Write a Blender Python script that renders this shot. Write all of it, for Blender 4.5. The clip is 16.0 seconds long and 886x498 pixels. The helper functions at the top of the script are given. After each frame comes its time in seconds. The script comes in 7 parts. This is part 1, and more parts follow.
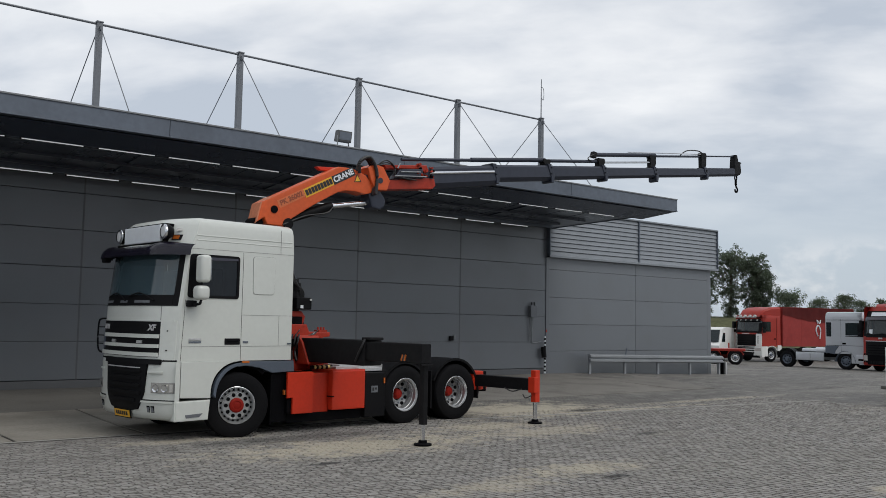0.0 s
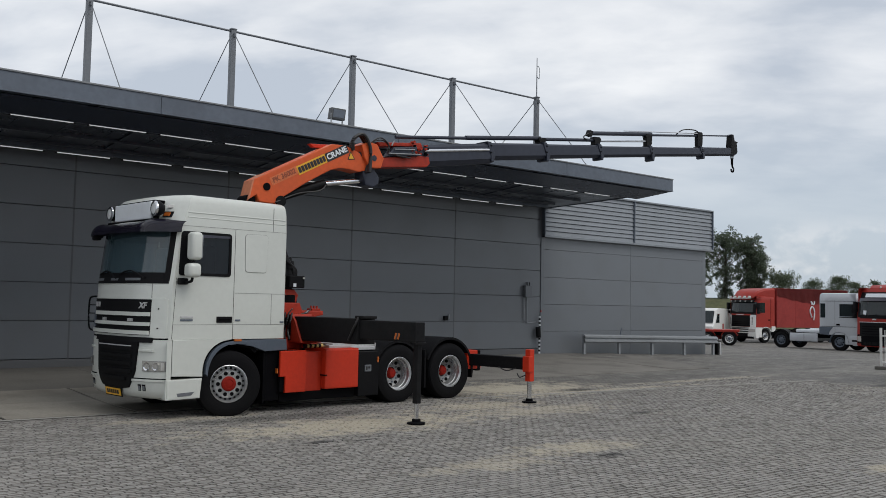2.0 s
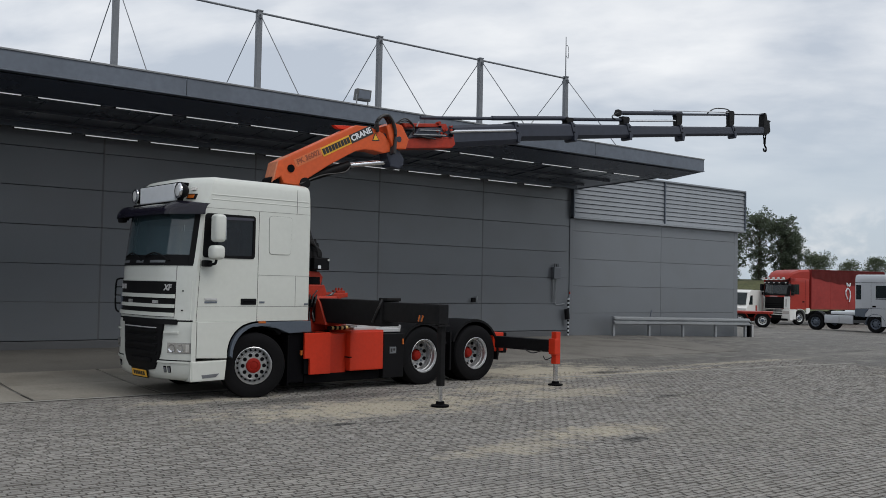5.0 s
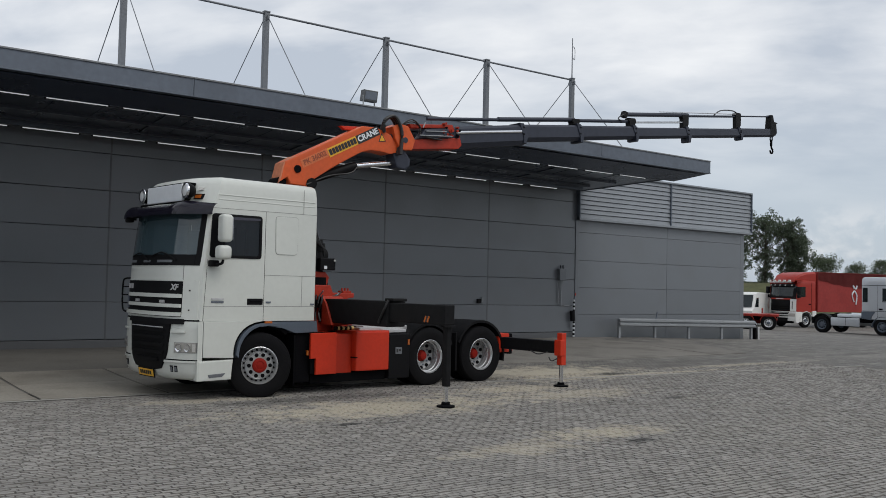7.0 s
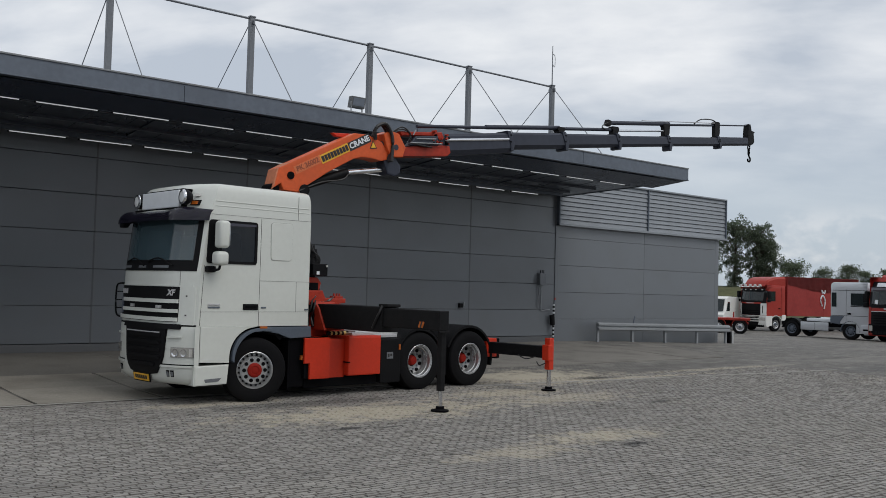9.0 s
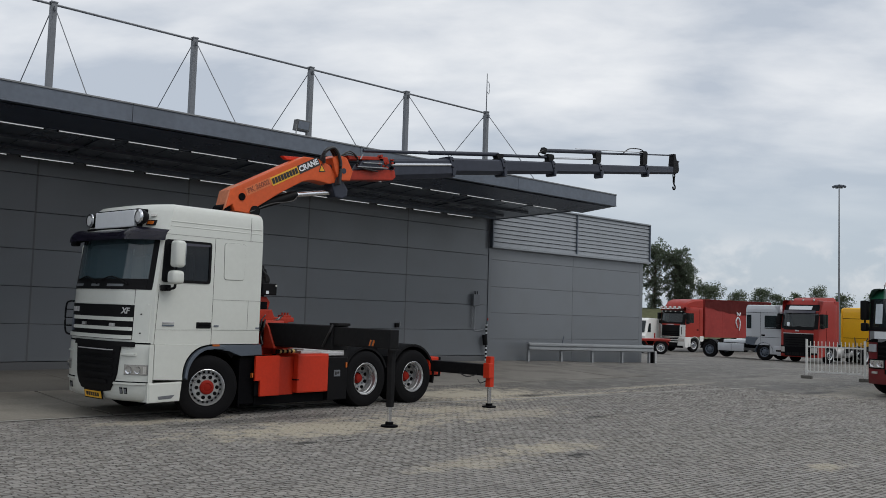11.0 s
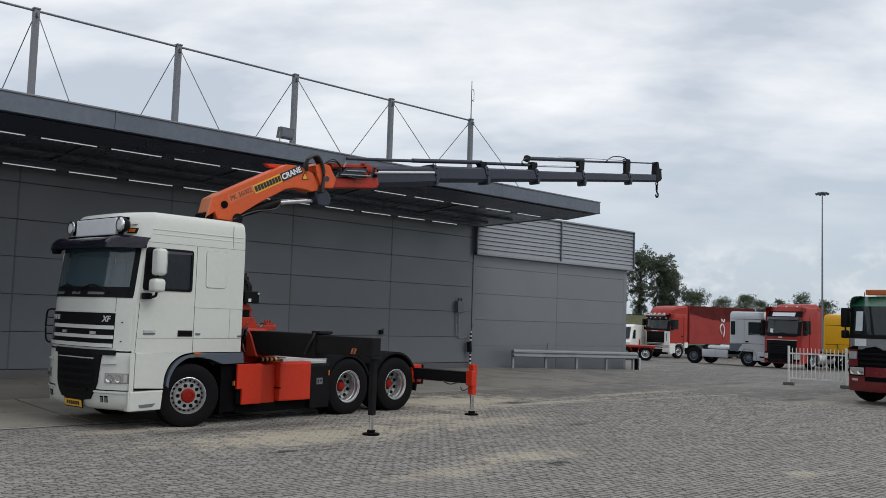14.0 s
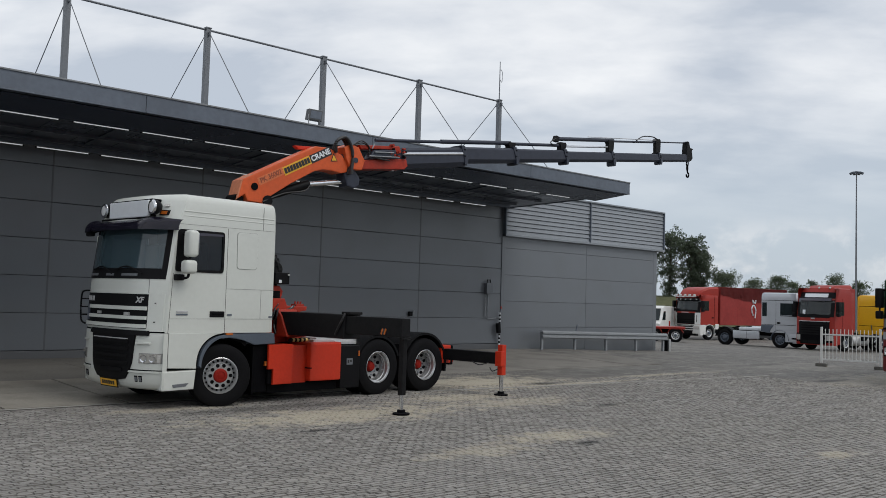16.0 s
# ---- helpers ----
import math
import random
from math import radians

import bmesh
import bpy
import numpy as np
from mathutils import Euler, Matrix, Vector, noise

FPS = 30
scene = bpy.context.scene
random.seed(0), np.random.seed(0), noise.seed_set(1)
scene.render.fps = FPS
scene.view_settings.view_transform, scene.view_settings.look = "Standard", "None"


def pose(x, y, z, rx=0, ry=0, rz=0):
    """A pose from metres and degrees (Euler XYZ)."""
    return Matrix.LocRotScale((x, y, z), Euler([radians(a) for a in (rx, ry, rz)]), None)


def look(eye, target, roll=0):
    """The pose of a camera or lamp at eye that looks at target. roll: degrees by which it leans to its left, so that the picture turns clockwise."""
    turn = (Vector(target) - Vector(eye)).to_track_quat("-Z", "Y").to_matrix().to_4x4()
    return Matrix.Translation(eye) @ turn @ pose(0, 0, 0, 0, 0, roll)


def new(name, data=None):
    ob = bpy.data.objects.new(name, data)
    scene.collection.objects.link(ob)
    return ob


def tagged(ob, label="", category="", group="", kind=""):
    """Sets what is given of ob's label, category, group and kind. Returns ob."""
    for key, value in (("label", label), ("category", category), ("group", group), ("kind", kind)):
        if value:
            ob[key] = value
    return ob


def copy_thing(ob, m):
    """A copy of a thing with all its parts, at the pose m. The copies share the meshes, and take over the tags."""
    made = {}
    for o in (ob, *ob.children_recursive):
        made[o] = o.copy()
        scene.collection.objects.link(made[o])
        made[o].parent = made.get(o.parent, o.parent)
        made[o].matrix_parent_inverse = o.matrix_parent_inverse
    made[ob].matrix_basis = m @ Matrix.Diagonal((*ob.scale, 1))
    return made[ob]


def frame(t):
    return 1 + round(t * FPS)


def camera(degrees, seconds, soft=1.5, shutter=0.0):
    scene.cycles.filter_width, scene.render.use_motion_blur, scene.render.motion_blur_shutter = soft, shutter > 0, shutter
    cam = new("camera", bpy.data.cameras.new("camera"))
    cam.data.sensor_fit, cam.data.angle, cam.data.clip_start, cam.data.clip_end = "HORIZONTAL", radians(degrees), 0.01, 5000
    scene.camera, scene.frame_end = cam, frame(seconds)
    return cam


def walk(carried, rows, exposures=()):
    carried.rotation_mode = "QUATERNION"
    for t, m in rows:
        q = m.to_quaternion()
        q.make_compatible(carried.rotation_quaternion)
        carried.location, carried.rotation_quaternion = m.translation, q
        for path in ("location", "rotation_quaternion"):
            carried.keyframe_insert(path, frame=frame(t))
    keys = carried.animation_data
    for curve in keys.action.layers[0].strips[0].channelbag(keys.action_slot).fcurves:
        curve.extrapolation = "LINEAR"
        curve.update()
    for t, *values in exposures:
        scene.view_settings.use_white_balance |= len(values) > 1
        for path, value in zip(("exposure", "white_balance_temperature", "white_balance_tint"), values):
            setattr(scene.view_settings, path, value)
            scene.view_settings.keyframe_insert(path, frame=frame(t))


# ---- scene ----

PATH = [
    (0, (1.003, 2.589, 1.91), (2.255, 4.14, 2.072), 1.0),
    (0.5, (1.024, 2.612, 1.887), (2.281, 4.16, 2.045), 1.0),
    (1, (1.014, 2.653, 1.882), (2.275, 4.199, 2.029), 1.1),
    (1.5, (1.016, 2.64, 1.882), (2.278, 4.185, 2.016), 1.1),
    (2, (1.105, 2.689, 1.867), (2.368, 4.235, 1.988), 1.1),
    (2.5, (1.225, 2.711, 1.869), (2.486, 4.26, 1.981), 1.1),
    (3, (1.266, 2.717, 1.882), (2.521, 4.271, 1.984), 1.1),
    (3.5, (1.261, 2.738, 1.879), (2.509, 4.298, 1.974), 1.0),
    (4, (1.252, 2.717, 1.888), (2.488, 4.287, 1.974), 1.1),
    (4.5, (1.255, 2.706, 1.889), (2.478, 4.286, 1.97), 1.1),
    (5, (1.271, 2.71, 1.879), (2.482, 4.3, 1.958), 1.1),
    (7.5, (1.233, 2.693, 1.866), (2.434, 4.29, 1.948), 1.3),
    (8, (1.13, 2.679, 1.894), (2.344, 4.266, 1.977), 1.3),
    (10.3, (0.298, 2.825, 1.917), (1.62, 4.322, 2.034), 1.7),
    (10.5, (0.221, 2.738, 1.9), (1.557, 4.221, 2.024), 1.7),
    (11, (0.063, 2.539, 1.89), (1.439, 3.984, 2.029), 1.8),
    (11.5, (-0.114, 2.543, 1.908), (1.307, 3.943, 2.055), 1.9),
    (12, (-0.111, 2.543, 1.939), (1.32, 3.932, 2.089), 2.0),
    (12.5, (0.003, 2.533, 1.943), (1.434, 3.922, 2.094), 2.0),
    (13, (0.093, 2.492, 1.926), (1.512, 3.892, 2.077), 1.8),
    (13.5, (0.094, 2.463, 1.935), (1.496, 3.881, 2.087), 1.6),
    (14, (0.085, 2.453, 1.927), (1.481, 3.877, 2.08), 1.8),
    (14.5, (0.071, 2.46, 1.935), (1.455, 3.897, 2.078), 1.7),
    (15, (0.06, 2.453, 1.919), (1.433, 3.901, 2.054), 1.7),
    (15.5, (0.049, 2.472, 1.906), (1.411, 3.931, 2.031), 1.7),
    (16, (0.071, 2.449, 1.901), (1.424, 3.917, 2.013), 1.7),
]
cam = camera(52.0, 16.0, soft=0.4)
walk(cam, [(t, look(eye, target, roll)) for t, eye, target, roll in PATH],
     exposures=[(0, -0.06), (8, -0.10), (10.5, -0.16), (11.5, -0.06), (13, 0.0), (14.5, 0.03), (16, -0.06)])

# ---- light ----
EXPOSE = 0.0
scene.view_settings.exposure = EXPOSE
SUN_EL, SUN_AZ = radians(50), radians(165)
world = bpy.data.worlds.new("overcast")
scene.world = world
world.use_nodes = True
wn, wl = world.node_tree.nodes, world.node_tree.links
wn.clear()


def wnode(kind, **kw):
    n = wn.new(kind)
    for k, v in kw.items():
        n.inputs[k].default_value = v
    return n


w_out = wn.new("ShaderNodeOutputWorld")
w_bg = wnode("ShaderNodeBackground", Strength=1.10)
w_sky = wn.new("ShaderNodeTexSky")
w_sky.sky_type, w_sky.sun_disc = "NISHITA", False
w_sky.sun_elevation, w_sky.sun_rotation = SUN_EL, SUN_AZ
w_tc = wn.new("ShaderNodeTexCoord")
# flat cloud deck: project the direction onto a plane overhead
w_sep = wn.new("ShaderNodeSeparateXYZ")
wl.new(w_tc.outputs["Generated"], w_sep.inputs[0])
w_max = wn.new("ShaderNodeMath")
w_max.operation = "MAXIMUM"
w_max.inputs[1].default_value = 0.0
wl.new(w_sep.outputs["Z"], w_max.inputs[0])
w_add = wn.new("ShaderNodeMath")
w_add.operation = "ADD"
w_add.inputs[1].default_value = 0.34
wl.new(w_max.outputs[0], w_add.inputs[0])
w_div = wn.new("ShaderNodeVectorMath")
w_div.operation = "DIVIDE"
w_cmb = wn.new("ShaderNodeCombineXYZ")
for i in range(3):
    wl.new(w_add.outputs[0], w_cmb.inputs[i])
wl.new(w_tc.outputs["Generated"], w_div.inputs[0])
wl.new(w_cmb.outputs[0], w_div.inputs[1])
w_n1 = wnode("ShaderNodeTexNoise", Scale=2.0, Detail=6.0, Roughness=0.50, Distortion=0.2)
w_n2 = wnode("ShaderNodeTexNoise", Scale=6.0, Detail=6.0, Roughness=0.52, Distortion=0.2)
w_turn, w_long = wn.new("ShaderNodeMapping"), wn.new("ShaderNodeMapping")
w_turn.inputs["Rotation"].default_value = (0, 0, radians(-40))
w_long.inputs["Scale"].default_value = (1.4, 0.72, 1.0)
wl.new(w_div.outputs[0], w_turn.inputs["Vector"])
wl.new(w_turn.outputs[0], w_long.inputs["Vector"])
wl.new(w_long.outputs[0], w_n1.inputs["Vector"])
wl.new(w_long.outputs[0], w_n2.inputs["Vector"])
w_mixn = wn.new("ShaderNodeMath")
w_mixn.operation = "MULTIPLY_ADD"
w_mixn.inputs[1].default_value = 0.32
wl.new(w_n2.outputs["Fac"], w_mixn.inputs[0])
w_scl = wn.new("ShaderNodeMath")
w_scl.operation = "MULTIPLY"
w_scl.inputs[1].default_value = 0.68
wl.new(w_n1.outputs["Fac"], w_scl.inputs[0])
wl.new(w_scl.outputs[0], w_mixn.inputs[2])
w_ramp = wn.new("ShaderNodeValToRGB")
w_ramp.color_ramp.elements[0].position, w_ramp.color_ramp.elements[0].color = 0.38, (0.53, 0.58, 0.655, 1)
w_ramp.color_ramp.elements[1].position, w_ramp.color_ramp.elements[1].color = 0.60, (0.92, 0.932, 0.948, 1)
w_mid = w_ramp.color_ramp.elements.new(0.49)
w_mid.color = (0.735, 0.765, 0.81, 1)
wl.new(w_mixn.outputs[0], w_ramp.inputs[0])
w_skymul = wn.new("ShaderNodeVectorMath")
w_skymul.operation = "SCALE"
w_skymul.inputs["Scale"].default_value = 0.10
wl.new(w_sky.outputs[0], w_skymul.inputs[0])
w_mix = wn.new("ShaderNodeMix")
w_mix.data_type = "RGBA"
w_mix.inputs["Factor"].default_value = 0.88
# heaped clouds low over the horizon, with blue-grey behind
w_map = wn.new("ShaderNodeMapping")
w_map.inputs["Scale"].default_value = (17.0, 17.0, 22.0)
w_map.inputs["Location"].default_value = (1.3, 0.4, 0.0)
wl.new(w_tc.outputs["Generated"], w_map.inputs["Vector"])
w_n3 = wnode("ShaderNodeTexNoise", Scale=1.0, Detail=8.0, Roughness=0.55, Distortion=0.2)
wl.new(w_map.outputs[0], w_n3.inputs["Vector"])


def wrange(src, lo, hi, t0, t1):
    m = wn.new("ShaderNodeMapRange")
    m.interpolation_type = "SMOOTHSTEP"
    for k, v in zip(("From Min", "From Max", "To Min", "To Max"), (lo, hi, t0, t1)):
        m.inputs[k].default_value = v
    wl.new(src, m.inputs["Value"])
    return m.outputs[0]


def wmix(fac, a, b):
    m = wn.new("ShaderNodeMix")
    m.data_type = "RGBA"
    wl.new(fac, m.inputs["Factor"])
    for key, v in (("A", a), ("B", b)):
        if isinstance(v, tuple):
            m.inputs[key].default_value = v
        else:
            wl.new(v, m.inputs[key])
    return m.outputs["Result"]


def wmul(a, b):
    m = wn.new("ShaderNodeMath")
    m.operation = "MULTIPLY"
    wl.new(a, m.inputs[0])
    wl.new(b, m.inputs[1])
    return m.outputs[0]


low = wrange(w_sep.outputs["Z"], 0.24, 0.05, 0.0, 0.95)
deck = wmix(low, w_ramp.outputs["Color"], (0.48, 0.55, 0.63, 1))
puff = wmul(wrange(w_n3.outputs["Fac"], 0.46, 0.64, 0.0, 0.75), wmul(wrange(w_sep.outputs["Z"], 0.015, 0.045, 0.0, 1.0), wrange(w_sep.outputs["Z"], 0.105, 0.07, 0.0, 1.0)))
deck = wmix(puff, deck, (0.72, 0.745, 0.785, 1))
wl.new(w_skymul.outputs[0], w_mix.inputs["A"])
wl.new(deck, w_mix.inputs["B"])
wl.new(w_mix.outputs["Result"], w_bg.inputs["Color"])
wl.new(w_bg.outputs[0], w_out.inputs[0])

sun_data = bpy.data.lights.new("sun", "SUN")
sun_data.energy, sun_data.angle, sun_data.color = 1.05, radians(28), (1.0, 0.965, 0.91)
sun = new("sun", sun_data)
sun.matrix_world = pose(0, 0, 60, 90 - 50, 0, 15)


# ---- materials ----
def material(name, color, rough=0.6, metal=0.0, vary=0.12, grain=18.0, stain=0.15, bump=0.15, bump_scale=None,
             coat=0.0, spread=0.0, dirt=None, spec=0.5):
    """A surface with grain and larger stains; spread varies whole pieces; dirt is a second colour for the stains."""
    m = bpy.data.materials.new(name)
    m.use_nodes = True
    nt = m.node_tree
    n, l = nt.nodes, nt.links
    b = n["Principled BSDF"]
    tc = n.new("ShaderNodeTexCoord")
    fine, big = n.new("ShaderNodeTexNoise"), n.new("ShaderNodeTexNoise")
    fine.inputs["Scale"].default_value, fine.inputs["Detail"].default_value = grain, 6.0
    big.inputs["Scale"].default_value, big.inputs["Detail"].default_value = 0.9, 5.0
    l.new(tc.outputs["Object"], fine.inputs["Vector"])
    l.new(tc.outputs["Object"], big.inputs["Vector"])
    hsv = n.new("ShaderNodeHueSaturation")
    hsv.inputs["Color"].default_value = (*color, 1)
    mr = n.new("ShaderNodeMapRange")
    mr.inputs["To Min"].default_value, mr.inputs["To Max"].default_value = 1 - vary, 1 + vary
    mr.inputs["From Min"].default_value, mr.inputs["From Max"].default_value = 0.3, 0.7
    l.new(fine.outputs["Fac"], mr.inputs["Value"])
    val = mr.outputs[0]
    if spread:
        info = n.new("ShaderNodeObjectInfo")
        geo = n.new("ShaderNodeNewGeometry")
        add = n.new("ShaderNodeMath")
        l.new(info.outputs["Random"], add.inputs[0])
        l.new(geo.outputs["Random Per Island"], add.inputs[1])
        fr = n.new("ShaderNodeMath")
        fr.operation = "FRACT"
        l.new(add.outputs[0], fr.inputs[0])
        m2 = n.new("ShaderNodeMapRange")
        m2.inputs["To Min"].default_value, m2.inputs["To Max"].default_value = 1 - spread, 1 + spread
        l.new(fr.outputs[0], m2.inputs["Value"])
        mul = n.new("ShaderNodeMath")
        mul.operation = "MULTIPLY"
        l.new(val, mul.inputs[0])
        l.new(m2.outputs[0], mul.inputs[1])
        val = mul.outputs[0]
    l.new(val, hsv.inputs["Value"])
    mix = n.new("ShaderNodeMix")
    mix.data_type = "RGBA"
    l.new(hsv.outputs[0], mix.inputs["A"])
    d = dirt or tuple(c * 0.55 for c in color)
    mix.inputs["B"].default_value = (*d, 1)
    m3 = n.new("ShaderNodeMapRange")
    m3.inputs["From Min"].default_value, m3.inputs["From Max"].default_value = 0.48, 0.72
    m3.inputs["To Max"].default_value = stain
    l.new(big.outputs["Fac"], m3.inputs["Value"])
    l.new(m3.outputs[0], mix.inputs["Factor"])
    l.new(mix.outputs["Result"], b.inputs["Base Color"])
    m4 = n.new("ShaderNodeMapRange")
    m4.inputs["To Min"].default_value = max(rough - 0.12, 0.03)
    m4.inputs["To Max"].default_value = min(rough + 0.12, 1)
    l.new(big.outputs["Fac"], m4.inputs["Value"])
    l.new(m4.outputs[0], b.inputs["Roughness"])
    b.inputs["Metallic"].default_value = metal
    b.inputs["Specular IOR Level"].default_value = spec
    b.inputs["Coat Weight"].default_value = coat
    b.inputs["Coat Roughness"].default_value = 0.08
    if bump:
        bp = n.new("ShaderNodeBump")
        bp.inputs["Strength"].default_value, bp.inputs["Distance"].default_value = bump, 0.01
        src = fine
        if bump_scale:
            src = n.new("ShaderNodeTexNoise")
            src.inputs["Scale"].default_value, src.inputs["Detail"].default_value = bump_scale, 4.0
            l.new(tc.outputs["Object"], src.inputs["Vector"])
        l.new(src.outputs["Fac"], bp.inputs["Height"])
        l.new(bp.outputs[0], b.inputs["Normal"])
    return m


def glass_material(name, tint, opacity, ior=1.5):
    m = bpy.data.materials.new(name)
    m.use_nodes = True
    n, l = m.node_tree.nodes, m.node_tree.links
    b = n["Principled BSDF"]
    b.inputs["Base Color"].default_value = (*tint, 1)
    b.inputs["Roughness"].default_value = 0.03
    b.inputs["IOR"].default_value = ior
    tr = n.new("ShaderNodeBsdfTransparent")
    mx = n.new("ShaderNodeMixShader")
    mx.inputs[0].default_value = opacity
    l.new(tr.outputs[0], mx.inputs[1])
    l.new(b.outputs[0], mx.inputs[2])
    l.new(mx.outputs[0], n["Material Output"].inputs[0])
    return m


M_wall = material("grey_panel", (0.145, 0.158, 0.175), 0.34, 0.0, 0.05, 60, 0.22, 0.02, spread=0.05, dirt=(0.115, 0.118, 0.118), spec=0.75)
M_strip = material("joint_cover_grey", (0.115, 0.12, 0.127), 0.5, 0.0, 0.05, 40, 0.2, 0.03)
M_joint = material("dark_joint", (0.075, 0.080, 0.088), 0.8, bump=0, spec=0.22)
M_steel = material("painted_steel_grey", (0.112, 0.132, 0.164), 0.42, 0.15, 0.10, 8, 0.35, 0.05)
M_mast = material("galvanised_grey", (0.17, 0.18, 0.195), 0.5, 0.4, 0.08, 20, 0.2, 0.05)
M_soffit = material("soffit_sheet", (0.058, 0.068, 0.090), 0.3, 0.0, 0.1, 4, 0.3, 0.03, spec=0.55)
M_beam = material("soffit_beam", (0.20, 0.21, 0.22), 0.55, 0.1, 0.08, 10, 0.2, 0.05)
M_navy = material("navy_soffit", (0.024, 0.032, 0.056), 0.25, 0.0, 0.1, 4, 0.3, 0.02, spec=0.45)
M_louvre = material("louvre_grey", (0.245, 0.265, 0.288), 0.45, 0.15, 0.05, 10, 0.15, 0.03, spread=0.03)
M_galv = material("galvanised_rail", (0.27, 0.285, 0.30), 0.5, 0.1, 0.12, 25, 0.3, 0.1)
M_conc = material("concrete_slab", (0.190, 0.178, 0.158), 0.85, 0, 0.16, 30, 0.7, 0.3, spread=0.08, dirt=(0.105, 0.096, 0.084))
M_plate = material("pale_concrete_plate", (0.262, 0.243, 0.208), 0.88, 0, 0.14, 26, 0.75, 0.3, spread=0.07, dirt=(0.165, 0.15, 0.126))
M_floor = material("dark_concrete_floor", (0.140, 0.134, 0.121), 0.8, 0, 0.12, 22, 0.6, 0.2, dirt=(0.095, 0.09, 0.08))
M_tar = material("tarred_joint", (0.045, 0.042, 0.038), 0.85, 0, 0.2, 30, 0.4, 0.2, spec=0.2)
M_edging = material("pale_edging", (0.30, 0.29, 0.265), 0.85, 0, 0.18, 20, 0.45, 0.3)
# pale fill for the cab's back sheet and the tipper's painted reflection
M_grey_green = material("pale_grey_green", (0.55, 0.62, 0.66), 0.9, 0, 0.1, 6, 0.3, 0.1)
M_white = material("white_cab_paint", (0.605, 0.625, 0.585), 0.32, 0, 0.02, 14, 0.06, 0.0, coat=0.4)
M_black = material("black_plastic", (0.007, 0.007, 0.008), 0.5, 0, 0.15, 40, 0.3, 0.1, dirt=(0.015, 0.015, 0.015), spec=0.1)
M_chassis = material("chassis_black", (0.004, 0.004, 0.005), 0.65, 0, 0.2, 30, 0.4, 0.15, dirt=(0.009, 0.009, 0.0085), spec=0.05)
M_rubber = material("tyre_rubber", (0.008, 0.008, 0.009), 0.75, 0, 0.2, 60, 0.4, 0.3, dirt=(0.015, 0.0145, 0.014), spec=0.08)
M_rim = material("silver_wheel", (0.60, 0.61, 0.62), 0.28, 0.8, 0.08, 30, 0.3, 0.06, dirt=(0.3, 0.28, 0.25))
M_disc = material("dull_wheel_disc", (0.34, 0.345, 0.35), 0.42, 0.5, 0.12, 30, 0.5, 0.08, dirt=(0.13, 0.12, 0.105))
M_pale = material("pale_yellow_tape", (0.70, 0.52, 0.18), 0.5, 0, 0.1, 30, 0.3, 0.02)
M_crane_red = material("grimy_crane_red", (0.36, 0.029, 0.012), 0.5, 0, 0.15, 14, 0.8, 0.08, dirt=(0.09, 0.022, 0.014), spec=0.3)
M_hub = material("dull_red_hub", (0.27, 0.015, 0.009), 0.55, 0, 0.15, 30, 0.5, 0.1, dirt=(0.20, 0.015, 0.01), spec=0.12)
M_red = material("red_orange_paint", (0.55, 0.032, 0.009), 0.45, 0, 0.06, 20, 0.25, 0.03, coat=0.05, dirt=(0.40, 0.035, 0.014), spec=0.3)
M_orange = material("crane_orange", (0.62, 0.098, 0.024), 0.5, 0, 0.08, 12, 0.4, 0.04, coat=0.05, dirt=(0.46, 0.10, 0.045), spec=0.3)
M_boom = material("boom_slate", (0.034, 0.039, 0.056), 0.4, 0.1, 0.12, 10, 0.35, 0.05, dirt=(0.055, 0.060, 0.080), spec=0.32)
M_jack = material("outrigger_black", (0.009, 0.009, 0.010), 0.5, 0, 0.2, 12, 0.4, 0.08, dirt=(0.025, 0.024, 0.023), spec=0.12)
M_faded = material("faded_lettering", (0.26, 0.06, 0.025), 0.6, 0, 0.3, 40, 0.4, 0.0)
M_faded_strip = material("faded_sticker", (0.60, 0.15, 0.05), 0.6, 0, 0.2, 30, 0.5, 0.0)
M_endplate = material("pale_orange_end", (0.50, 0.17, 0.085), 0.6, 0, 0.15, 12, 0.5, 0.05, dirt=(0.30, 0.12, 0.07))
M_flood = material("floodlight_grey", (0.085, 0.09, 0.095), 0.5, 0.2, 0.1, 30, 0.2, 0.05)
M_chrome = material("chrome_rod", (0.75, 0.76, 0.78), 0.18, 1.0, 0.03, 30, 0.1, 0.0)
M_slate = material("slate_blue_trim", (0.085, 0.105, 0.135), 0.5, 0, 0.08, 25, 0.2, 0.08)
M_visor = material("dark_purple_visor", (0.02, 0.018, 0.034), 0.15, 0, 0.05, 10, 0.1, 0.0, coat=0.5)
M_sideglass = glass_material("side_glass", (0.008, 0.011, 0.016), 0.9, 1.4)
# blue tint raised evenly, in place of sky reflected in the windscreen
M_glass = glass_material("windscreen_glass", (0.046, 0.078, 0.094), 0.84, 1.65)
M_headlamp = material("headlamp_glass", (0.46, 0.45, 0.42), 0.14, 0.4, 0.15, 60, 0.1, 0.15, coat=0.8)
M_spot = material("spot_lens", (0.72, 0.73, 0.74), 0.12, 0.0, 0.06, 40, 0.1, 0.1, coat=0.7)
M_lens = material("lamp_glass", (0.56, 0.55, 0.52), 0.12, 0.25, 0.12, 40, 0.1, 0.2, coat=0.6)
M_amber = material("amber_lens", (0.46, 0.115, 0.018), 0.25, 0, 0.1, 60, 0.1, 0.1)
M_yellow = material("yellow_plate", (0.75, 0.40, 0.02), 0.4, 0, 0.04, 30, 0.2, 0.02)
M_ink = material("black_ink", (0.02, 0.02, 0.02), 0.6, bump=0)
M_sign = material("white_sign_face", (0.72, 0.75, 0.78), 0.35, 0, 0.03, 10, 0.1, 0.0)
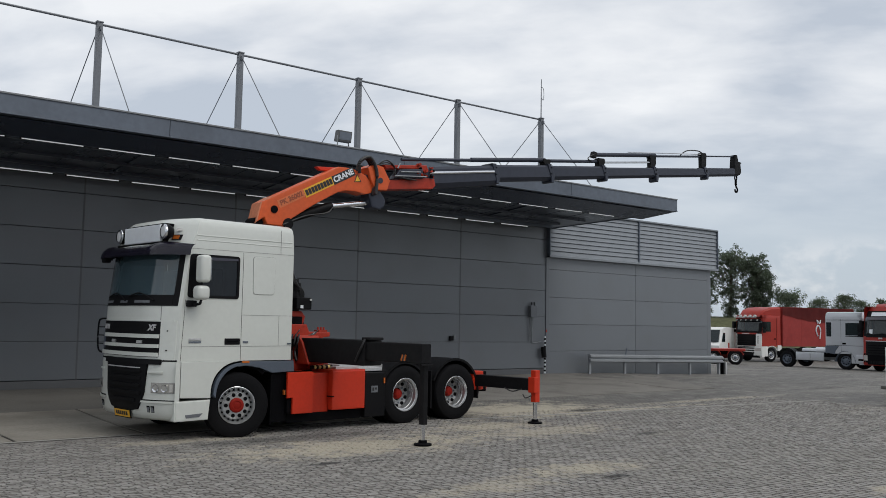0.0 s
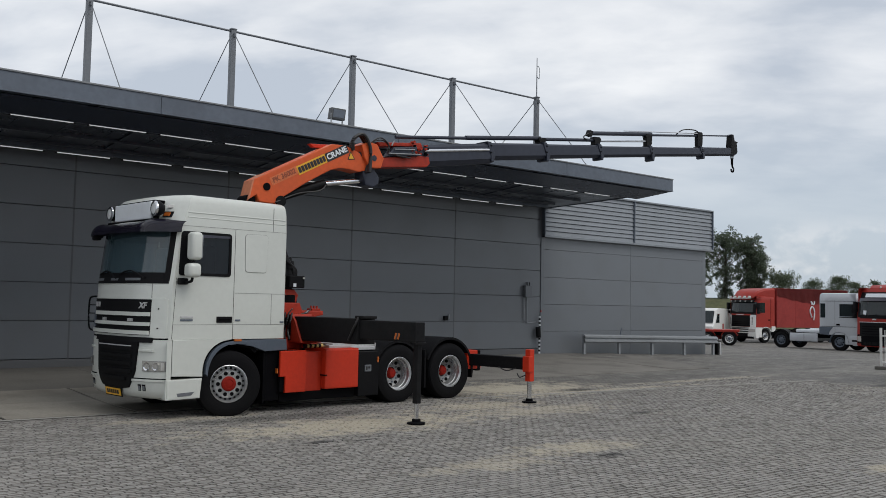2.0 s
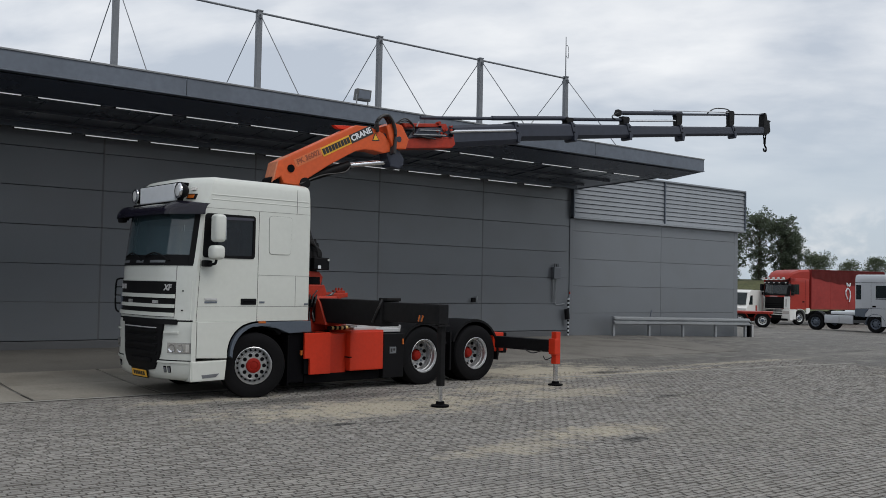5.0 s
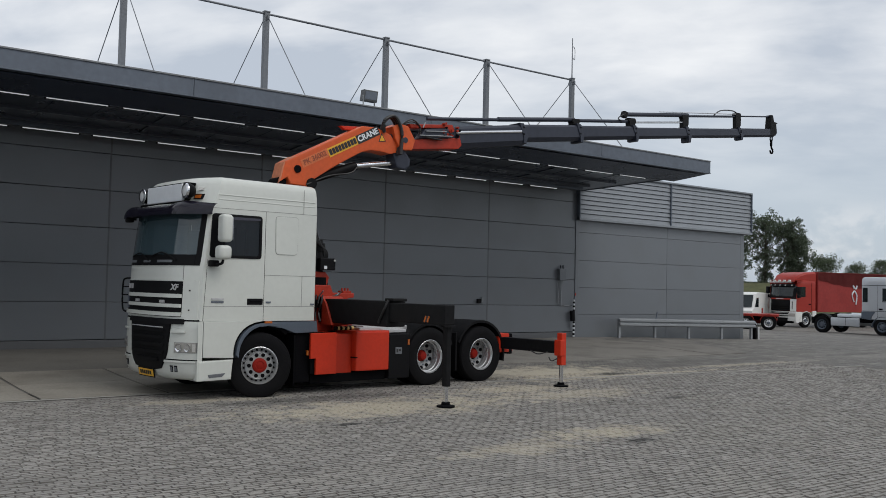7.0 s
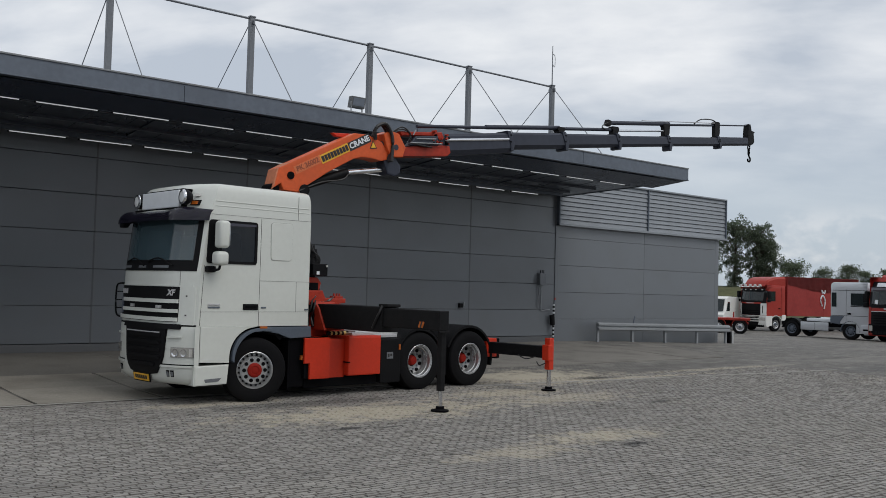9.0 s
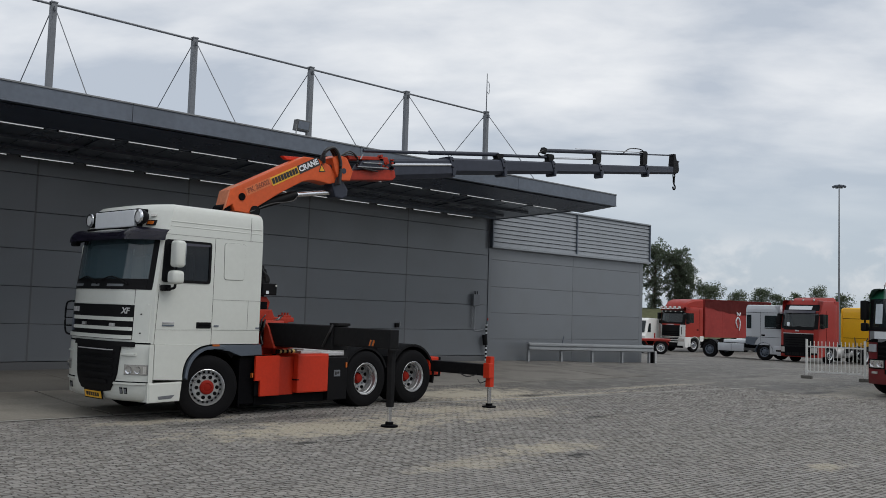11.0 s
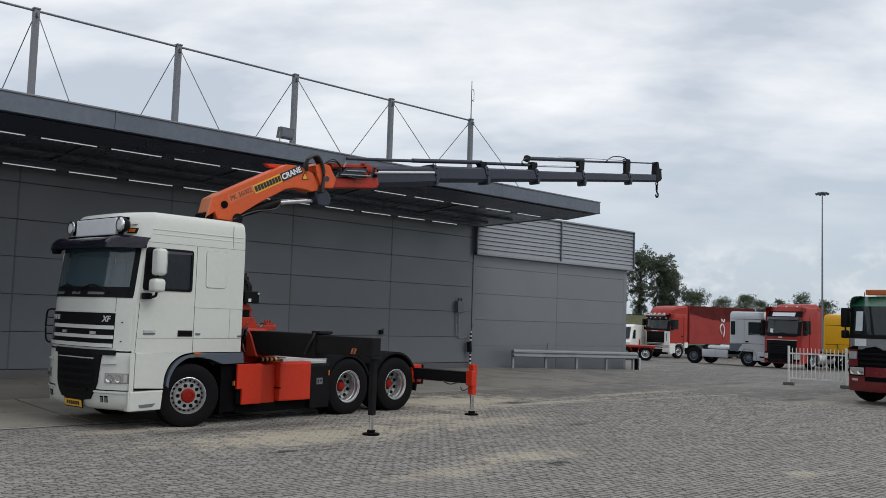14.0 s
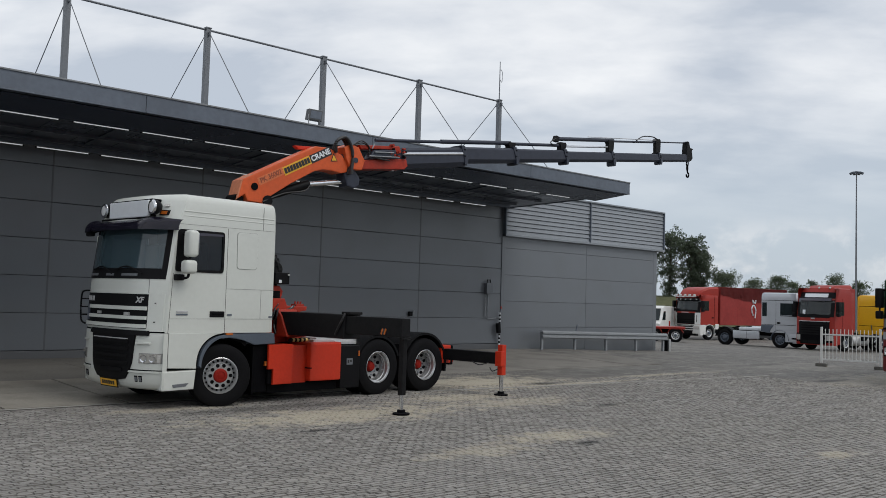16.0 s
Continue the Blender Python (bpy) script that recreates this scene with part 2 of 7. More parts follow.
M_alu = material("chequer_aluminium", (0.55, 0.55, 0.55), 0.4, 0.5, 0.1, 30, 0.4, 0.1)
M_hose = material("rubber_hose", (0.015, 0.015, 0.016), 0.5, bump=0.1)
M_inside = material("dark_interior", (0.03, 0.03, 0.032), 0.9, bump=0)
M_silverpaint = material("silver_paint", (0.50, 0.52, 0.55), 0.35, 0.3, 0.03, 20, 0.12, 0.02, coat=0.3)
M_seam = material("panel_seam", (0.22, 0.22, 0.215), 0.7, bump=0)
M_letter = material("silver_letter", (0.5, 0.5, 0.51), 0.35, 0.1, bump=0)


# ---- building tools ----
def part(name, bm, mat, parent=None, label="", smooth=False, matrix=None):
    """Links a bmesh as one mesh object under its thing or part."""
    bmesh.ops.recalc_face_normals(bm, faces=bm.faces[:])
    me = bpy.data.meshes.new(name)
    bm.to_mesh(me)
    bm.free()
    me.materials.append(mat)
    if smooth:
        for p in me.polygons:
            p.use_smooth = True
        me.set_sharp_from_angle(angle=radians(38))
    ob = new(name, me)
    if parent:
        ob.parent = parent
    if matrix:
        ob.matrix_basis = matrix
    if label:
        tagged(ob, label)
    return ob


def thing(name, m, label, category, group="", kind=""):
    ob = new(name)
    ob.empty_display_size = 0.2
    ob.matrix_basis = m
    return tagged(ob, label, category, group, kind)


def box(bm, x0, x1, y0, y1, z0, z1, bevel=0.0, m=None, seg=2):
    vs = [bm.verts.new((x, y, z)) for x in (x0, x1) for y in (y0, y1) for z in (z0, z1)]
    idx = ((0, 1, 3, 2), (4, 6, 7, 5), (0, 4, 5, 1), (2, 3, 7, 6), (0, 2, 6, 4), (1, 5, 7, 3))
    fs = [bm.faces.new([vs[i] for i in f]) for f in idx]
    if bevel:
        es = list({e for f in fs for e in f.edges})
        r = bmesh.ops.bevel(bm, geom=es, offset=bevel, segments=seg, affect="EDGES", profile=0.6 if seg < 3 else 0.5)
        vs = list({v for v in vs if v.is_valid} | {v for f in r["faces"] for v in f.verts})
    if m:
        bmesh.ops.transform(bm, matrix=m, verts=[v for v in vs if v.is_valid])
    return bm


def B(*args, bevel=0.0, m=None, seg=2):
    return box(bmesh.new(), *args, bevel=bevel, m=m, seg=seg)


def rounded(corners, r, n=5):
    """A polygon of (x, z) corners with its corners rounded off."""
    out = []
    P = [Vector(c) for c in corners]
    for i, p in enumerate(P):
        a = p + (P[i - 1] - p).normalized() * r
        b = p + (P[(i + 1) % len(P)] - p).normalized() * r
        for k in range(n + 1):
            t = k / n
            q = a * (1 - t) ** 2 + p * 2 * t * (1 - t) + b * t * t
            out.append((q.x, q.y))
    return out


def ring_plate(loop, d, y0, y1):
    """A flat frame of width d along a closed loop of (x, z), from y0 to y1."""
    b = bmesh.new()
    c = Vector((sum(p[0] for p in loop) / len(loop), sum(p[1] for p in loop) / len(loop)))
    rows = []
    for p in loop:
        v = Vector(p)
        w = v - Vector((math.copysign(d, v.x - c.x) if abs(v.x - c.x) > 0.02 else 0, math.copysign(d, v.y - c.y)))
        rows.append([b.verts.new((q.x, y, q.y)) for q, y in ((v, y0), (v, y1), (w, y1), (w, y0))])
    for i in range(len(rows)):
        p, q = rows[i], rows[(i + 1) % len(rows)]
        for k in range(4):
            b.faces.new((p[k], q[k], q[(k + 1) % 4], p[(k + 1) % 4]))
    return b


def prism(bm, pts, y0, y1, bevel=0.0):
    """Extrudes a polygon of (x, z) points from y0 to y1."""
    a = [bm.verts.new((x, y0, z)) for x, z in pts]
    b = [bm.verts.new((x, y1, z)) for x, z in pts]
    f = [bm.faces.new(a), bm.faces.new(b[::-1])]
    k = len(pts)
    for i in range(k):
        f.append(bm.faces.new((a[i], b[i], b[(i + 1) % k], a[(i + 1) % k])))
    bmesh.ops.recalc_face_normals(bm, faces=f)
    if bevel:
        bmesh.ops.bevel(bm, geom=list({e for q in f[:2] for e in q.edges}), offset=bevel, segments=2, affect="EDGES", profile=0.6)
    return bm


def rod(bm, p0, p1, r, seg=12, r2=None):
    p0, p1 = Vector(p0), Vector(p1)
    d = p1 - p0
    q = d.to_track_quat("Z", "Y").to_matrix()
    r2 = r if r2 is None else r2
    a, b = [], []
    for i in range(seg):
        c, s = math.cos(2 * math.pi * i / seg), math.sin(2 * math.pi * i / seg)
        a.append(bm.verts.new(p0 + q @ Vector((c * r, s * r, 0))))
        b.append(bm.verts.new(p1 + q @ Vector((c * r2, s * r2, 0))))
    for i in range(seg):
        bm.faces.new((a[i], a[(i + 1) % seg], b[(i + 1) % seg], b[i]))
    bm.faces.new(a[::-1])
    bm.faces.new(b)
    return bm


def R(*args, **kw):
    return rod(bmesh.new(), *args, **kw)


def tube(bm, pts, r, seg=8):
    """A bent pipe through the points, smoothed."""
    P = [Vector(p) for p in pts]
    path = []
    for i in range(len(P) - 1):
        p0, p1, p2, p3 = P[max(i - 1, 0)], P[i], P[i + 1], P[min(i + 2, len(P) - 1)]
        for k in range(6):
            t = k / 6
            path.append(0.5 * ((2 * p1) + (p2 - p0) * t + (2 * p0 - 5 * p1 + 4 * p2 - p3) * t * t + (3 * p1 - p0 - 3 * p2 + p3) * t ** 3))
    path.append(P[-1])
    rings = []
    for i, p in enumerate(path):
        d = (path[min(i + 1, len(path) - 1)] - path[max(i - 1, 0)]).normalized()
        q = d.to_track_quat("Z", "Y").to_matrix()
        rings.append([bm.verts.new(p + q @ Vector((r * math.cos(2 * math.pi * j / seg), r * math.sin(2 * math.pi * j / seg), 0))) for j in range(seg)])
    for a, b in zip(rings, rings[1:]):
        for j in range(seg):
            bm.faces.new((a[j], a[(j + 1) % seg], b[(j + 1) % seg], b[j]))
    bm.faces.new(rings[0][::-1])
    bm.faces.new(rings[-1])
    return bm


def lathe(bm, profile, seg=40):
    """Turns (y, r) points about the Y axis."""
    rings = [[bm.verts.new((r * math.cos(2 * math.pi * j / seg), y, r * math.sin(2 * math.pi * j / seg))) for j in range(seg)] for y, r in profile]
    for a, b in zip(rings, rings[1:]):
        for j in range(seg):
            bm.faces.new((a[j], a[(j + 1) % seg], b[(j + 1) % seg], b[j]))
    return bm


def letters(name, text, size, mat, parent, m, label="", depth=0.004, bold=0.0, slant=0.0):
    """Lettering in the built-in font, as a mesh."""
    cu = bpy.data.curves.new(name, "FONT")
    cu.body, cu.size, cu.extrude, cu.align_x, cu.align_y = text, size, depth, "CENTER", "CENTER"
    cu.offset, cu.shear = bold, slant
    tmp = bpy.data.objects.new(name, cu)
    scene.collection.objects.link(tmp)
    bpy.context.view_layer.update()
    me = bpy.data.meshes.new_from_object(tmp.evaluated_get(bpy.context.evaluated_depsgraph_get()))
    bpy.data.objects.remove(tmp)
    me.materials.clear()
    me.materials.append(mat)
    ob = new(name, me)
    ob.parent = parent
    ob.matrix_basis = m
    if label:
        tagged(ob, label)
    return ob


def smooth01(a, b, x):
    t = min(max((x - a) / (b - a), 0), 1)
    return t * t * (3 - 2 * t)


def ground_z(x, y):
    """The yard: level round the crane truck, a little higher at the building, falling away to the east."""
    return 0.2 * smooth01(18, 25, y) * (1 - smooth01(24, 34, x)) - 0.5 * smooth01(32, 60, x)


# ---- ground ----
def grid_sheet(name, xs, ys, lift, mat):
    bm = bmesh.new()
    vs = [[bm.verts.new((x, y, ground_z(x, y) + lift)) for y in ys] for x in xs]
    for i in range(len(xs) - 1):
        for j in range(len(ys) - 1):
            bm.faces.new((vs[i][j], vs[i + 1][j], vs[i + 1][j + 1], vs[i][j + 1]))
    return part(name, bm, mat, smooth=True)


def ground_material(name, real_blocks, base=(0.258, 0.246, 0.227), joint=False):
    """Worn block paving: pale sandy patches, oil stains, dusty joints with shade painted in; far off the courses are
    fine relief.
    """
    m = bpy.data.materials.new(name)
    m.use_nodes = True
    n, l = m.node_tree.nodes, m.node_tree.links
    b = n["Principled BSDF"]
    geo = n.new("ShaderNodeNewGeometry")
    pos = geo.outputs["Position"]

    def noise_node(scale, detail=7.0, rough=0.65):
        nz = n.new("ShaderNodeTexNoise")
        nz.inputs["Scale"].default_value, nz.inputs["Detail"].default_value, nz.inputs["Roughness"].default_value = scale, detail, rough
        l.new(pos, nz.inputs["Vector"])
        return nz.outputs["Fac"]

    def ranged(src, lo, hi, to0, to1):
        mr = n.new("ShaderNodeMapRange")
        for k, v in zip(("From Min", "From Max", "To Min", "To Max"), (lo, hi, to0, to1)):
            mr.inputs[k].default_value = v
        l.new(src, mr.inputs["Value"])
        return mr.outputs[0]

    def math_node(op, a, c):
        q = n.new("ShaderNodeMath")
        q.operation = op
        for k, v in enumerate((a, c)):
            if isinstance(v, (int, float)):
                q.inputs[k].default_value = v
            else:
                l.new(v, q.inputs[k])
        return q.outputs[0]

    def blend(fac, base, col):
        mx = n.new("ShaderNodeMix")
        mx.data_type = "RGBA"
        l.new(fac, mx.inputs["Factor"])
        l.new(base, mx.inputs["A"])
        mx.inputs["B"].default_value = (*col, 1)
        return mx.outputs["Result"]

    br = n.new("ShaderNodeTexBrick")
    br.inputs["Scale"].default_value = 1.0
    br.inputs["Brick Width"].default_value, br.inputs["Row Height"].default_value = 0.15, 0.078
    br.inputs["Mortar Size"].default_value = 0.012
    br.inputs["Color1"].default_value, br.inputs["Color2"].default_value = (0.168, 0.157, 0.141, 1), (0.134, 0.126, 0.114, 1)
    br.inputs["Mortar"].default_value = (0.045, 0.043, 0.04, 1)
    l.new(pos, br.inputs["Vector"])
    if real_blocks:
        info = n.new("ShaderNodeObjectInfo")
        fr = math_node("FRACT", math_node("ADD", info.outputs["Random"], geo.outputs["Random Per Island"]), 0)
        hsv = n.new("ShaderNodeHueSaturation")
        hsv.inputs["Color"].default_value = (*base, 1)
        l.new(math_node("MULTIPLY", ranged(fr, 0, 1, 0.80, 1.17), ranged(noise_node(38), 0.3, 0.7, 0.8, 1.2)), hsv.inputs["Value"])
        col = hsv.outputs[0]
    else:
        col = br.outputs["Color"]
    for sc, lo, hi, amount, c in () if joint else ((0.16, 0.48, 0.68, 0.55, (0.245, 0.235, 0.205)), (0.45, 0.58, 0.72, 0.45, (0.10, 0.098, 0.095)), (1.9, 0.48, 0.72, 0.5, (0.23, 0.222, 0.205)), (7.0, 0.55, 0.72, 0.4, (0.12, 0.118, 0.112)), (3.2, 0.54, 0.66, 0.5, (0.30, 0.288, 0.262)), (0.8, 0.55, 0.68, 0.55, (0.285, 0.27, 0.235))):
        col = blend(ranged(noise_node(sc), lo, hi, 0, amount), col, c)
    mp = n.new("ShaderNodeMapping")
    mp.inputs["Rotation"].default_value = (0, 0, radians(-12))
    mp.inputs["Scale"].default_value = (0.12, 1.3, 1.0)
    l.new(pos, mp.inputs["Vector"])
    streak = n.new("ShaderNodeTexNoise")
    streak.inputs["Scale"].default_value, streak.inputs["Detail"].default_value = 1.0, 6.0
    l.new(mp.outputs[0], streak.inputs["Vector"])
    if not joint:
        col = blend(ranged(streak.outputs["Fac"], 0.55, 0.72, 0, 0.45), col, (0.27, 0.255, 0.225))
        col = blend(ranged(streak.outputs["Fac"], 0.42, 0.28, 0, 0.45), col, (0.10, 0.096, 0.09))
    fine = noise_node(2.6, 8.0, 0.75)
    # sand washed over the blocks, and oil spots: centre, half sizes, strength, colour
    spots = ((9.0, 14.3, 3.0, 1.1, 0.9, "sand"), (10.2, 10.95, 1.3, 0.5, 0.8, "sand"), (8.4, 10.6, 1.2, 0.4, 0.6, "sand"), (15.4, 17.4, 3.0, 1.7, 0.95, "sand"), (12.4, 15.3, 1.8, 0.7, 0.8, "sand"), (14.6, 17.9, 1.2, 0.6, 0.7, "sand"), (12.8, 14.2, 2.2, 0.8, 0.6, "sand"), (7.0, 16.2, 1.5, 0.35, 0.6, "sand"), (12.2, 7.8, 0.7, 0.25, 0.7, "sand"), (16.5, 16.25, 5.0, 0.28, 0.75, "sand"), (22.0, 16.9, 4.0, 0.3, 0.6, "sand"), (28.0, 13.0, 6.0, 1.6, 0.5, "sand"),
             (7.62, 13.08, 0.5, 0.12, 0.9, "oil"), (8.2, 12.95, 0.3, 0.08, 0.7, "oil"), (10.12, 10.28, 0.3, 0.16, 0.9, "oil"), (16.5, 16.6, 0.9, 0.3, 0.85, "oil"), (24.8, 13.6, 1.3, 0.3, 0.8, "oil"), (14.2, 13.05, 0.45, 0.13, 0.8, "oil"), (8.3, 15.6, 2.0, 0.4, 0.55, "oil"), (29.0, 18.0, 2.2, 0.4, 0.5, "oil"))
    tone = {"sand": (0.42, 0.378, 0.295), "oil": (0.032, 0.031, 0.03)}
    for cx, cy, rx, ry, amount, what in spots:
        c = tone[what]
        sub = n.new("ShaderNodeVectorMath")
        sub.operation = "SUBTRACT"
        sub.inputs[1].default_value = (cx, cy, 0)
        l.new(pos, sub.inputs[0])
        div = n.new("ShaderNodeVectorMath")
        div.operation = "DIVIDE"
        div.inputs[1].default_value = (rx, ry, 1e6)
        l.new(sub.outputs[0], div.inputs[0])
        ln = n.new("ShaderNodeVectorMath")
        ln.operation = "LENGTH"
        l.new(div.outputs[0], ln.inputs[0])
        edge = math_node("ADD", ln.outputs["Value"], ranged(fine, 0.3, 0.7, -0.75, 0.75))
        col = blend(ranged(edge, 0.95, 0.35, 0, amount), col, c)
    # grit
    col = blend(ranged(noise_node(26, 4.0), 0.52, 0.70, 0, 0.0 if joint else 0.42), col, (0.155, 0.142, 0.122))
    l.new(col, b.inputs["Base Color"])
    l.new(ranged(noise_node(1.2), 0.3, 0.7, 0.62, 0.92), b.inputs["Roughness"])
    bp = n.new("ShaderNodeBump")
    bp.inputs["Distance"].default_value = 0.008
    if real_blocks:
        bp.inputs["Strength"].default_value = 0.8
        l.new(noise_node(90, 3.0), bp.inputs["Height"])
    else:
        bp.inputs["Strength"].default_value = 0.7
        bp.invert = True
        l.new(br.outputs["Fac"], bp.inputs["Height"])
    l.new(bp.outputs[0], b.inputs["Normal"])
    return m


M_paver = ground_material("concrete_paver", True)
# joint sand and the shade of the gaps, put into one dark colour
M_edge = ground_material("paver_joint_sand_and_shade", True, (0.145, 0.135, 0.123), True)
M_yard = ground_material("yard_paving", False)

xs = [-900, -300, -100, -40, -15, 0, 8, 16, 22, 24, 26, 28, 30, 32, 34, 37, 40, 44, 48, 52, 56, 60, 80, 150, 400, 1500]
ys = [-600, -200, -60, -20, 0, 8, 14, 17, 18, 19, 20, 21, 22, 23, 24, 25, 26, 32, 45, 80, 200, 600, 1500]
tagged(grid_sheet("ground", xs, ys, 0.0, M_yard), "grey worn block paving of a lorry yard with sandy and oily patches", "ground", kind="structure")

# concrete slabs before the building
apron = thing("apron", pose(0, 0, 0), "pale concrete slabs laid in front of the grey hall", "pavement", kind="structure")


def slab(x0, x1, y0, y1, mat, lift=0.012):
    bm = bmesh.new()
    n = 4
    top = [[bm.verts.new((x0 + (x1 - x0) * i / n, y0 + (y1 - y0) * j / n, ground_z(x0 + (x1 - x0) * i / n, y0 + (y1 - y0) * j / n) + lift)) for j in range(n + 1)] for i in range(n + 1)]
    for i in range(n):
        for j in range(n):
            bm.faces.new((top[i][j], top[i + 1][j], top[i + 1][j + 1], top[i][j + 1]))
    r = bmesh.ops.extrude_face_region(bm, geom=bm.faces[:])
    bmesh.ops.translate(bm, verts=[v for v in r["geom"] if isinstance(v, bmesh.types.BMVert)], vec=(0, 0, -0.1))
    return part("slab", bm, mat, apron)


# two rows of pale plates with tarred joints, then the darker floor under the canopy
for x0 in np.arange(-11.25, 12.0, 2.0):
    x1 = min(x0 + 2.0, 12.0)
    slab(x0 + 0.028, x1 - 0.028, 17.46, 19.385, M_plate, 0.014)
    slab(x0 + 0.028, x1 - 0.028, 19.40, 21.05, M_plate, 0.014)
for x0 in np.arange(-12.0, 12.0, 4.0):
    slab(x0 + 0.006, x0 + 3.994, 21.065, 25.1, M_floor, 0.010)
for x0 in np.arange(12.0, 24.0, 4.0):
    slab(x0 + 0.006, x0 + 3.994, 19.4, 22.4, M_conc)
    slab(x0 + 0.006, x0 + 3.994, 22.42, 25.1, M_conc)
part("tar_bed", B(-11.3, 12.0, 17.44, 21.07, -0.05, 0.003), M_tar, apron)
# the last bay ends on a slant, in line with the canopy's end
for y0, y1 in ((19.4, 22.4), (22.43, 25.1)):
    bm = bmesh.new()
    c = [(24.0, y0), (25.5 + (y0 - 19.35) * 0.39, y0), (25.5 + (y1 - 19.35) * 0.39, y1), (24.0, y1)]
    lo = [bm.verts.new((x, y, ground_z(x, y) - 0.08)) for x, y in c]
    hi = [bm.verts.new((x, y, ground_z(x, y) + 0.014)) for x, y in c]
    bm.faces.new(lo)
    bm.faces.new(hi)
    for i in range(4):
        bm.faces.new((lo[i], lo[(i + 1) % 4], hi[(i + 1) % 4], hi[i]))
    part("slab", bm, M_conc, apron)
strip = part("edging_strip", B(0, 12.0, -0.05, 0.05, -0.04, 0.024, m=pose(12.7, 16.44, 0.0, 0, 0, -5.7)), M_edging)
tagged(strip, "narrow pale concrete edging strip let into the paving", "edging", kind="structure")
drain = thing("drain_channel", pose(0, 17.38, 0), "long narrow drainage channel with dark slots along the slabs' edge", "drain", kind="structure")
part("channel", B(-11.3, 12, -0.05, 0.055, -0.05, 0.010), M_edging, drain)
part("slot", B(-11.3, 12, -0.072, -0.05, -0.05, 0.006), M_tar, drain)
part("slot", B(-11.3, 12, 0.055, 0.078, -0.05, 0.006), M_tar, drain)

# ---- the hall ----
YW = 25.2
hall = thing("wall_south", pose(0, YW, 0), "grey metal-panel hall wall with dark joints", "wall", kind="structure")
part("wall_core", B(3.0, 33.7, 0.06, 0.4, -0.2, 4.35), M_joint, hall)
part("wall_core", B(3.0, 23.95, 0.06, 0.4, 4.36, 5.96), M_joint, hall)
part("plinth", B(3.25, 24.0, 0.0, 0.06, -0.1, 0.385, bevel=0.01), M_strip, hall)


def wall_panel(x0, x1, z0, z1, parent, gap=0.0068):
    return part("panel", B(x0 + gap, x1 - gap, 0.0, 0.06, z0 + gap, z1 - gap, bevel=0.005), M_wall, parent)


for ix in range(0, 6):
    for iz in range(7):
        z0 = 0.4 + 0.9 * iz
        wall_panel(max(4.0 * ix, 3.26), 4.0 * ix + 4.0, z0, min(z0 + 0.9, 5.9), hall)
for x in range(4, 24, 4):
    part("cover_strip", B(x - 0.02, x + 0.02, -0.004, 0.01, 0.39, 5.4), M_strip, hall)
part("corner_trim", B(23.93, 24.09, -0.03, 0.06, 0.0, 5.35, bevel=0.008), M_wall, hall)
z_right = [-0.1, 0.98, 1.93, 2.88, 3.86, 4.4]
for x0, x1 in ((24.1, 28.85), (28.85, 33.49)):
    for z0, z1 in zip(z_right, z_right[1:]):
        wall_panel(x0, x1, z0, z1, hall, 0.005)
# unseen west wall, added to keep light off the hall front's left part
part("end_wall", B(3.0, 3.25, -6.6, 14.8, -0.2, 5.5, bevel=0.01), M_wall, hall)
part("end_wall", B(33.49, 33.74, 0.0, 22.0, -0.6, 4.4, bevel=0.01), M_wall, hall)

louvre = thing("louvre_screen", pose(23.98, 25.08, 4.33), "light grey horizontal louvre screen round the roof edge", "louvre", kind="structure")
part("backing", B(0.0, 10.03, 0.05, 0.10, 0.0, 1.63), M_joint, louvre)
for x0, x1 in ((0.0, 4.88), (4.93, 10.05)):
    for i in range(10):
        z = 0.035 + i * 0.160
        bm = prism(bmesh.new(), [(x0, 0), (x1, 0), (x1, 0.150), (x0, 0.150)], 0, 0.012)
        part("slat", bm, M_louvre, louvre, matrix=pose(0, -0.01, z, -14, 0, 0))
part("frame", B(-0.03, 10.08, -0.06, 0.1, -0.05, 0.03, bevel=0.01), M_louvre, louvre)
part("frame", B(-0.03, 10.08, -0.06, 0.1, 1.62, 1.68, bevel=0.01), M_louvre, louvre)
for x in (-0.03, 4.88, 10.03):
    part("post", B(x, x + 0.05, -0.055, 0.1, -0.04, 1.66), M_steel, louvre)
for i in range(10):
    bm = prism(bmesh.new(), [(0, 0), (0.135, 0), (0.135, 0.012), (0, 0.012)], 0.1, 21)
    part("slat", bm, M_louvre, louvre, matrix=pose(10.06, 0, 0.035 + i * 0.160, 0, -76, 0))

# canopy along the wall
canopy = thing("canopy", pose(0, 0, 0), "wide dark steel canopy with grey fascia over the hall front", "canopy", kind="structure")
CX0, CX1, CY = 2.95, 25.54, 20.79
CXE = 24.12      # where the slanted end meets the wall


def soffit_z(y):
    """The underside falls towards the wall."""
    return 5.69 - 0.084 * (y - CY)


def end_x(y):
    return CX1 - (CX1 - CXE) * (y - CY) / (25.2 - CY)


def sheet(x0, y0, y1, z_lo, z_hi, inset=0.0):
    """A deck from x0 to the slanted end, its underside and top given as functions of y."""
    b = bmesh.new()
    lo = [b.verts.new((x, y, z_lo(y))) for x, y in ((x0, y0), (end_x(y0) - inset, y0), (end_x(y1) - inset, y1), (x0, y1))]
    hi = [b.verts.new((x, y, z_hi(y))) for x, y in ((x0, y0), (end_x(y0) - inset, y0), (end_x(y1) - inset, y1), (x0, y1))]
    b.faces.new(lo)
    b.faces.new(hi)
    for i in range(4):
        b.faces.new((lo[i], lo[(i + 1) % 4], hi[(i + 1) % 4], hi[i]))
    return b


